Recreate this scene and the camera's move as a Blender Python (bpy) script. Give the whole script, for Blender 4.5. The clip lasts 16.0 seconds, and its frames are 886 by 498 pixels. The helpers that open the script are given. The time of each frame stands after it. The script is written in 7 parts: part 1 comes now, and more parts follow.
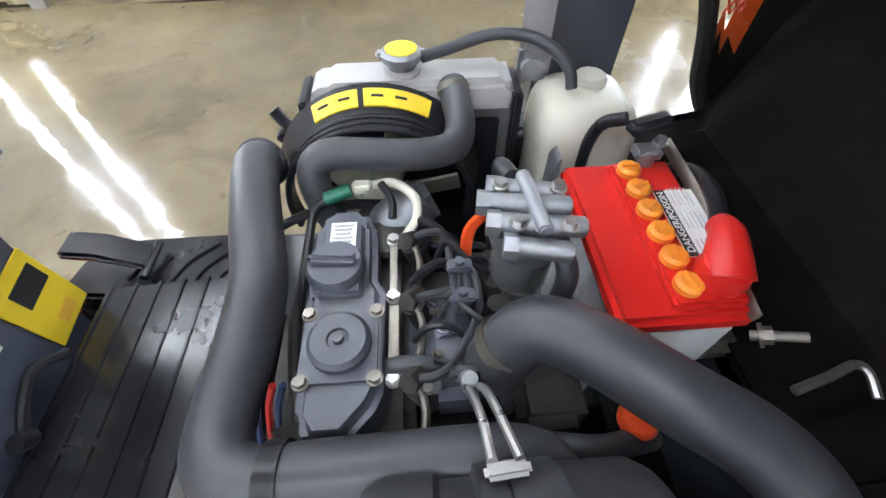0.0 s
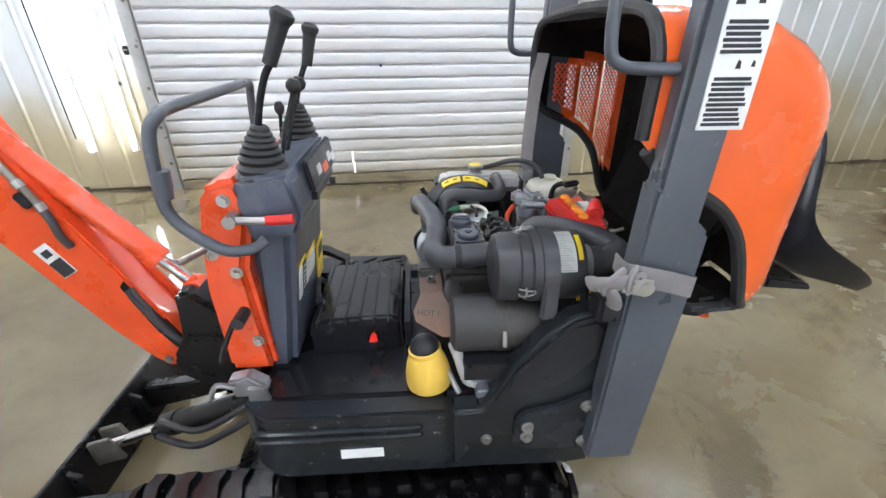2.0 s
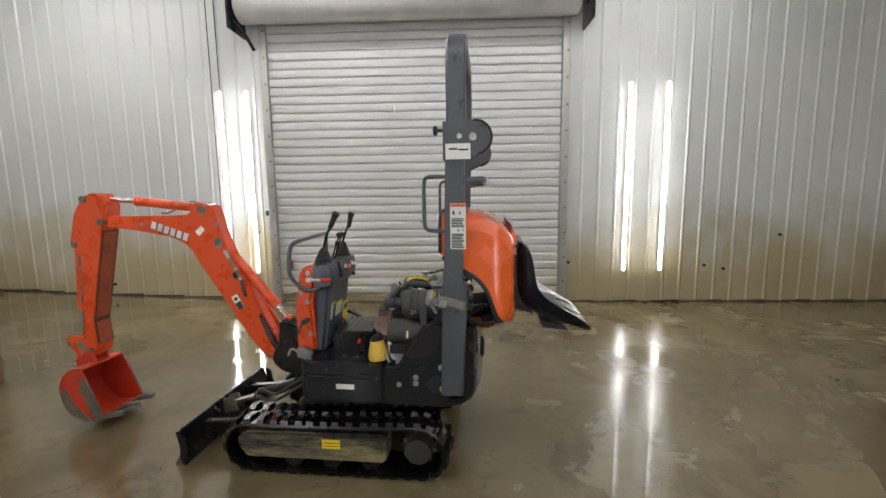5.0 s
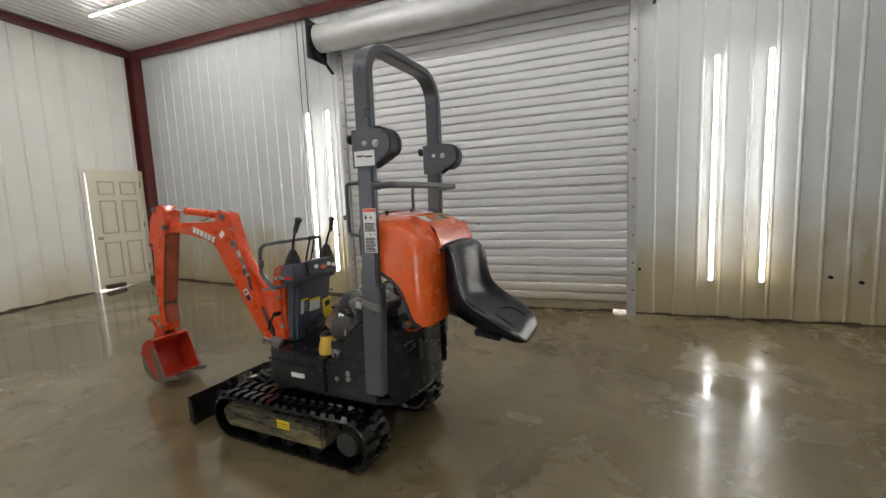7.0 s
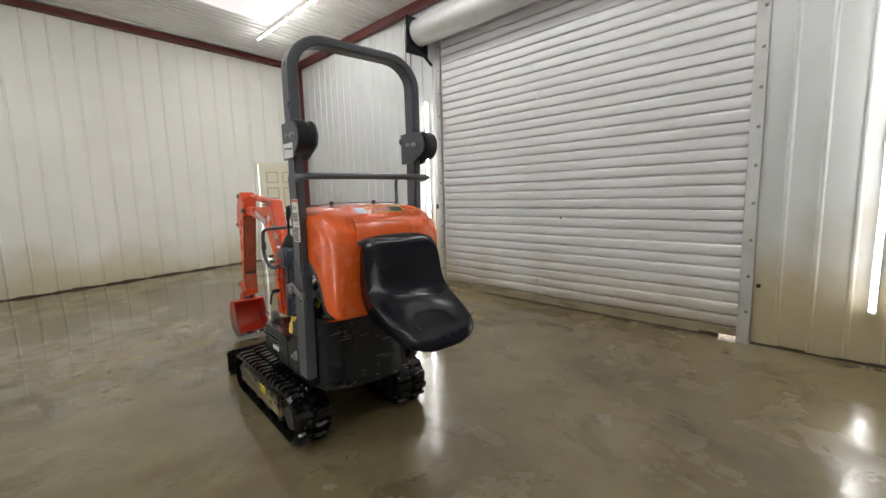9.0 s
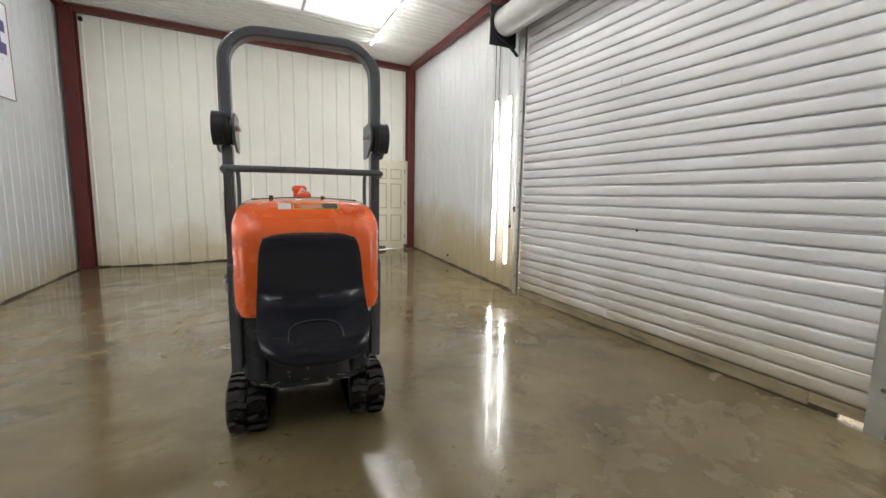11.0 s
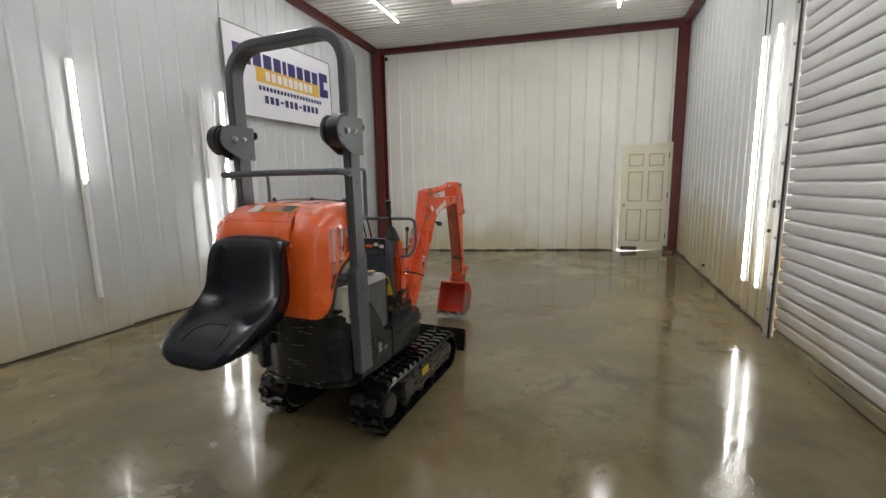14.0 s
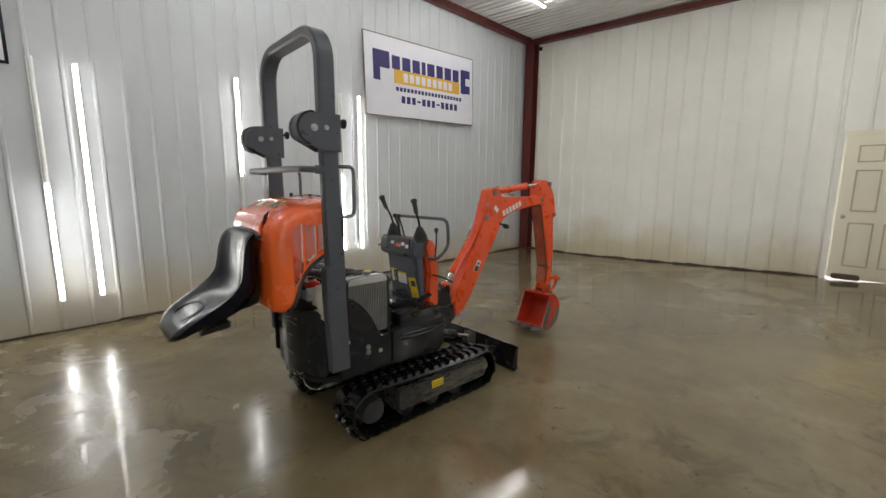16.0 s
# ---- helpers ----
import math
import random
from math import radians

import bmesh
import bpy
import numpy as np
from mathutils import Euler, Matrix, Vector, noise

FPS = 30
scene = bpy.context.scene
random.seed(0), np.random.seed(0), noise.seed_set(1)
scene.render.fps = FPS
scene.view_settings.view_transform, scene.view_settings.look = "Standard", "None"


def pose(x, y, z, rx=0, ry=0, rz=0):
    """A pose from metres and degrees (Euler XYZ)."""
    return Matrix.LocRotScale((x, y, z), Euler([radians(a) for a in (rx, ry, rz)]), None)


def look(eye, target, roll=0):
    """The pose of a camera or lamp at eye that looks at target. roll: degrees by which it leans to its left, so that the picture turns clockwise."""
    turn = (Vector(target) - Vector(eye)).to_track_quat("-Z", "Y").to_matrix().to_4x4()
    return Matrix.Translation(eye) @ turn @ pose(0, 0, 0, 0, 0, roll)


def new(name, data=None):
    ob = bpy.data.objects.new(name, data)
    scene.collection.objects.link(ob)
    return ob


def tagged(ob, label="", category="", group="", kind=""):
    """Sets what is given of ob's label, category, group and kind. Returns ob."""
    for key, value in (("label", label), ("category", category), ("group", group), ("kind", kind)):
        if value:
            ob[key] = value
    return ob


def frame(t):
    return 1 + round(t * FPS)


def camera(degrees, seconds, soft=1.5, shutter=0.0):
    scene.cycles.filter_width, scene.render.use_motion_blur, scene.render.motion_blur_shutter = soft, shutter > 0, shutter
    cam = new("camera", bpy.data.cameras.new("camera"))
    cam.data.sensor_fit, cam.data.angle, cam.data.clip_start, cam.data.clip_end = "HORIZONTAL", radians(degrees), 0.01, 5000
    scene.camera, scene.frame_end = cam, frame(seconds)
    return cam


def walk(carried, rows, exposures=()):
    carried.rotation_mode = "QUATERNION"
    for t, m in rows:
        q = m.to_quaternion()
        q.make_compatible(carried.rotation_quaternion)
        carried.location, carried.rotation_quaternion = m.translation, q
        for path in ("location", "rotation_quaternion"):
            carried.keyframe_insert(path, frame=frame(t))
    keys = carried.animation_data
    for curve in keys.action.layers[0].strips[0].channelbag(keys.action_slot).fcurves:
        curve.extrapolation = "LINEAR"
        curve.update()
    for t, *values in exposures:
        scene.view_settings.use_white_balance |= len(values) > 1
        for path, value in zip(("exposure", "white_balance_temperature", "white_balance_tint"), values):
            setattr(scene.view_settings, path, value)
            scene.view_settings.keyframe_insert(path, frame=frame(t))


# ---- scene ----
cam = camera(93.6, 16.0)
PATH = [
    (0, (0.028, -0.064, 1.221), (0.195, 1.166, -0.347), -0.4),
    (0.5, (0.004, -0.136, 1.222), (0.196, 1.161, -0.289), -0.7),
    (1, (-0.031, -0.259, 1.235), (0.208, 1.137, -0.177), -0.8),
    (1.5, (-0.154, -0.518, 1.29), (0.168, 1.068, 0.116), -0.8),
    (2, (-0.245, -0.862, 1.338), (0.001, 0.906, 0.436), -0.2),
    (2.5, (-0.275, -1.212, 1.39), (-0.083, 0.648, 0.68), 0.0),
    (3, (-0.389, -1.554, 1.398), (-0.197, 0.355, 0.832), 0.3),
    (3.5, (-0.381, -1.885, 1.437), (-0.174, 0.062, 1.032), 0.4),
    (3.7, (-0.343, -2.02, 1.435), (-0.109, -0.065, 1.083), 0.1),
    (5.8, (0.706, -2.296, 1.49), (0.373, -0.338, 1.259), -1.6),
    (6, (0.8, -2.274, 1.476), (0.421, -0.323, 1.254), -1.8),
    (6.5, (1.076, -2.162, 1.475), (0.534, -0.251, 1.239), -2.1),
    (7, (1.364, -2.071, 1.455), (0.639, -0.222, 1.225), -2.4),
    (7.5, (1.66, -1.959, 1.468), (0.763, -0.185, 1.244), -1.7),
    (8, (1.871, -1.735, 1.444), (0.795, -0.064, 1.218), -1.1),
    (8.5, (2.067, -1.505, 1.445), (0.812, 0.034, 1.199), -1.2),
    (8.7, (2.183, -1.411, 1.431), (0.865, 0.072, 1.178), -1.4),
    (10.8, (2.728, -0.256, 1.432), (0.958, 0.644, 1.192), 0.9),
    (11, (2.731, -0.142, 1.425), (0.929, 0.688, 1.174), 1.0),
    (11.5, (2.694, 0.186, 1.446), (0.811, 0.816, 1.207), 0.5),
    (12, (2.64, 0.495, 1.432), (0.699, 0.918, 1.199), -0.3),
    (12.5, (2.626, 0.848, 1.449), (0.651, 1.027, 1.194), -0.8),
    (13, (2.523, 1.145, 1.43), (0.542, 1.082, 1.165), -1.7),
    (13.5, (2.385, 1.371, 1.447), (0.434, 1.028, 1.166), -1.7),
    (14, (2.24, 1.663, 1.458), (0.366, 1.028, 1.165), -0.9),
    (14.5, (2.091, 1.882, 1.459), (0.304, 1.033, 1.167), -0.1),
    (15, (1.878, 2.072, 1.472), (0.179, 1.055, 1.188), -0.0),
    (15.5, (1.671, 2.266, 1.459), (0.102, 1.06, 1.174), -0.1),
    (16, (1.456, 2.45, 1.479), (0.039, 1.074, 1.167), 0.4),
]
EXPOSURES = ((0, 2.2, 5700, 10), (0.5, 2.28, 5600, 10), (1.0, 2.42, 5600, 10), (1.5, 2.4, 5500, 10), (2.0, 1.8, 5700, 10), (2.5, 1.3, 6200, 10), (3.0, 0.97, 6400, 10), (3.7, 0.84, 6500, 10), (6.0, 0.64, 6500, 10), (7.0, 0.5, 6500, 10), (8.5, 0.67, 6500, 10), (11, 0.95, 6500, 10), (12.5, 0.66, 6500, 10), (13.5, 0.52, 6500, 10), (14.5, 0.55, 6500, 10), (15.3, 0.56, 6500, 10), (16, 0.55, 6500, 10))
walk(cam, [(t, look(eye, target, roll)) for t, eye, target, roll in PATH], EXPOSURES)

# ---- world and exposure ----
world = bpy.data.worlds.new("world")
scene.world = world
world.use_nodes = True
wn = world.node_tree
sky = wn.nodes.new("ShaderNodeTexSky")
sky.sky_type = "NISHITA"
sky.sun_disc = False
sky.sun_elevation, sky.sun_rotation = radians(40), radians(30)
sky.dust_density, sky.ozone_density = 8.0, 0.2
wn.nodes["Background"].inputs[1].default_value = 0.12
wn.links.new(sky.outputs[0], wn.nodes["Background"].inputs[0])
sun = bpy.data.lights.new("sun", "SUN")
sun.energy, sun.angle, sun.color = 4.0, radians(0.5), (1.0, 0.96, 0.9)
new("sun", sun).rotation_euler = (radians(50), 0, radians(150))
TUBE_POWER = 18.0
CEILING_POWER = 74.0
SKYLIGHT_POWER = 0.40

# ---- materials ----


def material(name, color, rough=0.5, metal=0.0, vary=0.12, scale=8.0, bump=0.0, bump_scale=60.0, rough_vary=0.1,
             dirt=None, dirt_amount=0.0, dirt_scale=3.0, coat=0.0, speckle=None, speckle_amount=0.0, stretch=None, spec=0.5, dirt_from=0.5):
    """A painted or plain surface: fine grain, broad tone, optional dirt patches and chips."""
    m = bpy.data.materials.new(name)
    m.use_nodes = True
    t = m.node_tree
    b = t.nodes["Principled BSDF"]
    b.inputs["Metallic"].default_value = metal
    b.inputs["Coat Weight"].default_value = coat
    b.inputs["Specular IOR Level"].default_value = spec
    co = t.nodes.new("ShaderNodeTexCoord").outputs["Object"]

    if stretch:
        mp = t.nodes.new("ShaderNodeMapping")
        mp.inputs["Scale"].default_value = stretch
        t.links.new(co, mp.inputs[0])
        co = mp.outputs[0]

    def noise_node(s, detail=4.0, roughness=0.6):
        n = t.nodes.new("ShaderNodeTexNoise")
        n.inputs["Scale"].default_value, n.inputs["Detail"].default_value = s, detail
        n.inputs["Roughness"].default_value = roughness
        t.links.new(co, n.inputs["Vector"])
        return n.outputs["Fac"]

    def ramp(src, lo, hi, a=0.0, z=1.0):
        r = t.nodes.new("ShaderNodeMapRange")
        r.inputs[1].default_value, r.inputs[2].default_value = lo, hi
        r.inputs[3].default_value, r.inputs[4].default_value = a, z
        t.links.new(src, r.inputs[0])
        return r.outputs[0]

    def mix(fac, a, c):
        n = t.nodes.new("ShaderNodeMix")
        n.data_type = "RGBA"
        for sock, v in ((n.inputs["Factor"], fac), (n.inputs["A"], a), (n.inputs["B"], c)):
            if isinstance(v, (tuple, float)):
                sock.default_value = (*v, 1) if isinstance(v, tuple) else v
            else:
                t.links.new(v, sock)
        return n.outputs["Result"]

    dark = tuple(c * (1 - vary) for c in color)
    light = tuple(min(1, c * (1 + vary)) for c in color)
    broad = noise_node(scale)
    fine = noise_node(scale * 9)
    col = mix(ramp(broad, 0.3, 0.7), dark, light)
    col = mix(ramp(fine, 0.45, 0.8, 0.0, 0.35), col, dark)
    if dirt:
        col = mix(ramp(noise_node(dirt_scale, 8, 0.7), dirt_from, dirt_from + 0.22, 0, dirt_amount), col, dirt)
    if speckle:
        col = mix(ramp(noise_node(38, 6, 0.75), 0.64, 0.7, 0, speckle_amount), col, speckle)
    t.links.new(col, b.inputs["Base Color"])
    t.links.new(ramp(noise_node(scale * 2.3), 0.25, 0.75, max(0.02, rough - rough_vary), min(1, rough + rough_vary)), b.inputs["Roughness"])
    if bump:
        bp = t.nodes.new("ShaderNodeBump")
        bp.inputs["Strength"].default_value, bp.inputs["Distance"].default_value = bump, 0.004
        t.links.new(noise_node(bump_scale, 5), bp.inputs["Height"])
        t.links.new(bp.outputs[0], b.inputs["Normal"])
    return m


def glow(name, color, power):
    m = bpy.data.materials.new(name)
    m.use_nodes = True
    b = m.node_tree.nodes["Principled BSDF"]
    b.inputs["Base Color"].default_value = (0.8, 0.8, 0.8, 1)
    b.inputs["Emission Color"].default_value = (*color, 1)
    b.inputs["Emission Strength"].default_value = power
    return m


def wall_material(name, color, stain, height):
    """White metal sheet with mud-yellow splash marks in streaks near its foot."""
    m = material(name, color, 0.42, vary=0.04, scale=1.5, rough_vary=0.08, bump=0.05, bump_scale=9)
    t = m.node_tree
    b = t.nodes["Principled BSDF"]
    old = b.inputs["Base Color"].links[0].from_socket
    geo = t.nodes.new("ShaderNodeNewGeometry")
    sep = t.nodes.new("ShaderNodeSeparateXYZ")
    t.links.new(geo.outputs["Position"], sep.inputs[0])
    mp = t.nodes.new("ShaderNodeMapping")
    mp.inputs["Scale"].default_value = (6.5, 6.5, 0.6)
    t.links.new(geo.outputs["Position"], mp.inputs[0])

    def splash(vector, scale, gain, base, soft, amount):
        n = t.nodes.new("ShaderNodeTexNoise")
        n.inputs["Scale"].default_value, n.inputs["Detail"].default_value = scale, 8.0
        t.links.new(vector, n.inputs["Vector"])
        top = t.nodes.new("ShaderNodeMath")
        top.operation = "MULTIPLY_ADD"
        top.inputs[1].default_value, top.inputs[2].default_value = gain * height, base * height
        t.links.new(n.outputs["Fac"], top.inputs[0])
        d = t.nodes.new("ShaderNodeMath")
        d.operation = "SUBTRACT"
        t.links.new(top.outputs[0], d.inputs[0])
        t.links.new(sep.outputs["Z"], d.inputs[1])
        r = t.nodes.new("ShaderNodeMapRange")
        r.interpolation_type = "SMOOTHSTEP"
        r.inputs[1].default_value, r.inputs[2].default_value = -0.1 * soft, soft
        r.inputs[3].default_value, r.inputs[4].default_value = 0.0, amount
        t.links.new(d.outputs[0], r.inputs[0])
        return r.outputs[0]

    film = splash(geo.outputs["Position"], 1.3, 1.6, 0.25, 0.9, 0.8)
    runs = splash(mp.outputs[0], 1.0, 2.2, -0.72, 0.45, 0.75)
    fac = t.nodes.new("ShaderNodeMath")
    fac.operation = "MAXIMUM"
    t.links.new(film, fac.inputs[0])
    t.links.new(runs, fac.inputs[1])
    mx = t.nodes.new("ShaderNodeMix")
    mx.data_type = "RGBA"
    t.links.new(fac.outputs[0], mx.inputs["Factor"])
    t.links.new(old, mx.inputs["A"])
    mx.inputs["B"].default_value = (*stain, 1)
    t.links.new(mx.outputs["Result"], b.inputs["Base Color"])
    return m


def floor_material():
    """Wet sealed concrete: brown film of mud, shallow puddles and damp rougher patches."""
    m = bpy.data.materials.new("wet_concrete")
    m.use_nodes = True
    t = m.node_tree
    b = t.nodes["Principled BSDF"]
    geo = t.nodes.new("ShaderNodeNewGeometry")

    def noise_node(s, detail=6.0, roughness=0.6, distort=0.0):
        n = t.nodes.new("ShaderNodeTexNoise")
        n.inputs["Scale"].default_value, n.inputs["Detail"].default_value = s, detail
        n.inputs["Roughness"].default_value, n.inputs["Distortion"].default_value = roughness, distort
        t.links.new(geo.outputs["Position"], n.inputs["Vector"])
        return n.outputs["Fac"]

    def ramp(src, lo, hi, a=0.0, z=1.0):
        r = t.nodes.new("ShaderNodeMapRange")
        r.interpolation_type = "SMOOTHSTEP"
        r.inputs[1].default_value, r.inputs[2].default_value = lo, hi
        r.inputs[3].default_value, r.inputs[4].default_value = a, z
        t.links.new(src, r.inputs[0])
        return r.outputs[0]

    def mix(fac, a, c):
        n = t.nodes.new("ShaderNodeMix")
        n.data_type = "RGBA"
        t.links.new(fac, n.inputs["Factor"])
        for sock, v in ((n.inputs["A"], a), (n.inputs["B"], c)):
            if isinstance(v, tuple):
                sock.default_value = (*v, 1)
            else:
                t.links.new(v, sock)
        return n.outputs["Result"]

    sep = t.nodes.new("ShaderNodeSeparateXYZ")
    t.links.new(geo.outputs["Position"], sep.inputs[0])

    def add(a, c, gain=1.0):
        n = t.nodes.new("ShaderNodeMath")
        n.operation = "MULTIPLY_ADD"
        t.links.new(c, n.inputs[0])
        n.inputs[1].default_value = gain
        t.links.new(a, n.inputs[2])
        return n.outputs[0]

    dry_end = ramp(sep.outputs["X"], -0.6, 1.6)
    puddle = ramp(add(noise_node(0.55, 6, 0.55, 0.6), dry_end, -0.10), 0.45, 0.58)
    broad = noise_node(0.8, 8, 0.65)
    col = mix(ramp(broad, 0.35, 0.65), (0.138, 0.109, 0.057), (0.20, 0.163, 0.092))
    col = mix(ramp(noise_node(1.7, 9, 0.66, 0.5), 0.50, 0.64, 0, 0.62), col, (0.070, 0.054, 0.028))
    col = mix(ramp(noise_node(6.5, 8, 0.7, 0.9), 0.60, 0.68, 0, 0.6), col, (0.055, 0.042, 0.022))
    col = mix(ramp(noise_node(0.9, 9, 0.64, 0.4), 0.53, 0.72, 0, 0.32), col, (0.27, 0.23, 0.15))
    col = mix(ramp(noise_node(26, 4, 0.7), 0.62, 0.72, 0, 0.2), col, (0.06, 0.046, 0.029))
    dark = mix(ramp(broad, 0.3, 0.7), (0.103, 0.081, 0.043), (0.165, 0.133, 0.075))
    t.links.new(mix(puddle, col, dark), b.inputs["Base Color"])

    def blend(a, z):
        r = t.nodes.new("ShaderNodeMix")
        t.links.new(puddle, r.inputs["Factor"])
        for sock, v in ((r.inputs["A"], a), (r.inputs["B"], z)):
            if isinstance(v, float):
                sock.default_value = v
            else:
                t.links.new(v, sock)
        return r.outputs["Result"]

    # a thin film of water lies on the rougher damp parts; the puddles are smooth all through
    damp = ramp(noise_node(1.3, 7, 0.6, 0.5), 0.34, 0.70, 0.06, 0.27)
    patchy = ramp(noise_node(2.8, 7, 0.65, 0.8), 0.42, 0.60, 0.03, 0.13)
    dull = t.nodes.new("ShaderNodeMath")
    dull.operation = "MULTIPLY"
    t.links.new(patchy, dull.inputs[0])
    t.links.new(dry_end, dull.inputs[1])
    t.links.new(blend(add(damp, dull.outputs[0]), 0.02), b.inputs["Roughness"])
    t.links.new(blend(0.5, 0.7), b.inputs["Specular IOR Level"])
    film = t.nodes.new("ShaderNodeMath")
    film.operation = "MULTIPLY"
    t.links.new(ramp(noise_node(2.3, 6, 0.6, 0.4), 0.40, 0.58, 0.05, 0.7), film.inputs[0])
    t.links.new(ramp(sep.outputs["X"], -0.6, 1.6, 1.0, 0.25), film.inputs[1])
    t.links.new(blend(film.outputs[0], 0.0), b.inputs["Coat Weight"])
    b.inputs["Coat Roughness"].default_value = 0.03
    b.inputs["Coat IOR"].default_value = 1.33
    # trowel waves, with small ripples in drifting patches
    broad_wave = t.nodes.new("ShaderNodeBump")
    broad_wave.inputs["Distance"].default_value = 0.02
    t.links.new(blend(0.16, 0.05), broad_wave.inputs["Strength"])
    t.links.new(noise_node(4.5, 6, 0.55), broad_wave.inputs["Height"])
    ripple = t.nodes.new("ShaderNodeBump")
    ripple.inputs["Distance"].default_value = 0.004
    t.links.new(ramp(noise_node(1.9, 5, 0.6, 0.6), 0.46, 0.62, 0.03, 0.36), ripple.inputs["Strength"])
    t.links.new(noise_node(46, 3, 0.5, 0.8), ripple.inputs["Height"])
    t.links.new(broad_wave.outputs[0], ripple.inputs["Normal"])
    t.links.new(ripple.outputs[0], b.inputs["Normal"])
    return m


def clear(name, color, rough=0.1):
    m = bpy.data.materials.new(name)
    m.use_nodes = True
    b = m.node_tree.nodes["Principled BSDF"]
    b.inputs["Base Color"].default_value = (*color, 1)
    b.inputs["Roughness"].default_value = rough
    b.inputs["Transmission Weight"].default_value = 0.85
    b.inputs["IOR"].default_value = 1.4
    return m


M_ORANGE = material("orange_paint", (0.70, 0.075, 0.014), 0.3, vary=0.07, scale=5, rough_vary=0.08, coat=0.3)
M_HOOD = material("hood_orange", (0.80, 0.125, 0.02), 0.25, vary=0.05, scale=4, rough_vary=0.07, coat=0.5)
M_RUST = material("worn_orange", (0.36, 0.07, 0.03), 0.6, vary=0.3, scale=9, dirt=(0.09, 0.05, 0.03), dirt_amount=0.9, dirt_scale=8)
M_RUSTDARK = material("rusted_brown_steel", (0.062, 0.036, 0.025), 0.55, vary=0.35, scale=12, dirt=(0.11, 0.045, 0.028), dirt_amount=0.5, dirt_scale=9, speckle=(0.20, 0.15, 0.10), speckle_amount=0.5)
M_DOORFOOT = material("muddy_door_foot", (0.30, 0.255, 0.165), 0.5, vary=0.2, scale=4, dirt=(0.10, 0.075, 0.04), dirt_amount=0.8, dirt_scale=3, stretch=(1.0, 1.0, 5.0))
M_GREY = material("grey_paint", (0.072, 0.079, 0.094), 0.3, vary=0.1, scale=6, rough_vary=0.04, dirt=(0.13, 0.135, 0.14), dirt_amount=0.2, dirt_scale=7, speckle=(0.34, 0.33, 0.31), speckle_amount=0.25)
M_DARKGREY = material("dark_grey_paint", (0.017, 0.019, 0.0235), 0.26, vary=0.12, scale=6, speckle=(0.3, 0.29, 0.27), speckle_amount=0.3, spec=0.22)
M_CONSOLE = material("console_plastic", (0.062, 0.07, 0.098), 0.38, vary=0.12, scale=6, dirt=(0.20, 0.215, 0.24), dirt_amount=0.6, dirt_scale=4, stretch=(1.0, 1.0, 0.45))
M_BODY = material("dark_body_paint", (0.0155, 0.018, 0.021), 0.2, vary=0.15, scale=4, rough_vary=0.08, bump=0.06, bump_scale=14, speckle=(0.36, 0.35, 0.33), speckle_amount=0.45, spec=0.35)
M_BLACK = material("black_plastic", (0.016, 0.016, 0.019), 0.34, vary=0.2, scale=8, spec=0.32)
M_CANISTER = material("dusty_black_plastic", (0.029, 0.029, 0.032), 0.45, vary=0.2, scale=10, rough_vary=0.1, dirt=(0.055, 0.054, 0.052), dirt_amount=0.4, dirt_scale=8, bump=0.05, bump_scale=150)
M_LINER = material("hood_liner", (0.008, 0.007, 0.006), 0.7, vary=0.3, scale=9, dirt=(0.045, 0.036, 0.026), dirt_amount=0.6, spec=0.12)
M_MAT = material("floor_mat", (0.009, 0.009, 0.011), 0.2, vary=0.2, scale=6, rough_vary=0.14, dirt=(0.035, 0.035, 0.037), dirt_amount=0.2, dirt_scale=5, spec=0.5)
M_RUBBER = material("track_rubber", (0.0045, 0.0045, 0.005), 0.2, vary=0.3, scale=12, rough_vary=0.12, bump=0.12, bump_scale=50, spec=0.45)
M_HOSE = material("hose_rubber", (0.042, 0.043, 0.049), 0.42, vary=0.14, scale=9, rough_vary=0.1, bump=0.05, bump_scale=120, dirt=(0.075, 0.074, 0.07), dirt_amount=0.3, dirt_scale=12)
M_ENGINE = material("engine_grey", (0.074, 0.078, 0.100), 0.42, vary=0.12, scale=10, bump=0.06, bump_scale=140, dirt=(0.08, 0.07, 0.055), dirt_amount=0.35, dirt_scale=14)
M_BLOCK = material("oily_casting", (0.035, 0.033, 0.03), 0.5, vary=0.4, scale=14, dirt=(0.11, 0.095, 0.07), dirt_amount=0.6, dirt_scale=12, bump=0.4, bump_scale=80)
M_ALU = material("cast_aluminium", (0.33, 0.34, 0.36), 0.42, metal=0.8, vary=0.18, scale=14, dirt=(0.14, 0.12, 0.09), dirt_amount=0.5, dirt_scale=14, bump=0.15, bump_scale=120)
M_ZINC = material("zinc_steel", (0.46, 0.455, 0.44), 0.33, metal=0.9, vary=0.12, scale=20)
M_CHROME = material("chrome_rod", (0.75, 0.75, 0.76), 0.12, metal=1.0, vary=0.04, scale=10)
M_SEAT = material("black_vinyl", (0.007, 0.008, 0.013), 0.2, vary=0.1, scale=6, rough_vary=0.06, bump=0.03, bump_scale=160, spec=0.26)
M_BOOT = material("black_rubber", (0.018, 0.018, 0.019), 0.55, vary=0.2, scale=12)
M_RED = material("red_plastic", (0.58, 0.018, 0.012), 0.35, vary=0.06, scale=7)
M_ORCAP = material("amber_caps", (0.80, 0.27, 0.02), 0.45, vary=0.08, scale=20)
M_YELLOW = material("yellow_label", (0.82, 0.60, 0.02), 0.4, vary=0.05, scale=10)
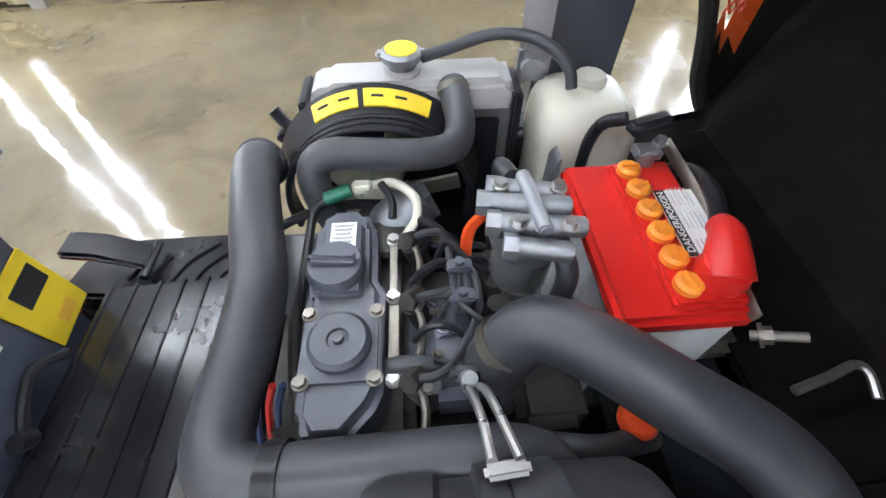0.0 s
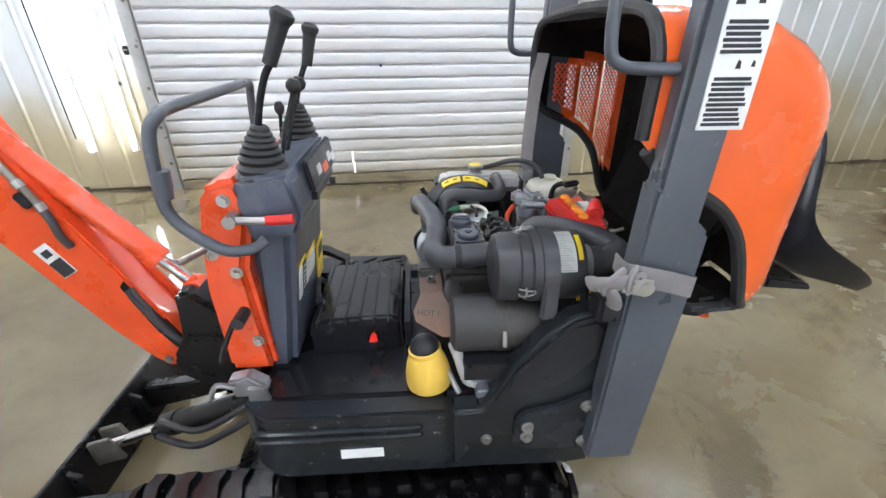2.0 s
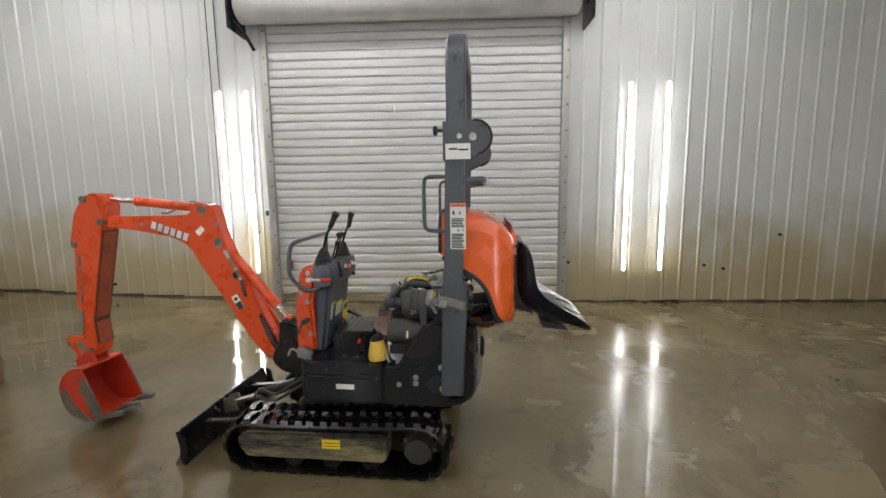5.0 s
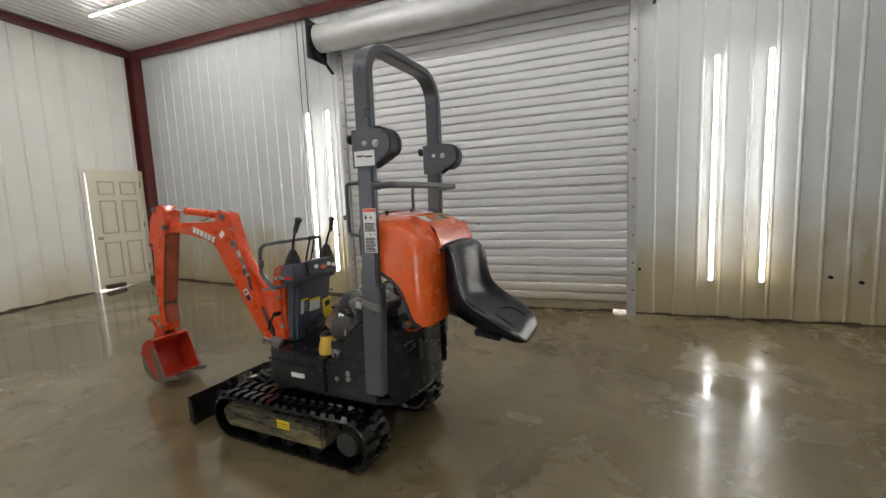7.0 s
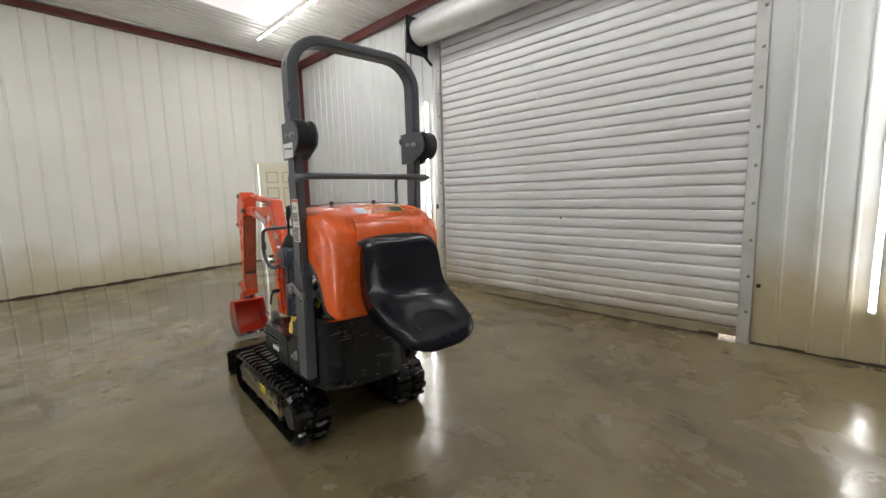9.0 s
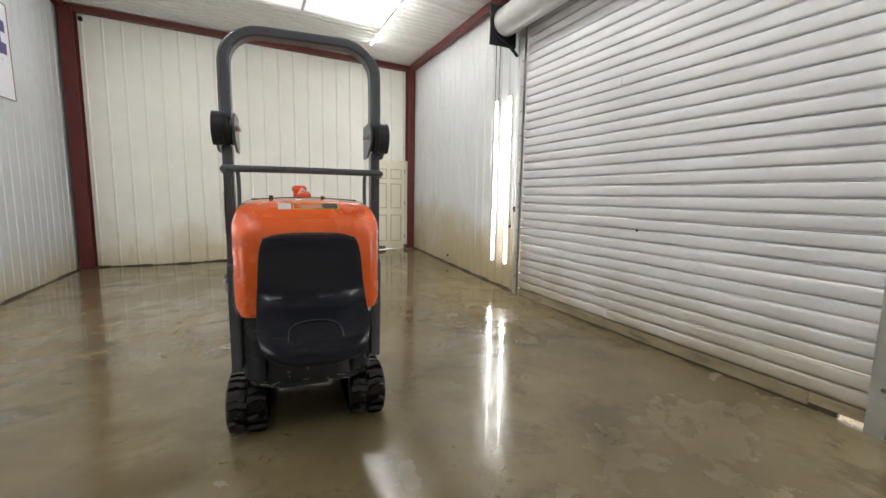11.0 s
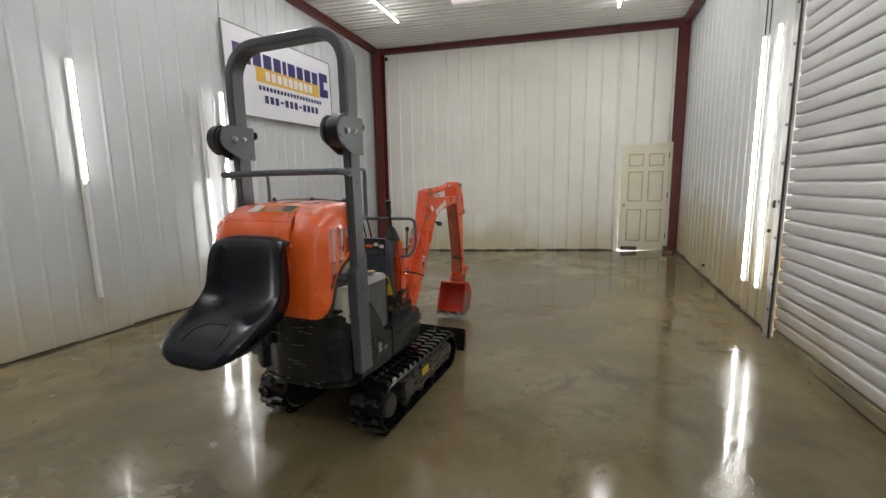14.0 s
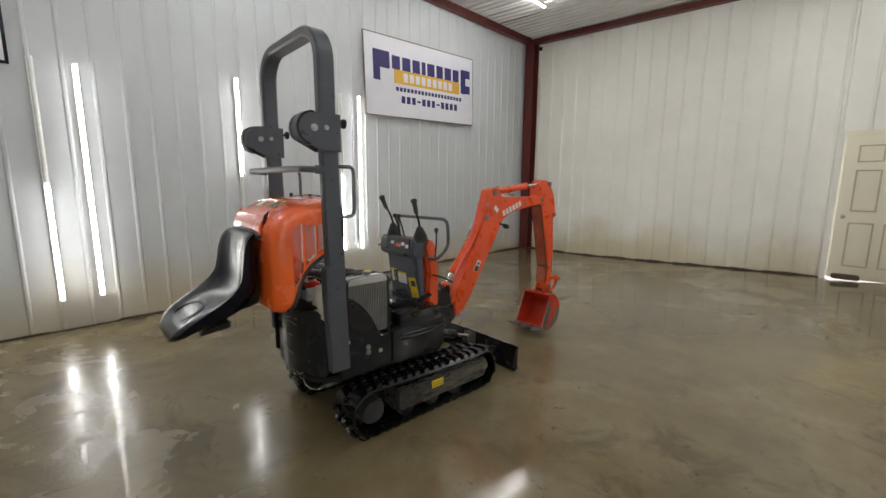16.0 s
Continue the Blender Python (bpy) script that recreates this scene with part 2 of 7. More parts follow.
M_WHITE = material("white_label", (0.74, 0.74, 0.73), 0.45, vary=0.05, scale=10, dirt=(0.5, 0.49, 0.46), dirt_amount=0.4)
M_INK = material("black_ink", (0.02, 0.02, 0.022), 0.5, vary=0.1)
M_REDINK = material("orange_ink", (0.75, 0.12, 0.03), 0.5, vary=0.05)
M_TANK = material("milky_plastic", (0.62, 0.60, 0.50), 0.4, vary=0.06, scale=6)
M_RADTANK = material("grey_plastic_tank", (0.42, 0.41, 0.40), 0.45, vary=0.1, scale=8, dirt=(0.2, 0.18, 0.15), dirt_amount=0.45, dirt_scale=9)
M_FINS = material("radiator_fins", (0.22, 0.22, 0.21), 0.5, metal=0.4, vary=0.15, scale=12)
M_BATTERY = material("battery_case", (0.60, 0.62, 0.62), 0.4, vary=0.12, scale=8, dirt=(0.10, 0.10, 0.10), dirt_amount=0.7, dirt_scale=6)
M_MUFFLER = material("heat_dulled_black", (0.032, 0.031, 0.031), 0.55, vary=0.25, scale=8, dirt=(0.075, 0.062, 0.05), dirt_amount=0.45, dirt_scale=5)
M_SHIELD = material("rusty_shield", (0.13, 0.085, 0.065), 0.6, metal=0.3, vary=0.2, scale=9, dirt=(0.26, 0.11, 0.035), dirt_amount=0.5, dirt_scale=6)
M_JUG = material("yellow_plastic", (0.66, 0.43, 0.06), 0.42, vary=0.06, scale=6)
M_BELT = material("grey_webbing", (0.20, 0.185, 0.185), 0.8, vary=0.12, scale=16, bump=0.3, bump_scale=300)
M_MUD = material("scraped_frame", (0.034, 0.034, 0.032), 0.3, vary=0.3, scale=10, dirt=(0.33, 0.27, 0.14), dirt_amount=0.9, dirt_scale=4.0, dirt_from=0.44, speckle=(0.40, 0.36, 0.25), speckle_amount=0.8, stretch=(0.45, 1.0, 2.4), spec=0.4)
M_MUDDARK = material("muddy_dark_frame", (0.034, 0.034, 0.032), 0.3, vary=0.3, scale=10, dirt=(0.17, 0.15, 0.10), dirt_amount=0.8, dirt_scale=5.0, dirt_from=0.48, speckle=(0.40, 0.36, 0.28), speckle_amount=0.8, stretch=(0.45, 1.0, 2.4), spec=0.4)
M_STEEL = material("worn_steel", (0.22, 0.20, 0.17), 0.4, metal=0.7, vary=0.25, scale=14)
M_BUCKET = material("bucket_red", (0.48, 0.035, 0.014), 0.4, vary=0.15, scale=8, dirt=(0.16, 0.10, 0.07), dirt_amount=0.4, dirt_scale=6)
M_BLUEWIRE = material("wire_loom", (0.03, 0.06, 0.16), 0.5, vary=0.2)
M_GREEN = material("green_plug", (0.02, 0.16, 0.09), 0.4, vary=0.1)
M_BLADE = material("black_blade", (0.009, 0.0085, 0.009), 0.3, vary=0.25, scale=6, rough_vary=0.08, dirt=(0.03, 0.022, 0.016), dirt_amount=0.3, dirt_scale=7, spec=0.35)
M_GLASS = clear("filter_bowl", (0.75, 0.78, 0.75))
# wall tones also carry light balance: south and north darker, far walls paler
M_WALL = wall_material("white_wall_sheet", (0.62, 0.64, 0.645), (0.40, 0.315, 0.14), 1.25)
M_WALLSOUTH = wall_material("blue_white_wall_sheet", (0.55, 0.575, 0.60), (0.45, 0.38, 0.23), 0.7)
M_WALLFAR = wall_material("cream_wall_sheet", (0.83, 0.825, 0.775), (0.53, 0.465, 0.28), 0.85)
M_CEIL = material("ceiling_sheet", (0.75, 0.75, 0.73), 0.55, vary=0.05, scale=2)
M_OXIDE = material("red_oxide_steel", (0.105, 0.016, 0.014), 0.45, vary=0.15, scale=4, dirt=(0.06, 0.03, 0.02), dirt_amount=0.4)
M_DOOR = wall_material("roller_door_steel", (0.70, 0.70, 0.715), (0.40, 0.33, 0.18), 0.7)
M_DOORSTEEL = material("galvanised_steel", (0.50, 0.50, 0.49), 0.35, metal=0.6, vary=0.12, scale=5)
M_DRUM = material("dented_drum_steel", (0.46, 0.46, 0.455), 0.5, metal=0.25, vary=0.12, scale=3, bump=0.1, bump_scale=6)
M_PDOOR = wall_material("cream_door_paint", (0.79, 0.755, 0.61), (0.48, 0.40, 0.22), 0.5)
# darker cream for the door mouldings: painted groove shade along with grime
M_PANELSHADE = material("shaded_grimy_cream", (0.52, 0.46, 0.31), 0.5, vary=0.12, scale=6)
M_JAMB = material("white_jamb", (0.78, 0.78, 0.74), 0.4, vary=0.04)
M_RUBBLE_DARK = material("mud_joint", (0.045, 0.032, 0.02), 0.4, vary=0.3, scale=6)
M_YARD = material("yard_concrete", (0.48, 0.46, 0.42), 0.8, vary=0.1, scale=0.5)
M_BACKDROP = glow("bright_overcast", (1.0, 1.0, 1.0), 0.9)
M_TUBE = glow("lamp_tube", (1.0, 0.985, 0.94), TUBE_POWER)
M_TUBETOP = glow("ceiling_tube", (1.0, 0.985, 0.95), CEILING_POWER)
M_TUBEOFF = material("unlit_tube", (0.75, 0.76, 0.76), 0.25, vary=0.03)
M_SKY = glow("skylight_sheet", (1.0, 0.88, 0.90), SKYLIGHT_POWER)
M_NAVY = material("navy_print", (0.025, 0.018, 0.13), 0.4, vary=0.05)
M_GOLD = material("gold_print", (0.72, 0.42, 0.05), 0.4, vary=0.05)
M_SIGN = material("sign_face", (0.74, 0.74, 0.80), 0.35, vary=0.03, scale=2)
M_RUBBLE = material("wet_brick", (0.10, 0.06, 0.04), 0.45, vary=0.3, scale=15, bump=0.4, bump_scale=50)
M_FLOOR = floor_material()

# ---- mesh builders ----


def join(*parts):
    out = bmesh.new()
    for b in parts:
        me = bpy.data.meshes.new("tmp")
        b.to_mesh(me)
        b.free()
        out.from_mesh(me)
        bpy.data.meshes.remove(me)
    return out


def bevelled(bm, width, segments=2):
    if width:
        sharp = [e for e in bm.edges if len(e.link_faces) == 2 and e.calc_face_angle(0) > 0.5]
        bmesh.ops.bevel(bm, geom=sharp, offset=width, segments=segments, affect="EDGES", clamp_overlap=True)
    return bm


def box(c, s, bev=0.0, turn=None, segments=2):
    bm = bmesh.new()
    bmesh.ops.create_cube(bm, size=1.0)
    bmesh.ops.scale(bm, vec=s, verts=bm.verts)
    bevelled(bm, bev, segments)
    if turn:
        bmesh.ops.rotate(bm, matrix=Euler([radians(a) for a in turn]).to_matrix(), verts=bm.verts)
    bmesh.ops.translate(bm, vec=c, verts=bm.verts)
    return bm


def span(x0, x1, y0, y1, z0, z1, bev=0.0):
    return box(((x0 + x1) / 2, (y0 + y1) / 2, (z0 + z1) / 2), (abs(x1 - x0), abs(y1 - y0), abs(z1 - z0)), bev)


def extrude_loop(loop, shift, bev=0.0, segments=2):
    bm = bmesh.new()
    low = [bm.verts.new(p) for p in loop]
    high = [bm.verts.new(Vector(p) + Vector(shift)) for p in loop]
    n = len(loop)
    bm.faces.new(low)
    bm.faces.new(list(reversed(high)))
    for i in range(n):
        bm.faces.new((low[i], high[i], high[(i + 1) % n], low[(i + 1) % n]))
    bmesh.ops.recalc_face_normals(bm, faces=bm.faces)
    return bevelled(bm, bev, segments)


def prism(xz, y0, y1, bev=0.0, segments=2):
    """An outline in the plane of x and z, given thickness along y."""
    return extrude_loop([(x, y0, z) for x, z in xz], (0, y1 - y0, 0), bev, segments)


def plan(xy, z0, z1, bev=0.0, segments=2):
    return extrude_loop([(x, y, z0) for x, y in xy], (0, 0, z1 - z0), bev, segments)


def spline(pts, res=6):
    pts = [Vector(p) for p in pts]
    ext = [2 * pts[0] - pts[1], *pts, 2 * pts[-1] - pts[-2]]
    out = []
    for i in range(1, len(ext) - 2):
        a, b, c, d = ext[i - 1:i + 3]
        for k in range(res):
            u = k / res
            out.append(0.5 * (2 * b + (c - a) * u + (2 * a - 5 * b + 4 * c - d) * u * u + (3 * b - a - 3 * c + d) * u ** 3))
    out.append(pts[-1])
    return out


def tube(pts, r, seg=12, res=6, flat=1.0, ribs=0.0):
    """A round bar or hose along a line of points; flat squeezes it to a band."""
    line = spline(pts, res) if res else [Vector(p) for p in pts]
    bm = bmesh.new()
    rings = []
    normal = None
    for i, p in enumerate(line):
        d = (line[min(i + 1, len(line) - 1)] - line[max(i - 1, 0)]).normalized()
        if normal is None:
            normal = d.orthogonal().normalized() if abs(d.z) > 0.9 else d.cross(Vector((0, 0, 1))).normalized()
        normal = (normal - d * normal.dot(d)).normalized()
        side = d.cross(normal)
        rad = r if not isinstance(r, (list, tuple)) else r[0] + (r[1] - r[0]) * i / (len(line) - 1)
        rad *= 1 + (ribs if i % 2 else 0)
        rings.append([bm.verts.new(p + (normal * math.cos(a) * flat + side * math.sin(a)) * rad)
                      for a in (2 * math.pi * k / seg for k in range(seg))])
    for a, b in zip(rings, rings[1:]):
        for k in range(seg):
            bm.faces.new((a[k], a[(k + 1) % seg], b[(k + 1) % seg], b[k]))
    bm.faces.new(list(reversed(rings[0])))
    bm.faces.new(rings[-1])
    bmesh.ops.recalc_face_normals(bm, faces=bm.faces)
    return bm


def rod(p, q, r, r2=None, seg=18, bev=0.0):
    """A straight round bar from p to q."""
    p, q = Vector(p), Vector(q)
    bm = bmesh.new()
    bmesh.ops.create_cone(bm, cap_ends=True, segments=seg, radius1=r, radius2=r if r2 is None else r2, depth=(q - p).length)
    if bev:
        rim = [e for e in bm.edges if e.calc_face_angle(0) > 1.0]
        bmesh.ops.bevel(bm, geom=rim, offset=bev, segments=2, affect="EDGES")
    bmesh.ops.rotate(bm, matrix=(q - p).to_track_quat("Z", "Y").to_matrix(), verts=bm.verts)
    bmesh.ops.translate(bm, vec=(p + q) / 2, verts=bm.verts)
    return bm


def turned(profile, base, axis, seg=28):
    """A turned body: profile rows of (radius, height) along an axis from base."""
    bm = bmesh.new()
    rot = Vector(axis).to_track_quat("Z", "Y").to_matrix()
    rings = []
    for r, h in profile:
        rings.append([bm.verts.new(rot @ Vector((r * math.cos(a), r * math.sin(a), h)) + Vector(base)) for a in (2 * math.pi * k / seg for k in range(seg))])
    for a, b in zip(rings, rings[1:]):
        for k in range(seg):
            bm.faces.new((a[k], a[(k + 1) % seg], b[(k + 1) % seg], b[k]))
    bm.faces.new(list(reversed(rings[0])))
    bm.faces.new(rings[-1])
    bmesh.ops.recalc_face_normals(bm, faces=bm.faces)
    return bm


def hexbolt(p, axis, r=0.009, h=0.008):
    p, axis = Vector(p), Vector(axis).normalized()
    return join(rod(p, p + axis * h * 0.3, r * 1.35, seg=14), rod(p + axis * h * 0.3, p + axis * h, r, seg=6))


def mesh_of(bm, mat, angle=0.7):
    for f in bm.faces:
        f.smooth = True
    for e in bm.edges:
        e.smooth = len(e.link_faces) == 2 and e.calc_face_angle(0) < angle
    me = bpy.data.meshes.new("m")
    bm.to_mesh(me)
    bm.free()
    me.materials.append(mat)
    return me


def part(name, bm, mat, parent=None, label="", angle=0.7):
    ob = new(name, mesh_of(bm, mat, angle))
    if parent:
        ob.parent = parent
    return tagged(ob, label)


def thing(name, bm, mat, label, category, group="", kind=""):
    return tagged(part(name, bm, mat), label, category, group, kind)


def holder(name, m, label, category, group="", kind=""):
    ob = new(name)
    ob.matrix_basis = m
    return tagged(ob, label, category, group, kind)


def words(text, size, m, depth=0.001):
    """Lettering as a mesh, its middle at m's origin, in m's plane of x and y."""
    cu = bpy.data.curves.new("text", "FONT")
    cu.body, cu.size, cu.extrude, cu.align_x, cu.align_y = text, size, depth, "CENTER", "CENTER"
    ob = bpy.data.objects.new("text", cu)
    me = bpy.data.meshes.new_from_object(ob)
    bm = bmesh.new()
    bm.from_mesh(me)
    bmesh.ops.transform(bm, matrix=m, verts=bm.verts)
    bpy.data.objects.remove(ob)
    bpy.data.meshes.remove(me)
    return bm


def bars(x0, x1, z0, z1, y, rows, seed, thick=0.0012):
    """Lines of small print as plain bars on a face across y."""
    rng = random.Random(seed)
    out = []
    step = (z1 - z0) / rows
    for i in range(rows):
        z = z0 + (i + 0.5) * step
        e = x0 + (x1 - x0) * rng.uniform(0.6, 1.0)
        out.append(span(x0, e, y - thick, y + thick, z - step * 0.28, z + step * 0.28))
    return join(*out)

# ---- the wash bay ----
X0, X1, Y0, Y1 = -6.92, 6.30, -3.02, 3.35
DOOR_X0, DOOR_X1, DOOR_TOP = -2.25, 1.66, 3.72
PD_Y0, PD_Y1, PD_TOP = 2.24, 3.22, 2.23


def ceiling_z(y):
    return 4.49 - 0.04 * y


def floor_z(x, y):
    """The floor is level under the machine and rises gently towards the north-west corner."""
    return 0.2 * min(1.0, max(0.0, (-1.2 - x) / 5.4)) * min(1.0, max(0.0, (y + 1.5) / 4.9))


plain_part = part


def part(name, bm, mat, parent=None, label="", angle=0.7):
    """As above; the west wall stands a little out of square."""
    for v in bm.verts:
        if -8.0 < v.co.x < -5.6:
            v.co.x += 0.038 * (v.co.y - Y0)
    return plain_part(name, bm, mat, parent, label, angle)


def ribbed(length, height, pitch, depth=0.011, thick=0.10, top=None):
    """A sheet-metal wall along x from 0, facing -y, with upright trapezoid ribs and a flat back."""
    xs = []
    x = 0.0
    while x < length - 1e-4:
        for dx, d in ((0.0, depth), (0.016, depth), (0.03, 0.0), (pitch - 0.014, 0.0)):
            if x + dx < length:
                xs.append((x + dx, d))
        x += pitch
    xs.append((length, 0.0))
    bm = bmesh.new()
    hz = (lambda v: height) if top is None else top
    front = [(bm.verts.new((x, -d, 0)), bm.verts.new((x, -d, hz(x)))) for x, d in xs]
    back = [(bm.verts.new((x, thick, 0)), bm.verts.new((x, thick, hz(x)))) for x, d in xs]
    for (a, b), (c, d) in zip(front, front[1:]):
        bm.faces.new((a, c, d, b))
    for (a, b), (c, d) in zip(back, back[1:]):
        bm.faces.new((c, a, b, d))
    for i in range(len(xs) - 1):
        bm.faces.new((front[i][1], front[i + 1][1], back[i + 1][1], back[i][1]))
        bm.faces.new((front[i + 1][0], front[i][0], back[i][0], back[i + 1][0]))
    bm.faces.new((front[0][0], front[0][1], back[0][1], back[0][0]))
    bm.faces.new((front[-1][1], front[-1][0], back[-1][0], back[-1][1]))
    bmesh.ops.recalc_face_normals(bm, faces=bm.faces)
    return bm


def placed(bm, m):
    bmesh.ops.transform(bm, matrix=m, verts=bm.verts)
    return bm


def structure(name, bm, mat, label, angle=0.4):
    return tagged(part(name, bm, mat, angle=angle), label, name.split("_")[0], kind="structure")


structure("ground", span(-24, 24, -22, 22, -0.4, -0.16), M_YARD, "pale concrete yard outside the bay")
structure("backdrop", span(X0 - 9.1, X0 - 9.0, -21, 21, -0.3, 14), M_BACKDROP, "plain bright overcast sky outside")
bm = bmesh.new()
NX, NY = 40, 22
grid = [[bm.verts.new((X0 - 0.2 + (X1 - X0 + 0.4) * i / NX, Y0 - 0.2 + (Y1 - Y0 + 0.32) * k / NY, 0)) for k in range(NY + 1)] for i in range(NX + 1)]
for i in range(NX):
    for k in range(NY):
        bm.faces.new((grid[i][k], grid[i + 1][k], grid[i + 1][k + 1], grid[i][k + 1]))
bmesh.ops.extrude_face_region(bm, geom=list(bm.faces))
bm.verts.ensure_lookup_table()
for v in bm.verts[:(NX + 1) * (NY + 1)]:
    v.co.z = floor_z(v.co.x, v.co.y)
for v in bm.verts[(NX + 1) * (NY + 1):]:
    v.co.z = -0.15
bmesh.ops.recalc_face_normals(bm, faces=bm.faces)
structure("floor", bm, M_FLOOR, "wet brown concrete floor with shallow puddles")

north = join(
    placed(ribbed(DOOR_X0 - X0, 4.4, 0.225), Matrix.Translation((X0, Y1, 0))),
    placed(ribbed(X1 - DOOR_X1, 4.4, 0.225), Matrix.Translation((DOOR_X1, Y1, 0))),
    placed(ribbed(DOOR_X1 - DOOR_X0, 4.4 - DOOR_TOP, 0.225), Matrix.Translation((DOOR_X0, Y1, DOOR_TOP))))
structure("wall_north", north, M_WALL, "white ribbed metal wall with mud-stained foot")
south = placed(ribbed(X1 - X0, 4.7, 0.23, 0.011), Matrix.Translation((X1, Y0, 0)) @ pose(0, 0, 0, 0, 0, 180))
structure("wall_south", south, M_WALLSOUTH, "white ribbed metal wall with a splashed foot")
turn_w = pose(0, 0, 0, 0, 0, 90)
west = join(
    placed(ribbed(PD_Y0 - Y0, 4.7, 0.29, 0.017), Matrix.Translation((X0, Y0, 0)) @ turn_w),
    placed(ribbed(Y1 - PD_Y1, 4.5, 0.29, 0.017), Matrix.Translation((X0, PD_Y1, 0)) @ turn_w),
    placed(ribbed(PD_Y1 - PD_Y0, 4.5 - PD_TOP, 0.29, 0.017), Matrix.Translation((X0, PD_Y0, PD_TOP)) @ turn_w))
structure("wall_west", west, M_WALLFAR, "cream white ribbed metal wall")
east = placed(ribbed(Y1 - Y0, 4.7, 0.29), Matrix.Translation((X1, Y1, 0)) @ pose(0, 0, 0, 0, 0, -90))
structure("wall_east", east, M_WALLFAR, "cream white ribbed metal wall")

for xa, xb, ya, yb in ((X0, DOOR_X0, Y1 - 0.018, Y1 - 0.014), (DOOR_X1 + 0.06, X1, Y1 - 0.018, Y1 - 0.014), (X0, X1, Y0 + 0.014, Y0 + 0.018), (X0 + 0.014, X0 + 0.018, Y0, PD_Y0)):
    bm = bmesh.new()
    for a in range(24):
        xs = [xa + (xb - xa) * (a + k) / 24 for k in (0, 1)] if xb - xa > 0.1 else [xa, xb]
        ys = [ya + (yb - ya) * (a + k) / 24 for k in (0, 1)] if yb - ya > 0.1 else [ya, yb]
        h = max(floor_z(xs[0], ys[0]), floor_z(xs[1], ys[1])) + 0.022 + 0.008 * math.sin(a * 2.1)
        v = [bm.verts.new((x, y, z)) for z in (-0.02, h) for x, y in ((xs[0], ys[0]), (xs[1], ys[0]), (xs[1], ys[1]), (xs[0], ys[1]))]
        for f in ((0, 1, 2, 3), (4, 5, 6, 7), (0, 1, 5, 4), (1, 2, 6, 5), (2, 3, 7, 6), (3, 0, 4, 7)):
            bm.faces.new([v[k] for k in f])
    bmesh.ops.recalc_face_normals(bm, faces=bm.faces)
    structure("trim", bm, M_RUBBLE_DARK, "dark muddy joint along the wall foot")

# ceiling: ribbed sheets that rise a little towards the sign wall, with an opening for the skylight
SKY_X0, SKY_X1, SKY_Y0, SKY_Y1 = -5.02, -3.1, -0.55, 2.1


def ceiling_sheet(x0, x1, y0, y1):
    bm = bmesh.new()
    rows = []
    x = x0
    prof = []
    while x < x1 - 1e-4:
        for dx, d in ((0.0, 0.02), (0.03, 0.02), (0.045, 0.0), (0.135, 0.0)):
            if x + dx < x1:
                prof.append((x + dx, d))
        x += 0.15
    prof.append((x1, 0.0))
    for x, d in prof:
        rows.append([bm.verts.new((x, y, ceiling_z(y) - d + h)) for y, h in ((y0, 0), (y1, 0), (y1, 0.08), (y0, 0.08))])
    for a, b in zip(rows, rows[1:]):
        for k in range(4):
            bm.faces.new((a[k], a[(k + 1) % 4], b[(k + 1) % 4], b[k]))
    bm.faces.new(rows[0])
    bm.faces.new(list(reversed(rows[-1])))
    bmesh.ops.recalc_face_normals(bm, faces=bm.faces)
    return bm


structure("ceiling", join(ceiling_sheet(X0, SKY_X0, Y0, Y1), ceiling_sheet(SKY_X1, X1, Y0, Y1),
                          ceiling_sheet(SKY_X0, SKY_X1, Y0, SKY_Y0), ceiling_sheet(SKY_X0, SKY_X1, SKY_Y1, Y1)),
          M_CEIL, "white ribbed metal ceiling")
sky_light = holder("skylight", Matrix.Identity(4), "pale pinkish translucent skylight sheets in the ceiling", "skylight", kind="structure")
mid = SKY_Y0 + 1.3
for a, b in ((SKY_Y0, mid - 0.02), (mid + 0.02, SKY_Y1)):
    part("pane", extrude_loop([(SKY_X0, a, ceiling_z(a) + 0.03), (SKY_X1, a, ceiling_z(a) + 0.03), (SKY_X1, b, ceiling_z(b) + 0.03), (SKY_X0, b, ceiling_z(b) + 0.03)], (0, 0, 0.01)), M_SKY, sky_light)
part("glazing_bar", extrude_loop([(SKY_X0, mid - 0.02, ceiling_z(mid)), (SKY_X1, mid - 0.02, ceiling_z(mid)), (SKY_X1, mid + 0.02, ceiling_z(mid)), (SKY_X0, mid + 0.02, ceiling_z(mid))], (0, 0, 0.05)), M_DOORSTEEL, sky_light)


# red oxide frame: columns in the corners and eave beams


def i_beam(length, w=0.2, d=0.22, web=0.018):
    """An I section along z from 0."""
    return join(span(-w / 2, w / 2, -d / 2, -d / 2 + web, 0, length), span(-w / 2, w / 2, d / 2 - web, d / 2, 0, length),
                span(-web / 2, web / 2, -d / 2 + web, d / 2 - web, 0, length))


def column(x, y, turn, h, w=0.2):
    ob = tagged(part("column", placed(join(i_beam(h, w), span(-w / 2 - 0.03, w / 2 + 0.03, -0.14, 0.14, 0, 0.02)), pose(x, y, 0, 0, 0, turn)), M_OXIDE, angle=0.4),
                "dark red oxide steel column in a corner of the bay", "column", "corner columns", "structure")
    return ob


column(X0 + 0.14, Y0 + 0.15, 90, ceiling_z(Y0) - 0.12)
column(X0 + 0.12, Y1 - 0.10, 90, ceiling_z(Y1) - 0.12, 0.15)
column(X1 - 0.14, Y1 - 0.15, 90, ceiling_z(Y1) - 0.12)
column(X1 - 0.14, Y0 + 0.15, 90, ceiling_z(Y0) - 0.12)


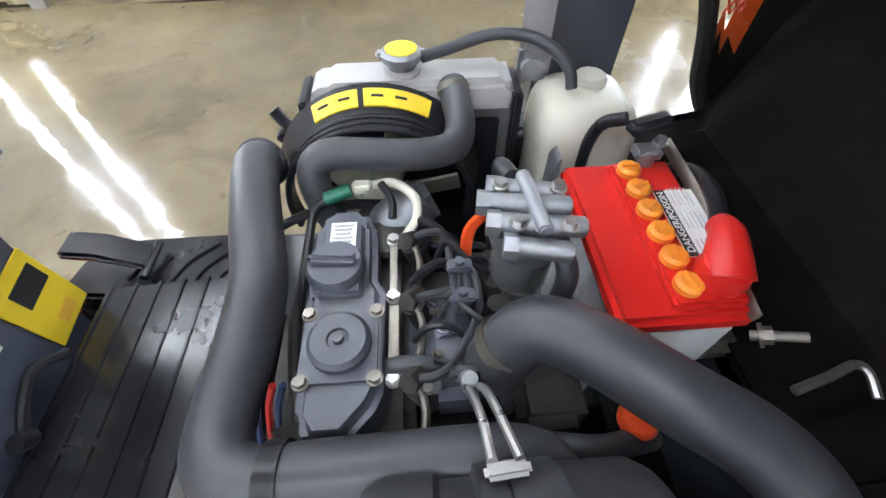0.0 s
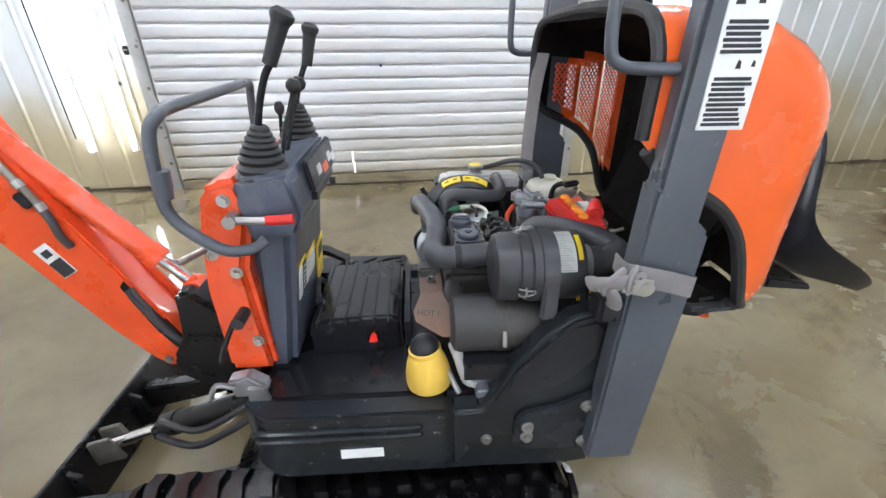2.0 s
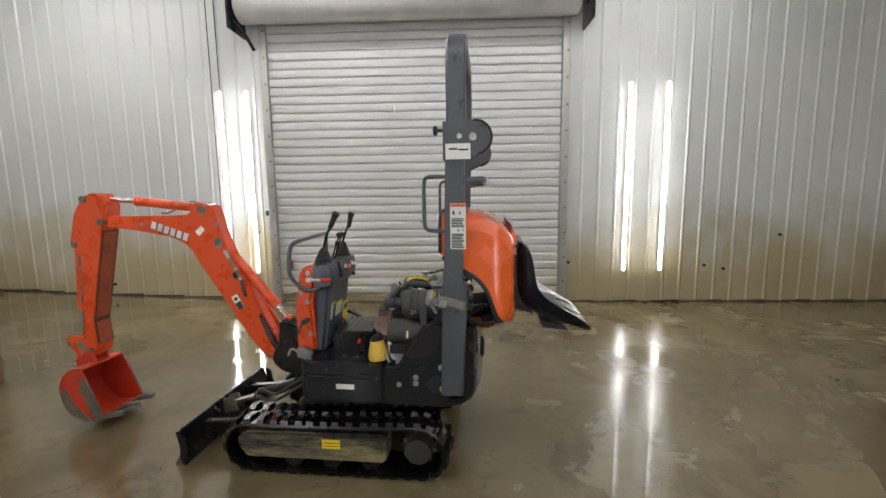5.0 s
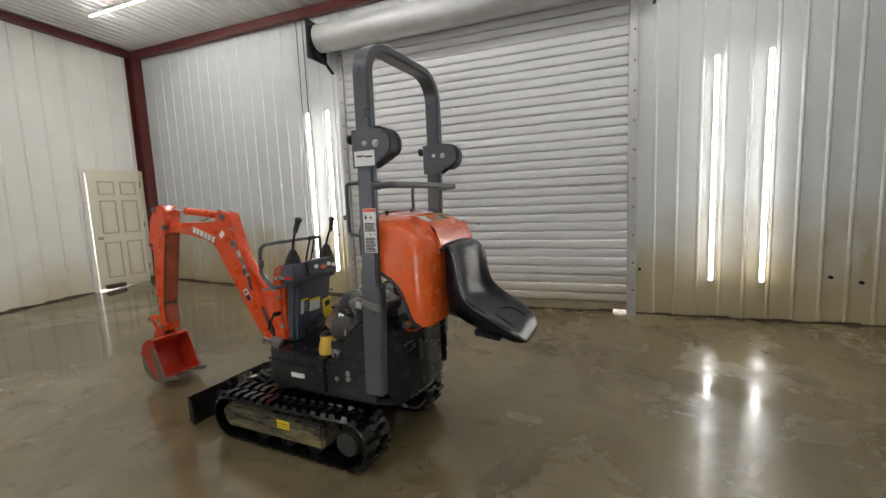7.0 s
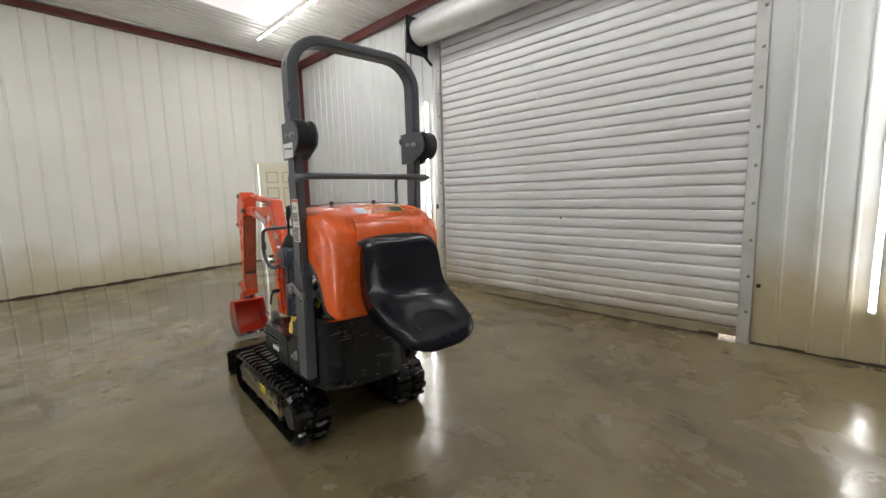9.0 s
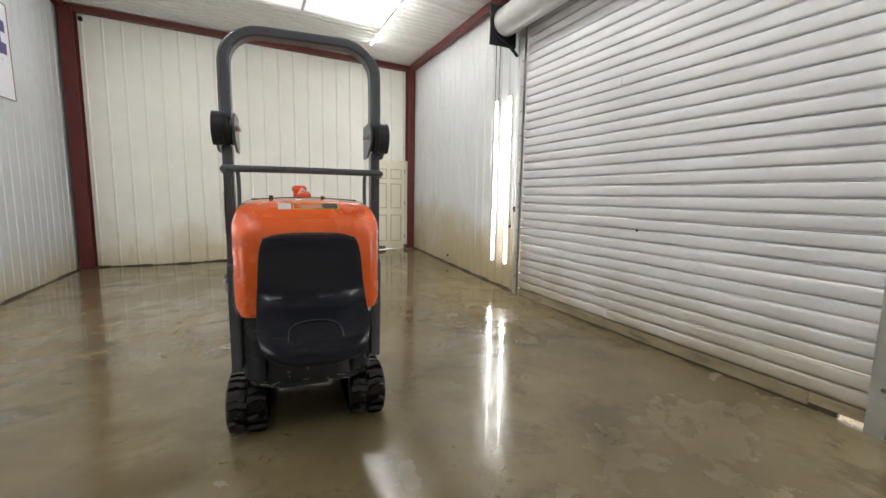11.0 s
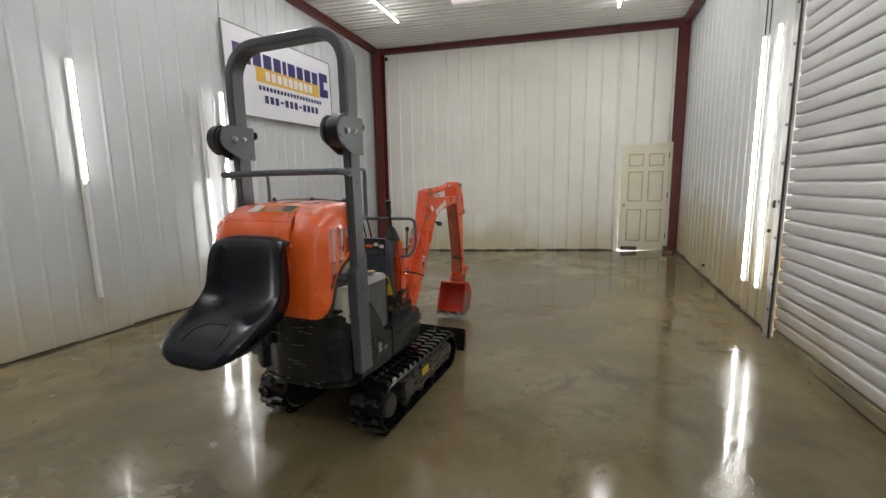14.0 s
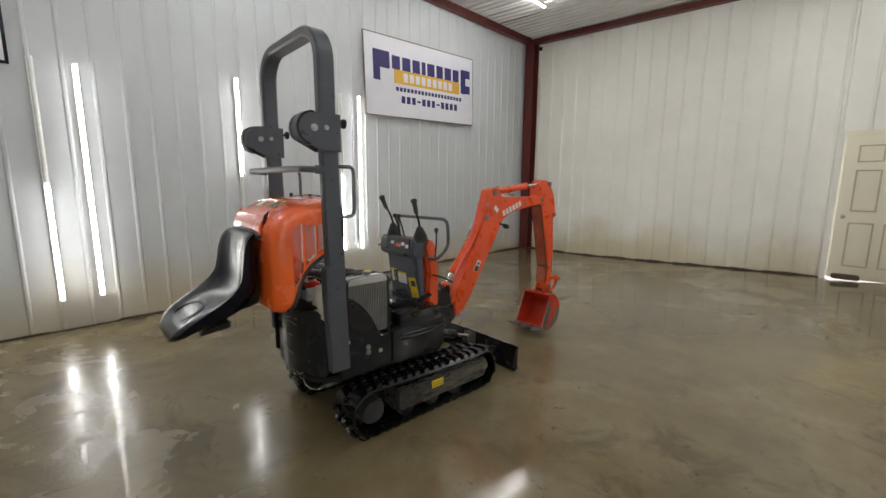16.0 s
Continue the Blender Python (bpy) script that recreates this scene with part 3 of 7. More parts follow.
def beam(a, b, size=(0.10, 0.13)):
    a, b = Vector(a), Vector(b)
    bm = box((0, 0, 0), (size[0], size[1], (b - a).length), 0.004)
    placed(bm, Matrix.Translation((a + b) / 2) @ (b - a).to_track_quat("Z", "Y").to_matrix().to_4x4())
    return tagged(part("eave_beam", bm, M_OXIDE), "dark red oxide steel beam under the ceiling", "beam", "eave beams", "structure")


beam((X0 + 0.07, Y0, ceiling_z(Y0) - 0.085), (X0 + 0.07, Y1, ceiling_z(Y1) - 0.085), (0.13, 0.10))
beam((X1 - 0.07, Y0, ceiling_z(Y0) - 0.085), (X1 - 0.07, Y1, ceiling_z(Y1) - 0.085), (0.13, 0.10))
beam((X0 + 0.14, Y1 - 0.075, ceiling_z(Y1) - 0.082), (X1 - 0.14, Y1 - 0.075, ceiling_z(Y1) - 0.082), (0.10, 0.13))
beam((X0 + 0.14, Y0 + 0.075, ceiling_z(Y0) - 0.082), (X1 - 0.14, Y0 + 0.075, ceiling_z(Y0) - 0.082), (0.10, 0.13))

# roller door
roller = holder("door_1", Matrix.Identity(4), "closed grey-white steel roller door with horizontal slats", "roller door", kind="structure")
PITCH = 0.1115
slat_w = DOOR_X1 - DOOR_X0 - 0.06
prof = [(0.012, 0.0), (0.012, 0.0125), (-0.012, 0.013), (-0.020, 0.0165), (-0.0235, 0.027), (-0.0255, 0.048), (-0.0262, 0.072), (-0.0258, 0.092), (-0.0235, 0.1035), (-0.018, 0.1085), (-0.008, PITCH), (0.012, PITCH)]
loop = [(0, y, z) for y, z in prof] + [(0, 0.018, PITCH), (0, 0.018, 0)]
slat_bm = extrude_loop(loop, (slat_w, 0, 0))
slat_me = mesh_of(slat_bm, M_DOOR, 0.9)
n_slats = int((DOOR_TOP - 0.13) / PITCH) + 1
TORN = {0: -0.556, 1: -0.566, 22: -0.557, 32: -0.548}
cut_me = {}
for i, x in TORN.items():
    for side, length in ((0, x - 0.006 - DOOR_X0 - 0.03), (1, DOOR_X1 - 0.03 - x - 0.006)):
        cut_me[i, side] = mesh_of(extrude_loop(loop, (length, 0, 0)), M_DOOR, 0.9)
for i in range(n_slats):
    at = 0.115 + i * PITCH
    for side in ((0, 1) if i in TORN else (0,)):
        s = new("slat", cut_me.get((i, side), slat_me))
        s.parent = roller
        s.location = (DOOR_X0 + 0.03 if side == 0 else TORN[i] + 0.006, Y1 + 0.03 + 0.002 * math.sin(i * 1.7) - 0.003 * (i in TORN) * side, at)
        s.rotation_euler = (0, 0.0007 * math.sin(i * 2.3), 0)
part("bottom_bar", join(span(DOOR_X0 + 0.03, DOOR_X1 - 0.36, Y1 + 0.005, Y1 + 0.05, 0.012, 0.115, 0.006), span(DOOR_X1 - 0.36, DOOR_X1 - 0.03, Y1 + 0.005, Y1 + 0.05, 0.035, 0.115, 0.006)), M_DOORFOOT, roller, "muddy brown bottom rail")
for x in (DOOR_X0, DOOR_X1):
    g = part("guide_rail", join(span(x - 0.05, x + 0.05, Y1 - 0.045, Y1 - 0.027, 0, DOOR_TOP, 0.002), span(x - 0.05, x - 0.042, Y1 - 0.045, Y1 + 0.05, 0, DOOR_TOP), span(x + 0.042, x + 0.05, Y1 - 0.045, Y1 - 0.01, 0, DOOR_TOP)), M_DOORSTEEL, roller, "galvanised side guide")
    for k in range(11):
        part("bolt", hexbolt((x + 0.015, Y1 - 0.045, 0.3 + k * 0.33), (0, -1, 0), 0.011, 0.01), M_STEEL, g)
# white sliver paints the daylight that leaks through a small tear
part("dent", tube([(-0.575, Y1 + 0.001, 1.432), (-0.555, Y1 - 0.002, 1.437), (-0.54, Y1 - 0.001, 1.433), (-0.525, Y1 + 0.001, 1.440)], 0.007, 6, 2), M_JAMB, roller, "bright torn edge in the slats")
part("hole", rod((-0.231, Y1 + 0.006, 1.12), (-0.231, Y1 - 0.002, 1.12), 0.012, seg=10), M_BODY, roller, "small dark hole")
part("seal", span(DOOR_X0 + 0.03, DOOR_X1 - 0.20, Y1 + 0.010, Y1 + 0.044, -0.004, 0.04, 0.003), M_RUBBLE_DARK, roller, "muddy rubber strip under the door")
drum = part("drum", turned([(0.17, 0), (0.185, 0.01), (0.185, 1.3), (0.178, 1.34), (0.186, 1.4), (0.185, 2.7), (0.179, 2.76), (0.186, 2.85), (0.185, 4.15), (0.17, 4.16)], (DOOR_X0 - 0.17, Y1 - 0.24, 3.80), (1, 0, 0), 30), M_DRUM, roller, "rolled slats on the drum, slightly dented")
for x in (DOOR_X0 - 0.22, DOOR_X1 + 0.2):
    part("bracket", prism([(-0.015, 3.50), (0.015, 3.50), (0.015, 4.02), (-0.015, 4.02)], Y1 - 0.45, Y1 - 0.03, 0.004), M_BODY, roller, "dark end bracket").location = (x, 0, 0)
    part("hub", rod((x - 0.03, Y1 - 0.24, 3.8), (x + 0.06, Y1 - 0.24, 3.8), 0.06), M_BODY, roller)
part("strut", tube([(DOOR_X0 - 0.2, Y1 - 0.36, 3.62), (DOOR_X0 - 0.14, Y1 - 0.2, 3.5), (DOOR_X0 - 0.1, Y1 - 0.06, 3.36)], 0.022, 8), M_BODY, roller)

# six-panel side door with its jamb
pd = holder("door_2", Matrix.Identity(4), "closed dirty cream six-panel door in the west wall", "door", kind="structure")
DX = 0.0
swing = Matrix.Translation((X0 + 0.045, PD_Y1 - 0.07, 0)) @ pose(0, 0, 0, 0, 0, 0.8) @ Matrix.Translation((0, -(PD_Y1 - 0.07), 0))
part("leaf", placed(span(DX - 0.036, DX, PD_Y0 + 0.088, PD_Y1 - 0.07, 0.183, PD_TOP - 0.06, 0.003), swing), M_PDOOR, pd)
yc = [(PD_Y0 + 0.22, PD_Y0 + 0.48), (PD_Y0 + 0.57, PD_Y0 + 0.83)]
for ya, yb in yc:
    for za, zb in ((0.36, 0.98), (1.13, 1.70), (1.80, 2.03)):
        part("moulding", placed(join(span(DX, DX + 0.012, ya, ya + 0.02, za, zb, 0.003), span(DX, DX + 0.012, yb - 0.02, yb, za, zb, 0.003), span(DX, DX + 0.012, ya + 0.02, yb - 0.02, za, za + 0.02, 0.003), span(DX, DX + 0.012, ya + 0.02, yb - 0.02, zb - 0.02, zb, 0.003)), swing), M_PANELSHADE, pd)
        part("panel", placed(span(DX, DX + 0.016, ya + 0.04, yb - 0.04, za + 0.04, zb - 0.04, 0.008), swing), M_PDOOR, pd)
part("knob", placed(turned([(0.026, 0), (0.026, 0.006), (0.011, 0.012), (0.011, 0.035), (0.027, 0.05), (0.027, 0.065), (0.012, 0.075)], (DX, PD_Y0 + 0.16, 1.06), (1, 0, 0), 16), swing), M_ZINC, pd, "dull metal knob")
for za in (0.42, 1.2, 1.93):
    part("hinge", placed(rod((DX + 0.008, PD_Y1 - 0.068, za), (DX + 0.008, PD_Y1 - 0.068, za + 0.1), 0.009, seg=10), swing), M_STEEL, pd)
# south jamb: white, with the daylight on it put into the colour
part("jamb", span(X0 - 0.10, X0 + 0.05, PD_Y0, PD_Y0 + 0.066, 0, PD_TOP, 0.004), M_JAMB, pd, "white painted jamb")
part("jamb", span(X0 - 0.10, X0 + 0.05, PD_Y1 - 0.066, PD_Y1, 0, PD_TOP, 0.004), M_PDOOR, pd)
# unseen strip, added to block daylight through the gap in straight views
part("door_stop", span(X0 - 0.075, X0 - 0.06, PD_Y0 + 0.066, PD_Y0 + 0.102, 0.18, PD_TOP - 0.056), M_JAMB, pd)
part("head", span(X0 - 0.10, X0 + 0.05, PD_Y0 + 0.068, PD_Y1 - 0.068, PD_TOP - 0.056, PD_TOP, 0.004), M_PDOOR, pd)
for ya, yb, h in ((PD_Y0 + 0.13, PD_Y0 + 0.42, 0.07), (PD_Y1 - 0.1, PD_Y1 + 0.1, 0.10)):
    thing("brick", box((X0 + 0.13, (ya + yb) / 2, 0.185 + h / 2), (0.11, yb - ya, h), 0.012, (0, 0, 4)), M_RUBBLE, "wet dark brick lying against the door foot", "brick")
thing("board", box((X0 + 0.42, PD_Y1 - 0.06, 0.205), (0.28, 0.17, 0.04), 0.01, (0, 0, -14)), M_RUBBLE, "short wet board lying by the red column", "board")


# lamps: long tubes upright on the walls, and along the ceiling


def led_bar(x0, x1, spread, r=0.018):
    """The glowing front of a tube, along x, bulging towards -y."""
    arc = [math.radians(-spread + spread * 2 * k / 16) for k in range(17)]
    return extrude_loop([(x0, -r * math.cos(a), r * math.sin(a)) for a in arc], (x1 - x0, 0, 0))


def led_back(x0, x1, spread, r=0.0165):
    arc = [math.radians(spread + (360 - 2 * spread) * k / 12) for k in range(13)]
    return extrude_loop([(x0, -r * math.cos(a), r * math.sin(a)) for a in arc], (x1 - x0, 0, 0))


def lamp(name, m, length, lit, label, halves=False):
    """A tube along x with a closed back, a glowing front, end caps and a thin channel behind it."""
    ob = holder(name, m, label, "tube light", "tube lights")
    spread = 66 if name == "ceiling_light" else 97
    part("channel", span(0, length, 0.022, 0.035, -0.026, 0.026, 0.002), M_JAMB, ob)
    cuts = ((0.02, length / 2 - 0.02, lit[0]), (length / 2 + 0.02, length - 0.02, lit[1])) if halves else ((0.02, length - 0.02, True),)
    for xa, xb, on in cuts:
        part("tube", led_bar(xa, xb, spread), (M_TUBETOP if name == "ceiling_light" else M_TUBE) if on else M_TUBEOFF, ob, "" if on else "unlit grey-white tube")
        part("tube_back", led_back(xa, xb, spread), M_JAMB, ob)
    for x in (0.0, length - 0.02):
        part("end_cap", rod((x, 0, 0), (x + 0.02, 0, 0), 0.020, seg=14), M_JAMB, ob)
    return ob


def wall_lamp(x, z0, z1, wall, lit=(True, True), halves=False):
    if wall == "north":
        m = Matrix.Translation((x, Y1 - 0.06, z0)) @ Matrix(((0, 0, -1, 0), (0, 1, 0, 0), (1, 0, 0, 0), (0, 0, 0, 1)))
    else:
        m = Matrix.Translation((x, Y0 + 0.07, z0)) @ Matrix(((0, 0, 1, 0), (0, -1, 0, 0), (1, 0, 0, 0), (0, 0, 0, 1)))
    lamp("wall_light", m, z1 - z0, lit, "upright white tube light glowing on the ribbed wall" if not halves else "upright tube light with one half dark", halves)


for x in (-2.86, -2.50, 2.47, 2.945):
    wall_lamp(x, 0.43, 2.87, "north")
wall_lamp(0.912, 0.31, 2.58, "south")
wall_lamp(1.218, 0.31, 2.58, "south", (True, False), True)
wall_lamp(-0.55, 0.41, 2.71, "south", (False, True), True)
wall_lamp(-2.29, 0.45, 2.76, "south")
wall_lamp(-1.98, 0.46, 2.74, "south", (True, False), True)
# the pair at x 1.05 is unseen, added to brighten the east end
for y in (2.1, -1.7):
    for x in (-5.65, -2.3, 1.05):
        z = ceiling_z(y) - 0.06
        lamp("ceiling_light", Matrix.Translation((x + (0.35 if y < 0 else 0), y, z)) @ Matrix(((1, 0, 0, 0), (0, 0, -1, 0), (0, 1, 0, 0), (0, 0, 0, 1))), 2.4, (True, True), "white tube light along the ribbed ceiling")

# signs on the south wall
sign = holder("sign", pose(-3.65, Y0 + 0.055, 3.147, 90, 0, 180) @ pose(0, 0, 0, 0, 0, 1.7), "white sign board with navy and gold print on the wall", "sign")
part("board", box((0, 0, 0), (2.48, 1.18, 0.02), 0.003), M_SIGN, sign)
for s in (-1, 1):
    part("frame", box((0, s * 0.596, 0.002), (2.51, 0.014, 0.03), 0.003), M_STEEL, sign)
    part("frame", box((s * 1.247, 0, 0.002), (0.014, 1.174, 0.03), 0.003), M_STEEL, sign)
for x, y, w, h in ((-1.02, 0.15, 0.13, 0.44), (-0.86, 0.245, 0.19, 0.25), (0.965, 0.16, 0.13, 0.42), (1.09, 0.30, 0.12, 0.14), (1.09, 0.03, 0.12, 0.14)):
    part("print_block", box((x, y, 0.012), (w, h, 0.003)), M_NAVY, sign, "tall navy block of the brand mark")
lx = -0.73
for wdt in (0.19, 0.20, 0.19, 0.10, 0.20, 0.18, 0.19, 0.18):
    part("print_block", box((lx + wdt * 0.5, 0.235, 0.012), (wdt * 0.86, 0.20, 0.003)), M_NAVY, sign)
    lx += wdt + 0.022
part("print_band", box((0.09, 0.028, 0.012), (1.54, 0.21, 0.003)), M_GOLD, sign, "gold band")
for k in range(9):
    part("print_block", box((-0.44 + k * 0.132, 0.028, 0.0145), (0.09, 0.13, 0.003)), M_SIGN, sign)
for k in range(20):
    part("print_block", box((-0.62 + k * 0.079, -0.16, 0.012), (0.054, 0.06, 0.003)), M_NAVY, sign)
for k in range(12):
    part("print_block", box((-0.50 + k * 0.114, -0.315, 0.012), (0.076, 0.11 if k not in (3, 7) else 0.03, 0.003)), M_NAVY, sign)
sign2 = holder("sign", pose(2.61, Y0 + 0.055, 3.09, 90, 0, 180), "second white sign board on the wall", "sign")
part("board", box((0, 0, 0), (2.48, 1.18, 0.02), 0.003), M_SIGN, sign2)
for s in (-1, 1):
    part("frame", box((0, s * 0.595, 0.002), (2.52, 0.025, 0.036), 0.004), M_BODY, sign2)
    part("frame", box((s * 1.247, 0, 0.002), (0.025, 1.164, 0.036), 0.004), M_BODY, sign2)

# repair sheet, conduits and small wall fittings
structure("trim_patch", span(-3.48, -1.9, Y0 + 0.031, Y0 + 0.036, 0.02, 0.60), M_WALLSOUTH, "flat white repair sheet at the wall foot")
thing("pipe", rod((-3.52, Y0 + 0.05, 0.03), (-3.52, Y0 + 0.05, 0.57), 0.02, seg=10), M_BODY, "short dark upright pipe at the wall foot", "pipe")
thing("conduit", rod((-2.97, Y1 - 0.03, 0.55), (-2.97, Y1 - 0.03, 4.2), 0.006, seg=8), M_BODY, "thin dark cable down the ribbed wall", "cable", "cables")
thing("conduit", rod((-2.86, Y1 - 0.03, 2.88), (-2.86, Y1 - 0.03, 4.2), 0.006, seg=8), M_BODY, "thin dark cable down to a wall lamp", "cable", "cables")
thing("conduit", rod((-1.80, Y0 + 0.045, 1.9), (-1.80, Y0 + 0.045, 2.7), 0.010, seg=8), M_DOORSTEEL, "thin grey conduit beside the wall lamps", "conduit", "conduits")
junction = thing("junction_box", box((X0 + 0.040, -2.72, 4.37), (0.05, 0.055, 0.07), 0.006), M_BODY, "small dark junction box high on the cream wall", "junction box")
part("knockout", rod((X0 + 0.064, -2.72, 4.37), (X0 + 0.070, -2.72, 4.37), 0.014, seg=14), M_BLACK, junction)
latch = thing("door_latch", box((-2.33, Y1 - 0.036, 1.26), (0.035, 0.032, 0.07), 0.005), M_BODY, "small dark slide latch beside the roller door", "latch")
part("bolt", rod((-2.35, Y1 - 0.055, 1.265), (-2.302, Y1 - 0.055, 1.265), 0.006, seg=10), M_STEEL, latch)
for k, (x, z) in enumerate(((-2.48, 1.0), (1.75, 0.55), (3.55, 0.5), (3.8, 0.45), (-4.6, 0.28), (4.5, 0.9))):
    part("wall_stub", rod((x, Y1 - 0.03, z), (x, Y1 + 0.01, z), 0.018, seg=10), M_BODY)
for o in [o for o in scene.objects if o.name.startswith("wall_stub")]:
    tagged(o, "small dark plug in the ribbed wall", "plug", "wall plugs")
part = plain_part

# ---- the excavator: x ahead, y to its left, z up ----
machine = holder("mini_excavator", pose(-0.3784, 0.1849, 0, 0, 0, 176.0), "orange and dark grey micro excavator with its engine hood open", "excavator")


# size corrections of the assemblies: factor and offset for x, y and z
LOWER = (1.02, -0.02, 1.19, 0.0, 1.0, 0.0)
UPPER = (1.022, -0.026, 1.14, 0.0, 1.034, -0.046)
ENGINE = (1.022, -0.026, 1.032, 0.033, 1.034, -0.046)
COOLER = (1.022, -0.012, 1.032, 0.031, 1.034, -0.060)
ROPS = (1.022, -0.026, 1.18, 0.0, 1.034, -0.046)
BATTERY = (1.022, -0.055, 1.032, 0.0, 1.034, -0.058)
CLEANER = (1.022, -0.040, 1.032, 0.041, 1.034, -0.037)
DIGGER = (1.022, -0.024, 1.0, -0.030, 1.026, -0.037)
fit_to = LOWER


POST_PARTS = ("rops_post", "seat_belt", "buckle", "retractor", "belt_bracket")


def pieces(bm):
    """The groups of touching islands of a mesh, as lists of vertex indices, largest first."""
    bm.verts.index_update()
    seen, boxes = set(), []
    for v in bm.verts:
        if v.index in seen:
            continue
        seen.add(v.index)
        todo, got = [v], [v]
        while todo:
            for e in todo.pop().link_edges:
                for w in e.verts:
                    if w.index not in seen:
                        seen.add(w.index)
                        todo.append(w)
                        got.append(w)
        lo = [min(w.co[k] for w in got) - 0.0015 for k in range(3)]
        hi = [max(w.co[k] for w in got) + 0.0015 for k in range(3)]
        boxes.append([lo, hi, [w.index for w in got]])
    merged = True
    while merged:
        merged = False
        for a in range(len(boxes)):
            for b in range(a + 1, len(boxes)):
                (la, ha, ia), (lb, hb, ib) = boxes[a], boxes[b]
                if all(la[k] <= hb[k] and lb[k] <= ha[k] for k in range(3)):
                    boxes[a] = [[min(p) for p in zip(la, lb)], [max(p) for p in zip(ha, hb)], ia + ib]
                    del boxes[b]
                    merged = True
                    break
            if merged:
                break
    return sorted((b[2] for b in boxes), key=len, reverse=True)


def mp(name, bm, mat, label="", parent=machine, angle=0.7):
    fx, ox, fy, oy, fz, oz = fit_to
    for v in bm.verts:
        x, y, z = v.co
        if fit_to in (UPPER, ROPS):
            if name in POST_PARTS:
                x += 0.026 * max(0.0, min(1.0, 1.55 - z))
            elif x < -0.60 and z < 0.84:
                x = -0.60 + (x + 0.60) * 0.74
        v.co = (x * fx + ox, y * fy + oy, z * fz + oz)
    groups = pieces(bm) if len(bm.verts) < 1500 else [0]
    if 1 < len(groups) <= 24:
        whole = bm
        for k, keep in enumerate(groups[1:]):
            one = whole.copy()
            one.verts.ensure_lookup_table()
            wanted = set(keep)
            bmesh.ops.delete(one, geom=[v for v in one.verts if v.index not in wanted], context="VERTS")
            part(name, one, mat, parent, label, angle)
        wanted = set(groups[0])
        bmesh.ops.delete(whole, geom=[v for v in whole.verts if v.index not in wanted], context="VERTS")
    return part(name, bm, mat, parent, label, angle)


# crawler tracks
TRK_F, TRK_R = (0.465, 0.145), (-0.435, 0.155)


def track_path(n):
    """n points with outward directions, evenly along the belt loop in x and z."""
    fx, fz = TRK_F
    rx, rz = TRK_R
    rf, rr = 0.145 - 0.022, 0.155 - 0.022
    pts = []
    for i in range(60):
        a = math.pi / 2 - math.pi * i / 60
        pts.append((fx + rf * math.cos(a), fz + rf * math.sin(a), math.cos(a), math.sin(a)))
    for i in range(1, 60):
        u = i / 60
        pts.append((fx + (rx - fx) * u, 0.022, 0, -1))
    for i in range(60):
        a = -math.pi / 2 - math.pi * i / 60
        pts.append((rx + rr * math.cos(a), rz + rr * math.sin(a), math.cos(a), math.sin(a)))
    for i in range(1, 60):
        u = i / 60
        sag = 0.006 * math.sin(math.pi * u)
        pts.append((rx + (fx - rx) * u, rz + rr + (fz + rf - rz - rr) * u - sag, 0, 1))
    d = [0.0]
    for a, b in zip(pts, pts[1:] + pts[:1]):
        d.append(d[-1] + math.hypot(b[0] - a[0], b[1] - a[1]))
    out = []
    k = 0
    for i in range(n):
        s = d[-1] * i / n
        while d[k + 1] < s:
            k += 1
        out.append(pts[k])
    return out


def lug_mesh(flip):
    """One half-width tread bar, slanted, with chamfered flanks."""
    s = -1 if flip else 1
    w = 0.104
    loop = [(-0.020, 0, 0), (0.020, 0, 0), (0.038, s * w * 0.6, 0), (0.026, s * w, 0), (-0.014, s * w, 0), (-0.002, s * w * 0.6, 0)]
    bm = bmesh.new()
    low = [bm.verts.new(p) for p in loop]
    c = Vector((0.01, s * w / 2, 0))
    high = [bm.verts.new(c + (Vector(p) - c) * 0.82 + Vector((0, 0, 0.019))) for p in loop]
    bm.faces.new(high)
    for i in range(6):
        bm.faces.new((low[i], low[(i + 1) % 6], high[(i + 1) % 6], high[i]))
    bmesh.ops.recalc_face_normals(bm, faces=bm.faces)
    return mesh_of(bm, M_RUBBER, 0.5)


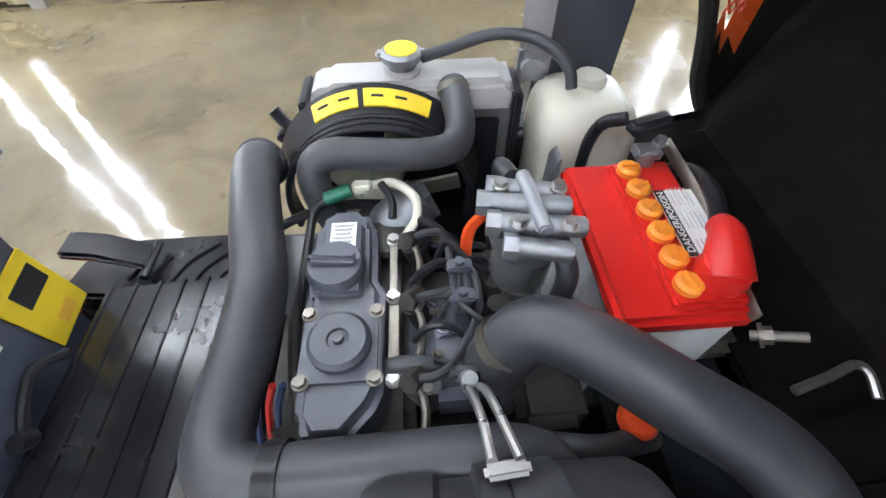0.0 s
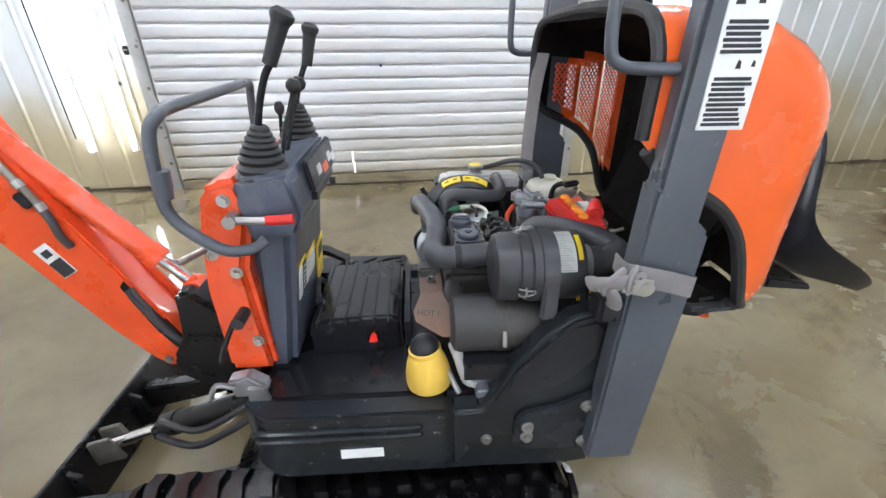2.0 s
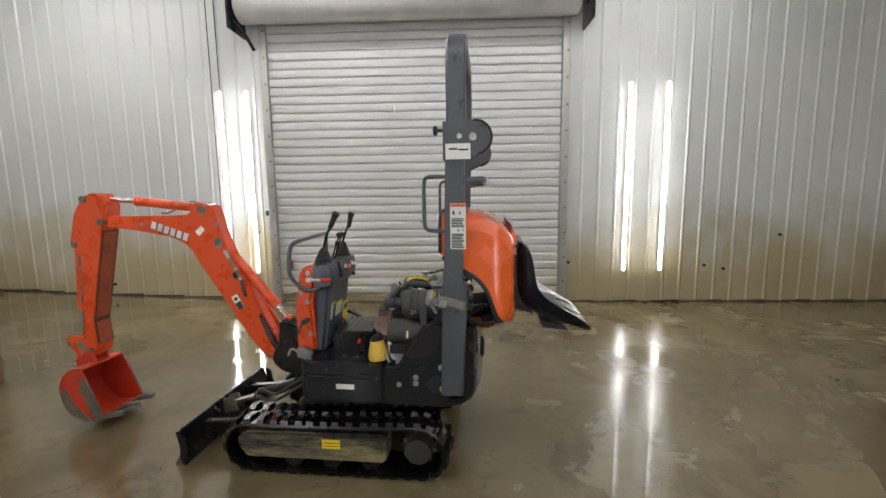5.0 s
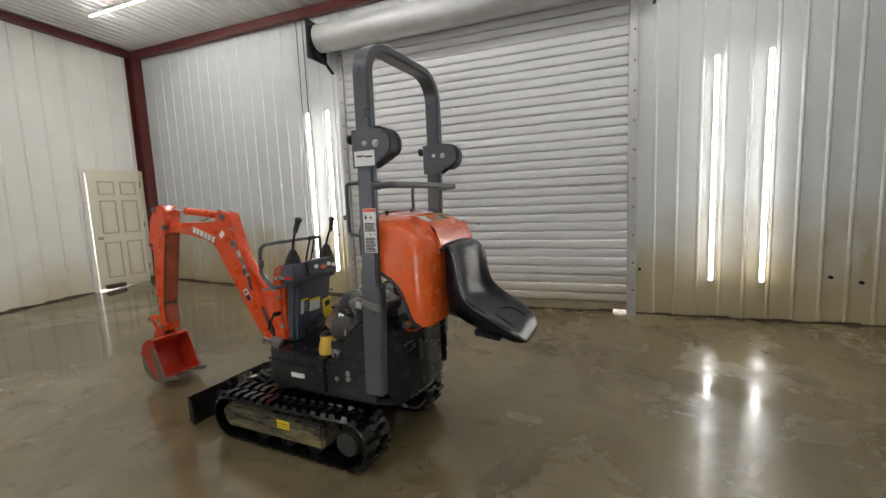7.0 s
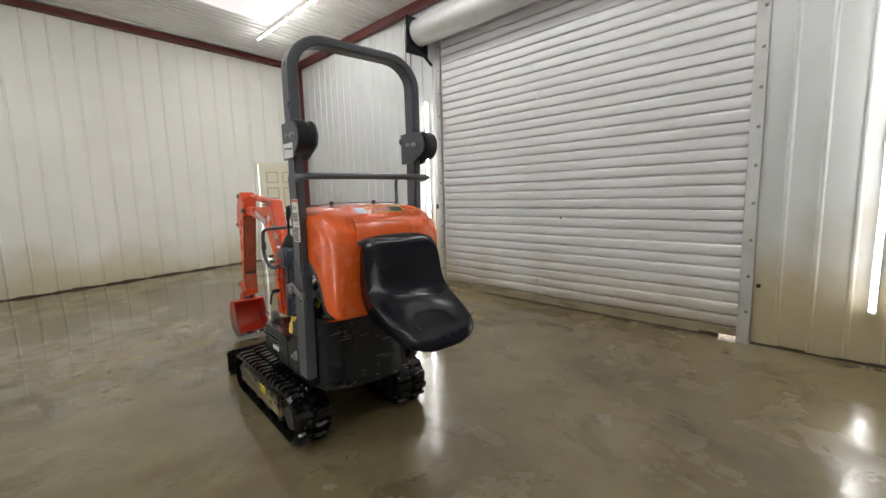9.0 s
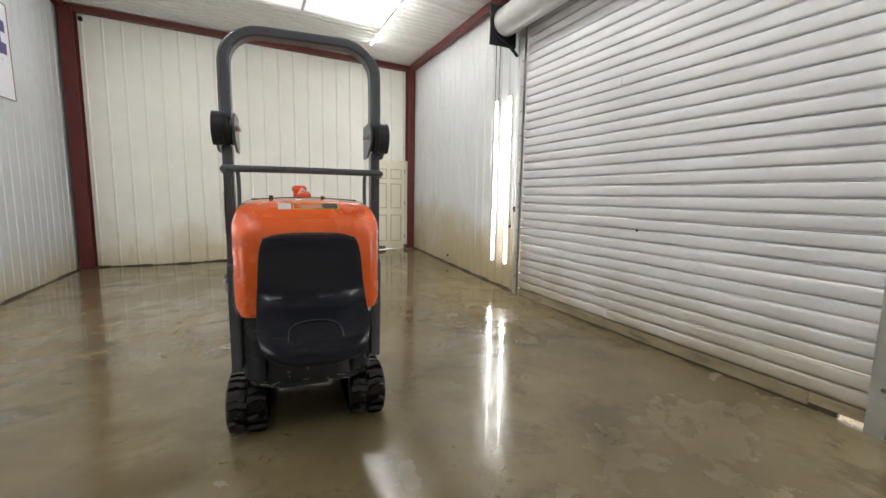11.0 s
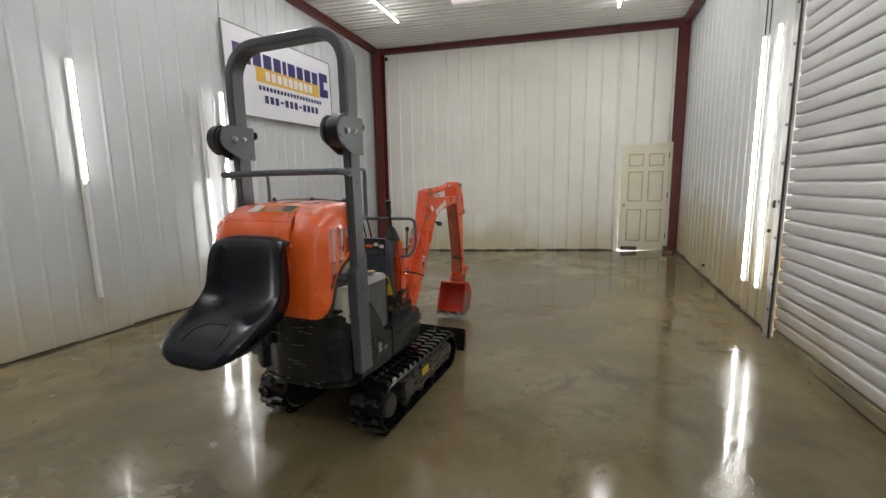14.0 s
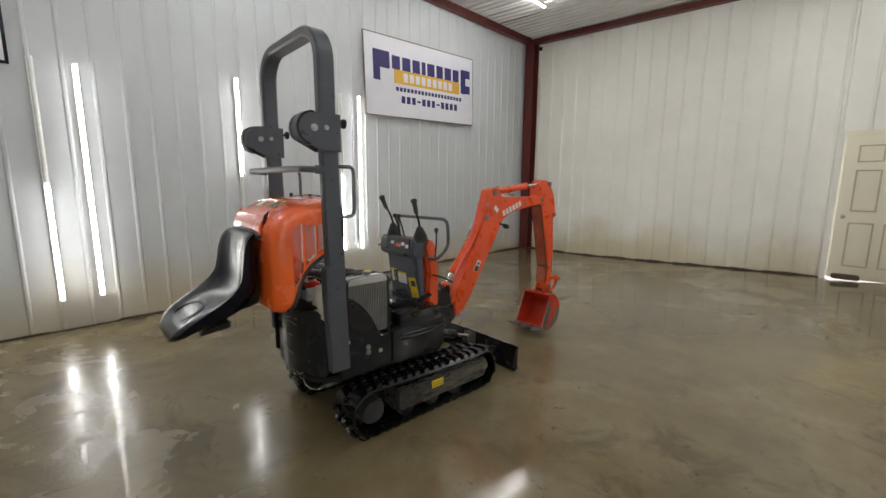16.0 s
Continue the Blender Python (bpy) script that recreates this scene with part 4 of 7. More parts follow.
LUG = (lug_mesh(False), lug_mesh(True))
for side in (1, -1):
    yc = side * 0.297
    path = track_path(76)
    bm = bmesh.new()
    sect = ((-0.093, 0.004), (-0.087, 0.012), (0.087, 0.012), (0.093, 0.004), (0.093, -0.004), (-0.093, -0.004))
    rings = [[bm.verts.new((x + nx * h, yc + w, z + nz * h)) for w, h in sect] for x, z, nx, nz in path]
    for a, b in zip(rings, rings[1:] + rings[:1]):
        for k in range(6):
            bm.faces.new((a[k], a[(k + 1) % 6], b[(k + 1) % 6], b[k]))
    bmesh.ops.recalc_face_normals(bm, faces=bm.faces)
    belt = mp("crawler_track", bm, M_RUBBER, "wet black rubber crawler track")
    lugs = track_path(38)
    for k, (x, z, nx, nz) in enumerate(lugs):
        for half in (0, 1):
            q = lugs[k]
            ob = new("tread_lug", LUG[half])
            ob.parent = belt
            up = Vector((q[2], 0, q[3]))
            along = Vector((q[3], 0, -q[2]))
            m = Matrix((along, Vector((0, 1, 0)), up)).transposed().to_4x4()
            m.translation = Vector(((q[0] + nx * 0.011) * 1.02 - 0.02, yc * 1.19, q[1] + nz * 0.011)) + along * (0.036 if half else 0.0)
            ob.matrix_basis = m
    o = side
    mp("track_frame", join(prism([(0.50, 0.212), (0.535, 0.19), (0.54, 0.14), (0.49, 0.075), (-0.265, 0.078), (-0.27, 0.236), (0.47, 0.226)], o * 0.24, o * 0.374, 0.012),), M_MUD if o > 0 else M_MUDDARK, "dark side frame scraped and caked with tan mud")
    lx = -0.028 if o > 0 else 0.0
    mp("label", span(lx, lx + 0.095, o * 0.374, o * 0.376, 0.152, 0.202), M_YELLOW, "small yellow label")
    mp("label", join(span(lx + 0.005, lx + 0.09, o * 0.3755, o * 0.3765, 0.164, 0.168), span(lx + 0.005, lx + 0.09, o * 0.3755, o * 0.3765, 0.181, 0.185)), M_INK)
    mp("grease_plug", rod((0.145, o * 0.372, 0.20), (0.145, o * 0.381, 0.20), 0.011, seg=12), M_BLACK)
    teeth = [turned([(0.085, 0), (0.085, 0.03)], (TRK_R[0], o * 0.285, TRK_R[1]), (0, o, 0), 24)]
    for k in range(9):
        a = 2 * math.pi * k / 9
        teeth.append(box((TRK_R[0] + 0.096 * math.cos(a), o * 0.30, TRK_R[1] + 0.096 * math.sin(a)), (0.034, 0.03, 0.026), 0.005, (0, -math.degrees(a), 0)))
    spr = mp("sprocket", join(*teeth), M_BLADE, "black drive sprocket")
    mp("hub", turned([(0.074, 0), (0.074, 0.05), (0.066, 0.063)], (TRK_R[0], o * 0.312, TRK_R[1]), (0, o, 0), 30), M_MUFFLER, "round drive motor hub", spr)
    for k in range(6):
        a = 2 * math.pi * k / 6 + 0.3
        mp("bolt", hexbolt((TRK_R[0] + 0.082 * math.cos(a), o * 0.315, TRK_R[1] + 0.082 * math.sin(a)), (0, o, 0), 0.007, 0.01), M_STEEL, "", spr)
    mp("idler", turned([(0.03, 0), (0.105, 0.004), (0.112, 0.02), (0.112, 0.06), (0.105, 0.076), (0.03, 0.08)], (TRK_F[0], o * 0.25, TRK_F[1]), (0, o, 0), 28), M_BLADE, "black front idler wheel")
    for cx, cz, r in ((*TRK_R, 0.118), (*TRK_F, 0.108)):
        mp("inner_disc", turned([(0.02, 0), (r, 0.002), (r, 0.014), (0.02, 0.018)], (cx, o * 0.212, cz), (0, o, 0), 30), M_BLADE)
    for x in (-0.18, 0.03, 0.24):
        mp("track_roller", turned([(0.05, 0), (0.05, 0.03), (0.03, 0.04), (0.03, 0.06), (0.05, 0.07), (0.05, 0.1)], (x, o * 0.25, 0.07), (0, o, 0), 20), M_BLADE)

mp("undercarriage", join(span(-0.22, 0.30, -0.25, 0.25, 0.13, 0.28, 0.02), prism([(-0.30, 0.2), (-0.2, 0.32), (0.2, 0.32), (0.36, 0.22), (0.36, 0.16), (-0.3, 0.15)], -0.16, 0.16, 0.01)), M_BLADE, "black welded undercarriage frame")
mp("slew_ring", turned([(0.22, 0), (0.24, 0.01), (0.24, 0.05), (0.22, 0.06), (0.22, 0.1)], (-0.12, 0, 0.31), (0, 0, 1), 40), M_BLADE, "greasy slew ring")

# dozer blade
BX = 0.875
blade = mp("dozer_blade", prism([(BX - 0.03, 0.0), (BX + 0.025, 0.0), (BX + 0.002, 0.06), (BX - 0.002, 0.11), (BX + 0.018, 0.195), (BX - 0.002, 0.2), (BX - 0.022, 0.12), (BX - 0.024, 0.06)], -0.372, 0.372, 0.003), M_BLADE, "black wet dozer blade with chipped edges")
mp("cutting_edge", prism([(BX - 0.02, -0.0), (BX + 0.034, 0.0), (BX + 0.014, 0.05), (BX + 0.004, 0.05)], -0.373, 0.373, 0.002), M_STEEL, "worn steel edge", blade)
for y in (-0.20, 0.20):
    mp("blade_arm", prism([(BX - 0.02, 0.05), (BX - 0.02, 0.16), (0.70, 0.17), (0.33, 0.26), (0.30, 0.18), (0.68, 0.09)], y - 0.022, y + 0.022, 0.006), M_BLADE)
for y in (-0.38, -0.13, 0.13, 0.38):
    mp("rib", prism([(BX - 0.015, 0.03), (BX - 0.015, 0.19), (BX - 0.05, 0.17), (BX - 0.075, 0.05)], y - 0.006, y + 0.006, 0.002), M_BLADE, "", blade)
mp("blade_cylinder", join(rod((0.33, 0.03, 0.33), (0.60, 0.03, 0.24), 0.032, bev=0.004), rod((0.58, 0.03, 0.247), (0.63, 0.03, 0.23), 0.036, bev=0.004), span(0.60, 0.66, -0.0, 0.06, 0.2, 0.25, 0.01)), M_BLADE, "black blade cylinder")
mp("cylinder_rod", rod((0.60, 0.03, 0.24), (0.80, 0.03, 0.17), 0.017), M_CHROME)
mp("clevis", prism([(0.76, 0.13), (0.86, 0.10), (0.86, 0.2), (0.79, 0.22)], 0.0, 0.012, 0.003), M_STEEL, "dirty pin bracket")
mp("clevis", prism([(0.76, 0.13), (0.86, 0.10), (0.86, 0.2), (0.79, 0.22)], 0.048, 0.06, 0.003), M_STEEL, "dirty pin bracket")
for y, zz in ((0.075, 0.33), (0.10, 0.3)):
    mp("hydraulic_hose", tube([(0.28, y, zz + 0.06), (0.38, y + 0.01, zz), (0.5, y, zz - 0.07), (0.6, y - 0.02, zz - 0.06), (0.64, y - 0.05, zz - 0.08)], 0.010, 8), M_BOOT)

# upper frame: deck, side covers, counterweight
fit_to = UPPER
deck = [(0.25, 0.20), (0.23, 0.27), (0.17, 0.305), (-0.24, 0.308), (-0.55, 0.308), (-0.66, 0.285), (-0.74, 0.21), (-0.775, 0.11), (-0.785, 0.0)]
deck_loop = deck + [(x, -y) for x, y in reversed(deck[:-1])]
mp("upper_frame", join(plan([(x * 0.985, y * 0.97) for x, y in deck_loop], 0.385, 0.42, 0.008), plan([(x - 0.01, y * 0.96) for x, y in deck_loop if x > -0.6], 0.42, 0.585, 0.0)), M_BODY, "dark upper frame under the deck")
for o in (1, -1):
    side_cover = mp("side_cover", join(
        plan([(0.252, o * 0.16), (0.25, o * 0.21), (0.228, o * 0.272), (0.17, o * 0.308), (-0.232, o * 0.312), (-0.232, o * 0.26), (0.16, o * 0.255), (0.19, o * 0.23), (0.21, o * 0.19), (0.212, o * 0.16)], 0.41, 0.602, 0.006),
        tube([(0.2, o * 0.302, 0.535), (0.16, o * 0.309, 0.535), (-0.14, o * 0.312, 0.537), (-0.17, o * 0.31, 0.538)], 0.006, 6, 3), tube([(0.2, o * 0.302, 0.56), (0.16, o * 0.309, 0.56), (-0.14, o * 0.312, 0.562), (-0.17, o * 0.31, 0.562)], 0.006, 6, 3)), M_BODY, "scuffed dark grey side cover")
    fend = mp("rear_fender", prism([(-0.238, 0.598), (-0.31, 0.602), (-0.335, 0.64), (-0.372, 0.715), (-0.43, 0.79), (-0.485, 0.838), (-0.55, 0.858), (-0.585, 0.858), (-0.585, 0.405), (-0.52, 0.396), (-0.238, 0.408)], o * 0.262, o * 0.312, 0.01, 3), M_BODY, "moulded dark plastic fender")
    mp("fender_panel", prism([(-0.36, 0.665), (-0.372, 0.70), (-0.43, 0.768), (-0.49, 0.825), (-0.535, 0.835), (-0.555, 0.815), (-0.548, 0.74), (-0.50, 0.68), (-0.44, 0.65), (-0.385, 0.645)], o * 0.308, o * 0.318, 0.006, 3), M_BLACK, "recessed oval panel", fend)
    mp("bolt", hexbolt((-0.322, o * 0.312, 0.508), (0, o, 0), 0.010, 0.009), M_ZINC, "", fend)
    mp("support_plate", prism([(-0.385, 0.578), (-0.405, 0.60), (-0.47, 0.615), (-0.56, 0.655), (-0.60, 0.655), (-0.60, 0.47), (-0.41, 0.478), (-0.385, 0.51)], o * 0.313, o * 0.324, 0.003), M_DARKGREY, "grey bolted support plate")
    for x, z in ((-0.413, 0.555), (-0.413, 0.525), (-0.543, 0.612), (-0.549, 0.50)):
        mp("bolt", hexbolt((x, o * 0.324, z), (0, o, 0), 0.011, 0.01), M_ZINC)
    mp("corner_cover", join(plan([(-0.668, o * 0.205), (-0.668, o * 0.302), (-0.70, o * 0.296), (-0.755, o * 0.235), (-0.765, o * 0.205)], 0.44, 0.80, 0.008), span(-0.68, -0.69, o * 0.20, o * 0.31, 0.79, 0.80)), M_DARKGREY, "grey corner cover beside the counterweight")
    mp("vent_slot", turned([(0.024, 0), (0.024, 0.004)], (-0.726, o * 0.266, 0.70), (-0.75, o * 0.66, 0), 18), M_BLACK)
mp("label", span(-0.081, 0.017, 0.311, 0.314, 0.472, 0.4985), M_WHITE, "small white label")
rear = [(-0.56, 0.26), (-0.66, 0.255), (-0.735, 0.20), (-0.785, 0.11), (-0.797, 0.0)]
cw = mp("counterweight", plan(rear + [(x, -y) for x, y in reversed(rear[:-1])], 0.40, 0.82, 0.03, 4), M_BODY, "scratched black counterweight")
for k in range(9):
    rng = random.Random(k)
    y, z = rng.uniform(-0.18, 0.2), rng.uniform(0.5, 0.74)
    mp("scratch", tube([(-0.7995 + 0.32 * y * y * 1.0 + 0.002, y, z), (-0.7995 + 0.32 * (y + 0.08) ** 2 + 0.002, y + 0.08, z + rng.uniform(-0.01, 0.01))], 0.002, 5, 2), M_BELT, "", cw)
for k in range(26):
    rng = random.Random(100 + k)
    y, z = rng.uniform(-0.2, 0.22), rng.choice((rng.uniform(0.40, 0.45), rng.uniform(0.45, 0.78)))
    w = rng.uniform(0.004, 0.03)
    mp("scratch", tube([(-0.7985 + 0.32 * y * y, y, z), (-0.7985 + 0.32 * (y + w) ** 2, y + w, z + rng.uniform(-0.006, 0.006))], rng.uniform(0.001, 0.0025), 5, 2), M_BELT, "", cw)
mp("latch_plate", box((-0.80, 0.14, 0.66), (0.03, 0.05, 0.11), 0.008), M_BLACK)

# deck floor, step box with ribbed mat
mp("deck_floor", plan([(0.20, 0.245), (0.16, 0.26), (-0.235, 0.262), (-0.235, 0.095), (0.10, 0.095), (0.205, 0.15)], 0.57, 0.608, 0.006), M_MAT, "wet black rubber floor")
mp("deck_floor", plan([(0.205, -0.16), (0.19, -0.22), (0.15, -0.26), (0.02, -0.262), (-0.14, -0.262), (-0.14, -0.15), (0.10, -0.15)], 0.57, 0.672, 0.006), M_MAT, "wet black rubber floor with curved ribs")
for k in range(6):
    r = 0.05 + 0.035 * k
    mp("mat_rib", tube([(-0.135 + r * math.cos(a) * 1.05, -0.156 - r * math.sin(a) * 0.7, 0.673) for a in (0.15, 0.5, 0.9, 1.2, 1.45) if r * math.sin(a) * 0.7 < 0.1], 0.004, 6, 4), M_MAT)
step = mp("step_box", prism([(0.105, 0.60), (0.105, 0.688), (0.095, 0.706), (-0.10, 0.716), (-0.128, 0.706), (-0.13, 0.60)], -0.152, 0.124, 0.010, 3), M_MAT, "ribbed black step box, wet")
for k in range(6):
    x = 0.085 - k * 0.036
    zt = 0.7055 + (0.095 - x) * 0.0513
    mp("mat_rib", tube([(x, -0.148, zt), (x, 0.02, zt), (x, 0.110, zt), (x, 0.121, zt - 0.004), (x, 0.125, zt - 0.016), (x, 0.125, 0.66), (x, 0.125, 0.615)], 0.0035, 6, 2), M_MAT, "", step)
# no hollow is cut: a dark plate paints the recess shade
mp("recess", box((-0.056, 0.122, 0.662), (0.046, 0.010, 0.052), 0.004), M_LINER, "dark recess behind the pull knob", step)
mp("pull_knob", join(rod((-0.056, 0.118, 0.672), (-0.056, 0.136, 0.664), 0.004, seg=8), rod((-0.056, 0.130, 0.668), (-0.056, 0.143, 0.655), 0.007, 0.012, seg=12)), M_RED, "red pull knob", step)
mp("pedal", join(prism([(0.06, 0.69), (0.12, 0.72), (0.165, 0.73), (0.165, 0.745), (0.115, 0.735), (0.055, 0.70)], -0.225, -0.18, 0.005), rod((0.06, -0.17, 0.69), (0.06, -0.235, 0.69), 0.007, seg=10)), M_MAT, "worn black pedal")
mp("lock_pin", join(tube([(0.098, -0.05, 0.712), (0.104, -0.02, 0.738), (0.100, 0.02, 0.728), (0.090, 0.05, 0.716)], 0.007, 8, 4), rod((0.09, 0.046, 0.708), (0.09, 0.056, 0.726), 0.011, seg=10)), M_BLACK, "black locking lever")

# control console
console = mp("console", join(
    prism([(0.142, 0.60), (0.124, 0.72), (0.099, 0.90), (0.084, 1.02), (0.09, 1.05), (0.15, 1.06), (0.18, 1.0), (0.21, 0.60)], -0.132, 0.165, 0.02, 3),
    prism([(0.07, 0.98), (0.05, 1.02), (0.066, 1.10), (0.085, 1.112), (0.175, 1.10), (0.185, 1.05), (0.16, 0.96)], -0.15, 0.196, 0.018, 3)), M_CONSOLE, "dark grey plastic control console")
mp("front_cover", join(prism([(0.175, 0.625), (0.285, 0.625), (0.288, 0.85), (0.27, 0.98), (0.25, 1.075), (0.225, 1.095), (0.17, 1.10), (0.15, 1.05), (0.19, 0.9)], -0.165, 0.192, 0.022, 3)), M_ORANGE, "orange steel front cover of the console")
for z, x in ((1.06, 0.20), (0.945, 0.25), (0.90, 0.21), (0.72, 0.2)):
    mp("bolt", hexbolt((x, 0.192, z), (0, 1, 0), 0.010, 0.009), M_ZINC)
mp("switch_panel", placed(join(box((0, 0, 0), (0.012, 0.24, 0.07), 0.004)), pose(0.054, -0.01, 1.075, 0, 10, 0)), M_BLACK, "switch panel with decals", console)
for k, (y, w, mt) in enumerate(((-0.11, 0.03, M_WHITE), (-0.07, 0.03, M_WHITE), (-0.02, 0.05, M_REDINK), (0.04, 0.03, M_WHITE), (0.085, 0.03, M_INK))):
    mp("decal", placed(box((0, 0, 0), (0.004, w, 0.022), 0.001), pose(0.046, y, 1.06 + 0.012 * (k % 2), 0, 10, 0)), mt, "", console)
for y, z in ((0.10, 1.03), (-0.09, 1.0)):
    mp("switch", rod((0.055, y, z), (0.04, y, z), 0.009, seg=12), M_BLACK, "", console)


def console_label(y0, y1, z0, z1, mat, name="label", off=0.0, turn=0):
    """A label on the sloped rear face of the console."""
    ym, zm = (y0 + y1) / 2, (z0 + z1) / 2
    x = 0.124 - (zm - 0.72) * 0.139 - 0.002 - off
    ym -= 0.030
    bm = box((0, 0, 0), (0.002, abs(y1 - y0), abs(z1 - z0)), 0.0006)
    return mp(name, placed(bm, Matrix.Translation((x, ym, zm)) @ pose(0, 0, 0, turn, -7.9, 0)), mat, "", console)


console_label(0.000, 0.088, 0.778, 0.842, M_WHITE)
console_label(0.000, 0.088, 0.8425, 0.858, M_YELLOW)
for k in range(6):
    console_label(0.006, 0.080 - 0.012 * (k % 3), 0.786 + k * 0.009, 0.7885 + k * 0.009, M_RADTANK, "print", off=0.0012)
console_label(0.098, 0.130, 0.778, 0.862, M_INK)
console_label(0.1305, 0.158, 0.778, 0.862, M_WHITE)
console_label(0.098, 0.158, 0.8625, 0.874, M_YELLOW)
for k in range(5):
    console_label(0.104, 0.124, 0.788 + k * 0.014, 0.7915 + k * 0.014, M_WHITE, "print", off=0.0012)
console_label(-0.101, -0.028, 0.695, 0.836, M_YELLOW, turn=-9)
console_label(-0.088, -0.044, 0.775, 0.815, M_INK, "print", off=0.0012, turn=-9)
console_label(-0.090, -0.062, 0.710, 0.735, M_GOLD, "print", off=0.0012, turn=-9)

for y, lean, tip in ((0.135, -0.085, (0.045, 0.149, 1.375)), (-0.142, -0.06, (0.070, -0.152, 1.362))):
    base = Vector((0.135, y, 1.105))
    lev = mp("control_lever", tube([base, (0.125, y, 1.20), (0.10, (y + tip[1]) / 2, 1.27), (0.08, tip[1], 1.30)], 0.007, 10, 5), M_BODY, "black control lever")
    mp("boot", tube([base - Vector((0, 0, 0.012)), base + Vector((-0.003, 0, 0.03)), base + Vector((-0.006, 0, 0.06)), base + Vector((-0.01, 0, 0.085))], (0.056, 0.016), 20, 5, ribs=-0.13), M_BOOT, "ribbed rubber boot", lev)
    top = Vector(tip)
    dirn = (top - Vector((0.09, tip[1], 1.28))).normalized()
    mp("grip", tube([top - dirn * 0.085, top - dirn * 0.05, top - dirn * 0.03, top - dirn * 0.012, top], (0.013, 0.017), 14, 4), M_BOOT, "black moulded grip", lev)
    mp("grip_end", turned([(0.017, -0.012), (0.021, -0.004), (0.021, 0.004), (0.012, 0.012)], top, dirn, 16), M_BOOT, "", lev)
for y in (0.005, 0.045):
    lv = mp("small_lever", tube([(0.125, y, 1.10), (0.10, y, 1.18), (0.075, y, 1.245)], 0.005, 8, 4), M_BODY, "thin black lever")
    mp("knob", turned([(0.008, 0), (0.015, 0.008), (0.016, 0.018), (0.009, 0.028)], (0.078, y, 1.238), (-0.25, 0, 1), 14), M_BOOT, "", lv)
lv = mp("side_lever", tube([(0.20, -0.21, 0.98), (0.205, -0.215, 1.08), (0.20, -0.22, 1.155)], 0.005, 8, 4), M_BODY, "thin black lever beside the cover")
mp("knob", turned([(0.008, 0), (0.013, 0.01), (0.014, 0.022), (0.008, 0.034)], (0.20, -0.22, 1.15), (0, 0, 1), 12), M_BOOT, "", lv)
lv = mp("lock_lever", tube([(0.185, 0.215, 1.027), (0.14, 0.218, 1.028), (0.105, 0.22, 1.028)], 0.008, 8, 3, flat=0.5), M_ZINC, "flat steel lock lever")
mp("grip", tube([(0.115, 0.22, 1.028), (0.09, 0.22, 1.029), (0.062, 0.22, 1.03)], 0.010, 10, 3, flat=0.7), M_RED, "red plastic grip", lv)
mp("pivot", rod((0.185, 0.19, 1.027), (0.185, 0.225, 1.027), 0.013, seg=14), M_ZINC, "", lv)
mp("guard_rail", tube([(0.125, 0.215, 0.985), (0.15, 0.232, 0.975), (0.20, 0.245, 0.985), (0.265, 0.25, 1.05), (0.272, 0.25, 1.12), (0.262, 0.25, 1.20), (0.25, 0.235, 1.226), (0.255, 0.19, 1.232), (0.262, 0.0, 1.234), (0.27, -0.18, 1.236), (0.272, -0.225, 1.23), (0.28, -0.24, 1.20), (0.285, -0.242, 1.12), (0.275, -0.242, 1.05), (0.20, -0.235, 0.985), (0.14, -0.20, 0.98)], 0.011, 12, 4), M_GREY, "bent dark grey tube guard round the levers")
mp("hinge", join(rod((0.268, 0.25, 1.09), (0.262, 0.25, 1.14), 0.015, seg=12)), M_GREY)
mp("side_hook", join(tube([(0.22, 0.20, 0.80), (0.225, 0.225, 0.80), (0.255, 0.235, 0.74), (0.27, 0.235, 0.70)], 0.006, 8, 4), rod((0.215, 0.18, 0.80), (0.215, 0.235, 0.80), 0.014, seg=12)), M_BODY, "small black side lever")
mp("latch", join(prism([(0.19, 0.60), (0.26, 0.60), (0.27, 0.65), (0.22, 0.66), (0.18, 0.63)], 0.21, 0.245, 0.006), tube([(0.25, 0.25, 0.64), (0.28, 0.262, 0.66), (0.30, 0.262, 0.625)], 0.006, 8, 4), prism([(0.17, 0.585), (0.225, 0.60), (0.22, 0.64), (0.18, 0.64)], 0.247, 0.256, 0.003)), M_ALU, "worn metal latch on the deck edge")
mp("stub_lever", rod((0.26, 0.19, 0.955), (0.29, 0.24, 0.955), 0.007, seg=10), M_ZINC)
mp("stub_lever", tube([(0.2, -0.19, 0.86), (0.23, -0.25, 0.85), (0.26, -0.31, 0.825)], 0.006, 8, 3), M_BODY)

# roll-over frame
fit_to = ROPS
arch = []
for y, z in ((0.322, 1.66), (0.324, 1.9), (0.323, 2.055)):
    arch.append((y, z))
R = 0.155
for i in range(1, 9):
    a = math.pi / 2 * i / 8
    arch.append((0.323 - R + R * math.cos(a), 2.055 + R * math.sin(a)))
arch = arch + [(-y, z) for y, z in reversed(arch)]
bm = bmesh.new()
rings = []
for i, (y, z) in enumerate(arch):
    a, b = Vector(arch[max(i - 1, 0)]), Vector(arch[min(i + 1, len(arch) - 1)])
    d = (b - a).normalized()
    n = Vector((d.y, -d.x))
    hx, hy, c = 0.045, 0.024, 0.009
    sect = [(-hx + c, -hy), (hx - c, -hy), (hx, -hy + c), (hx, hy - c), (hx - c, hy), (-hx + c, hy), (-hx, hy - c), (-hx, -hy + c)]
    rings.append([bm.verts.new((-0.632 + sx, y + n.x * sy, z + n.y * sy)) for sx, sy in sect])
for a, b in zip(rings, rings[1:]):
    for k in range(8):
        bm.faces.new((a[k], a[(k + 1) % 8], b[(k + 1) % 8], b[k]))
bm.faces.new(rings[0])
bm.faces.new(list(reversed(rings[-1])))
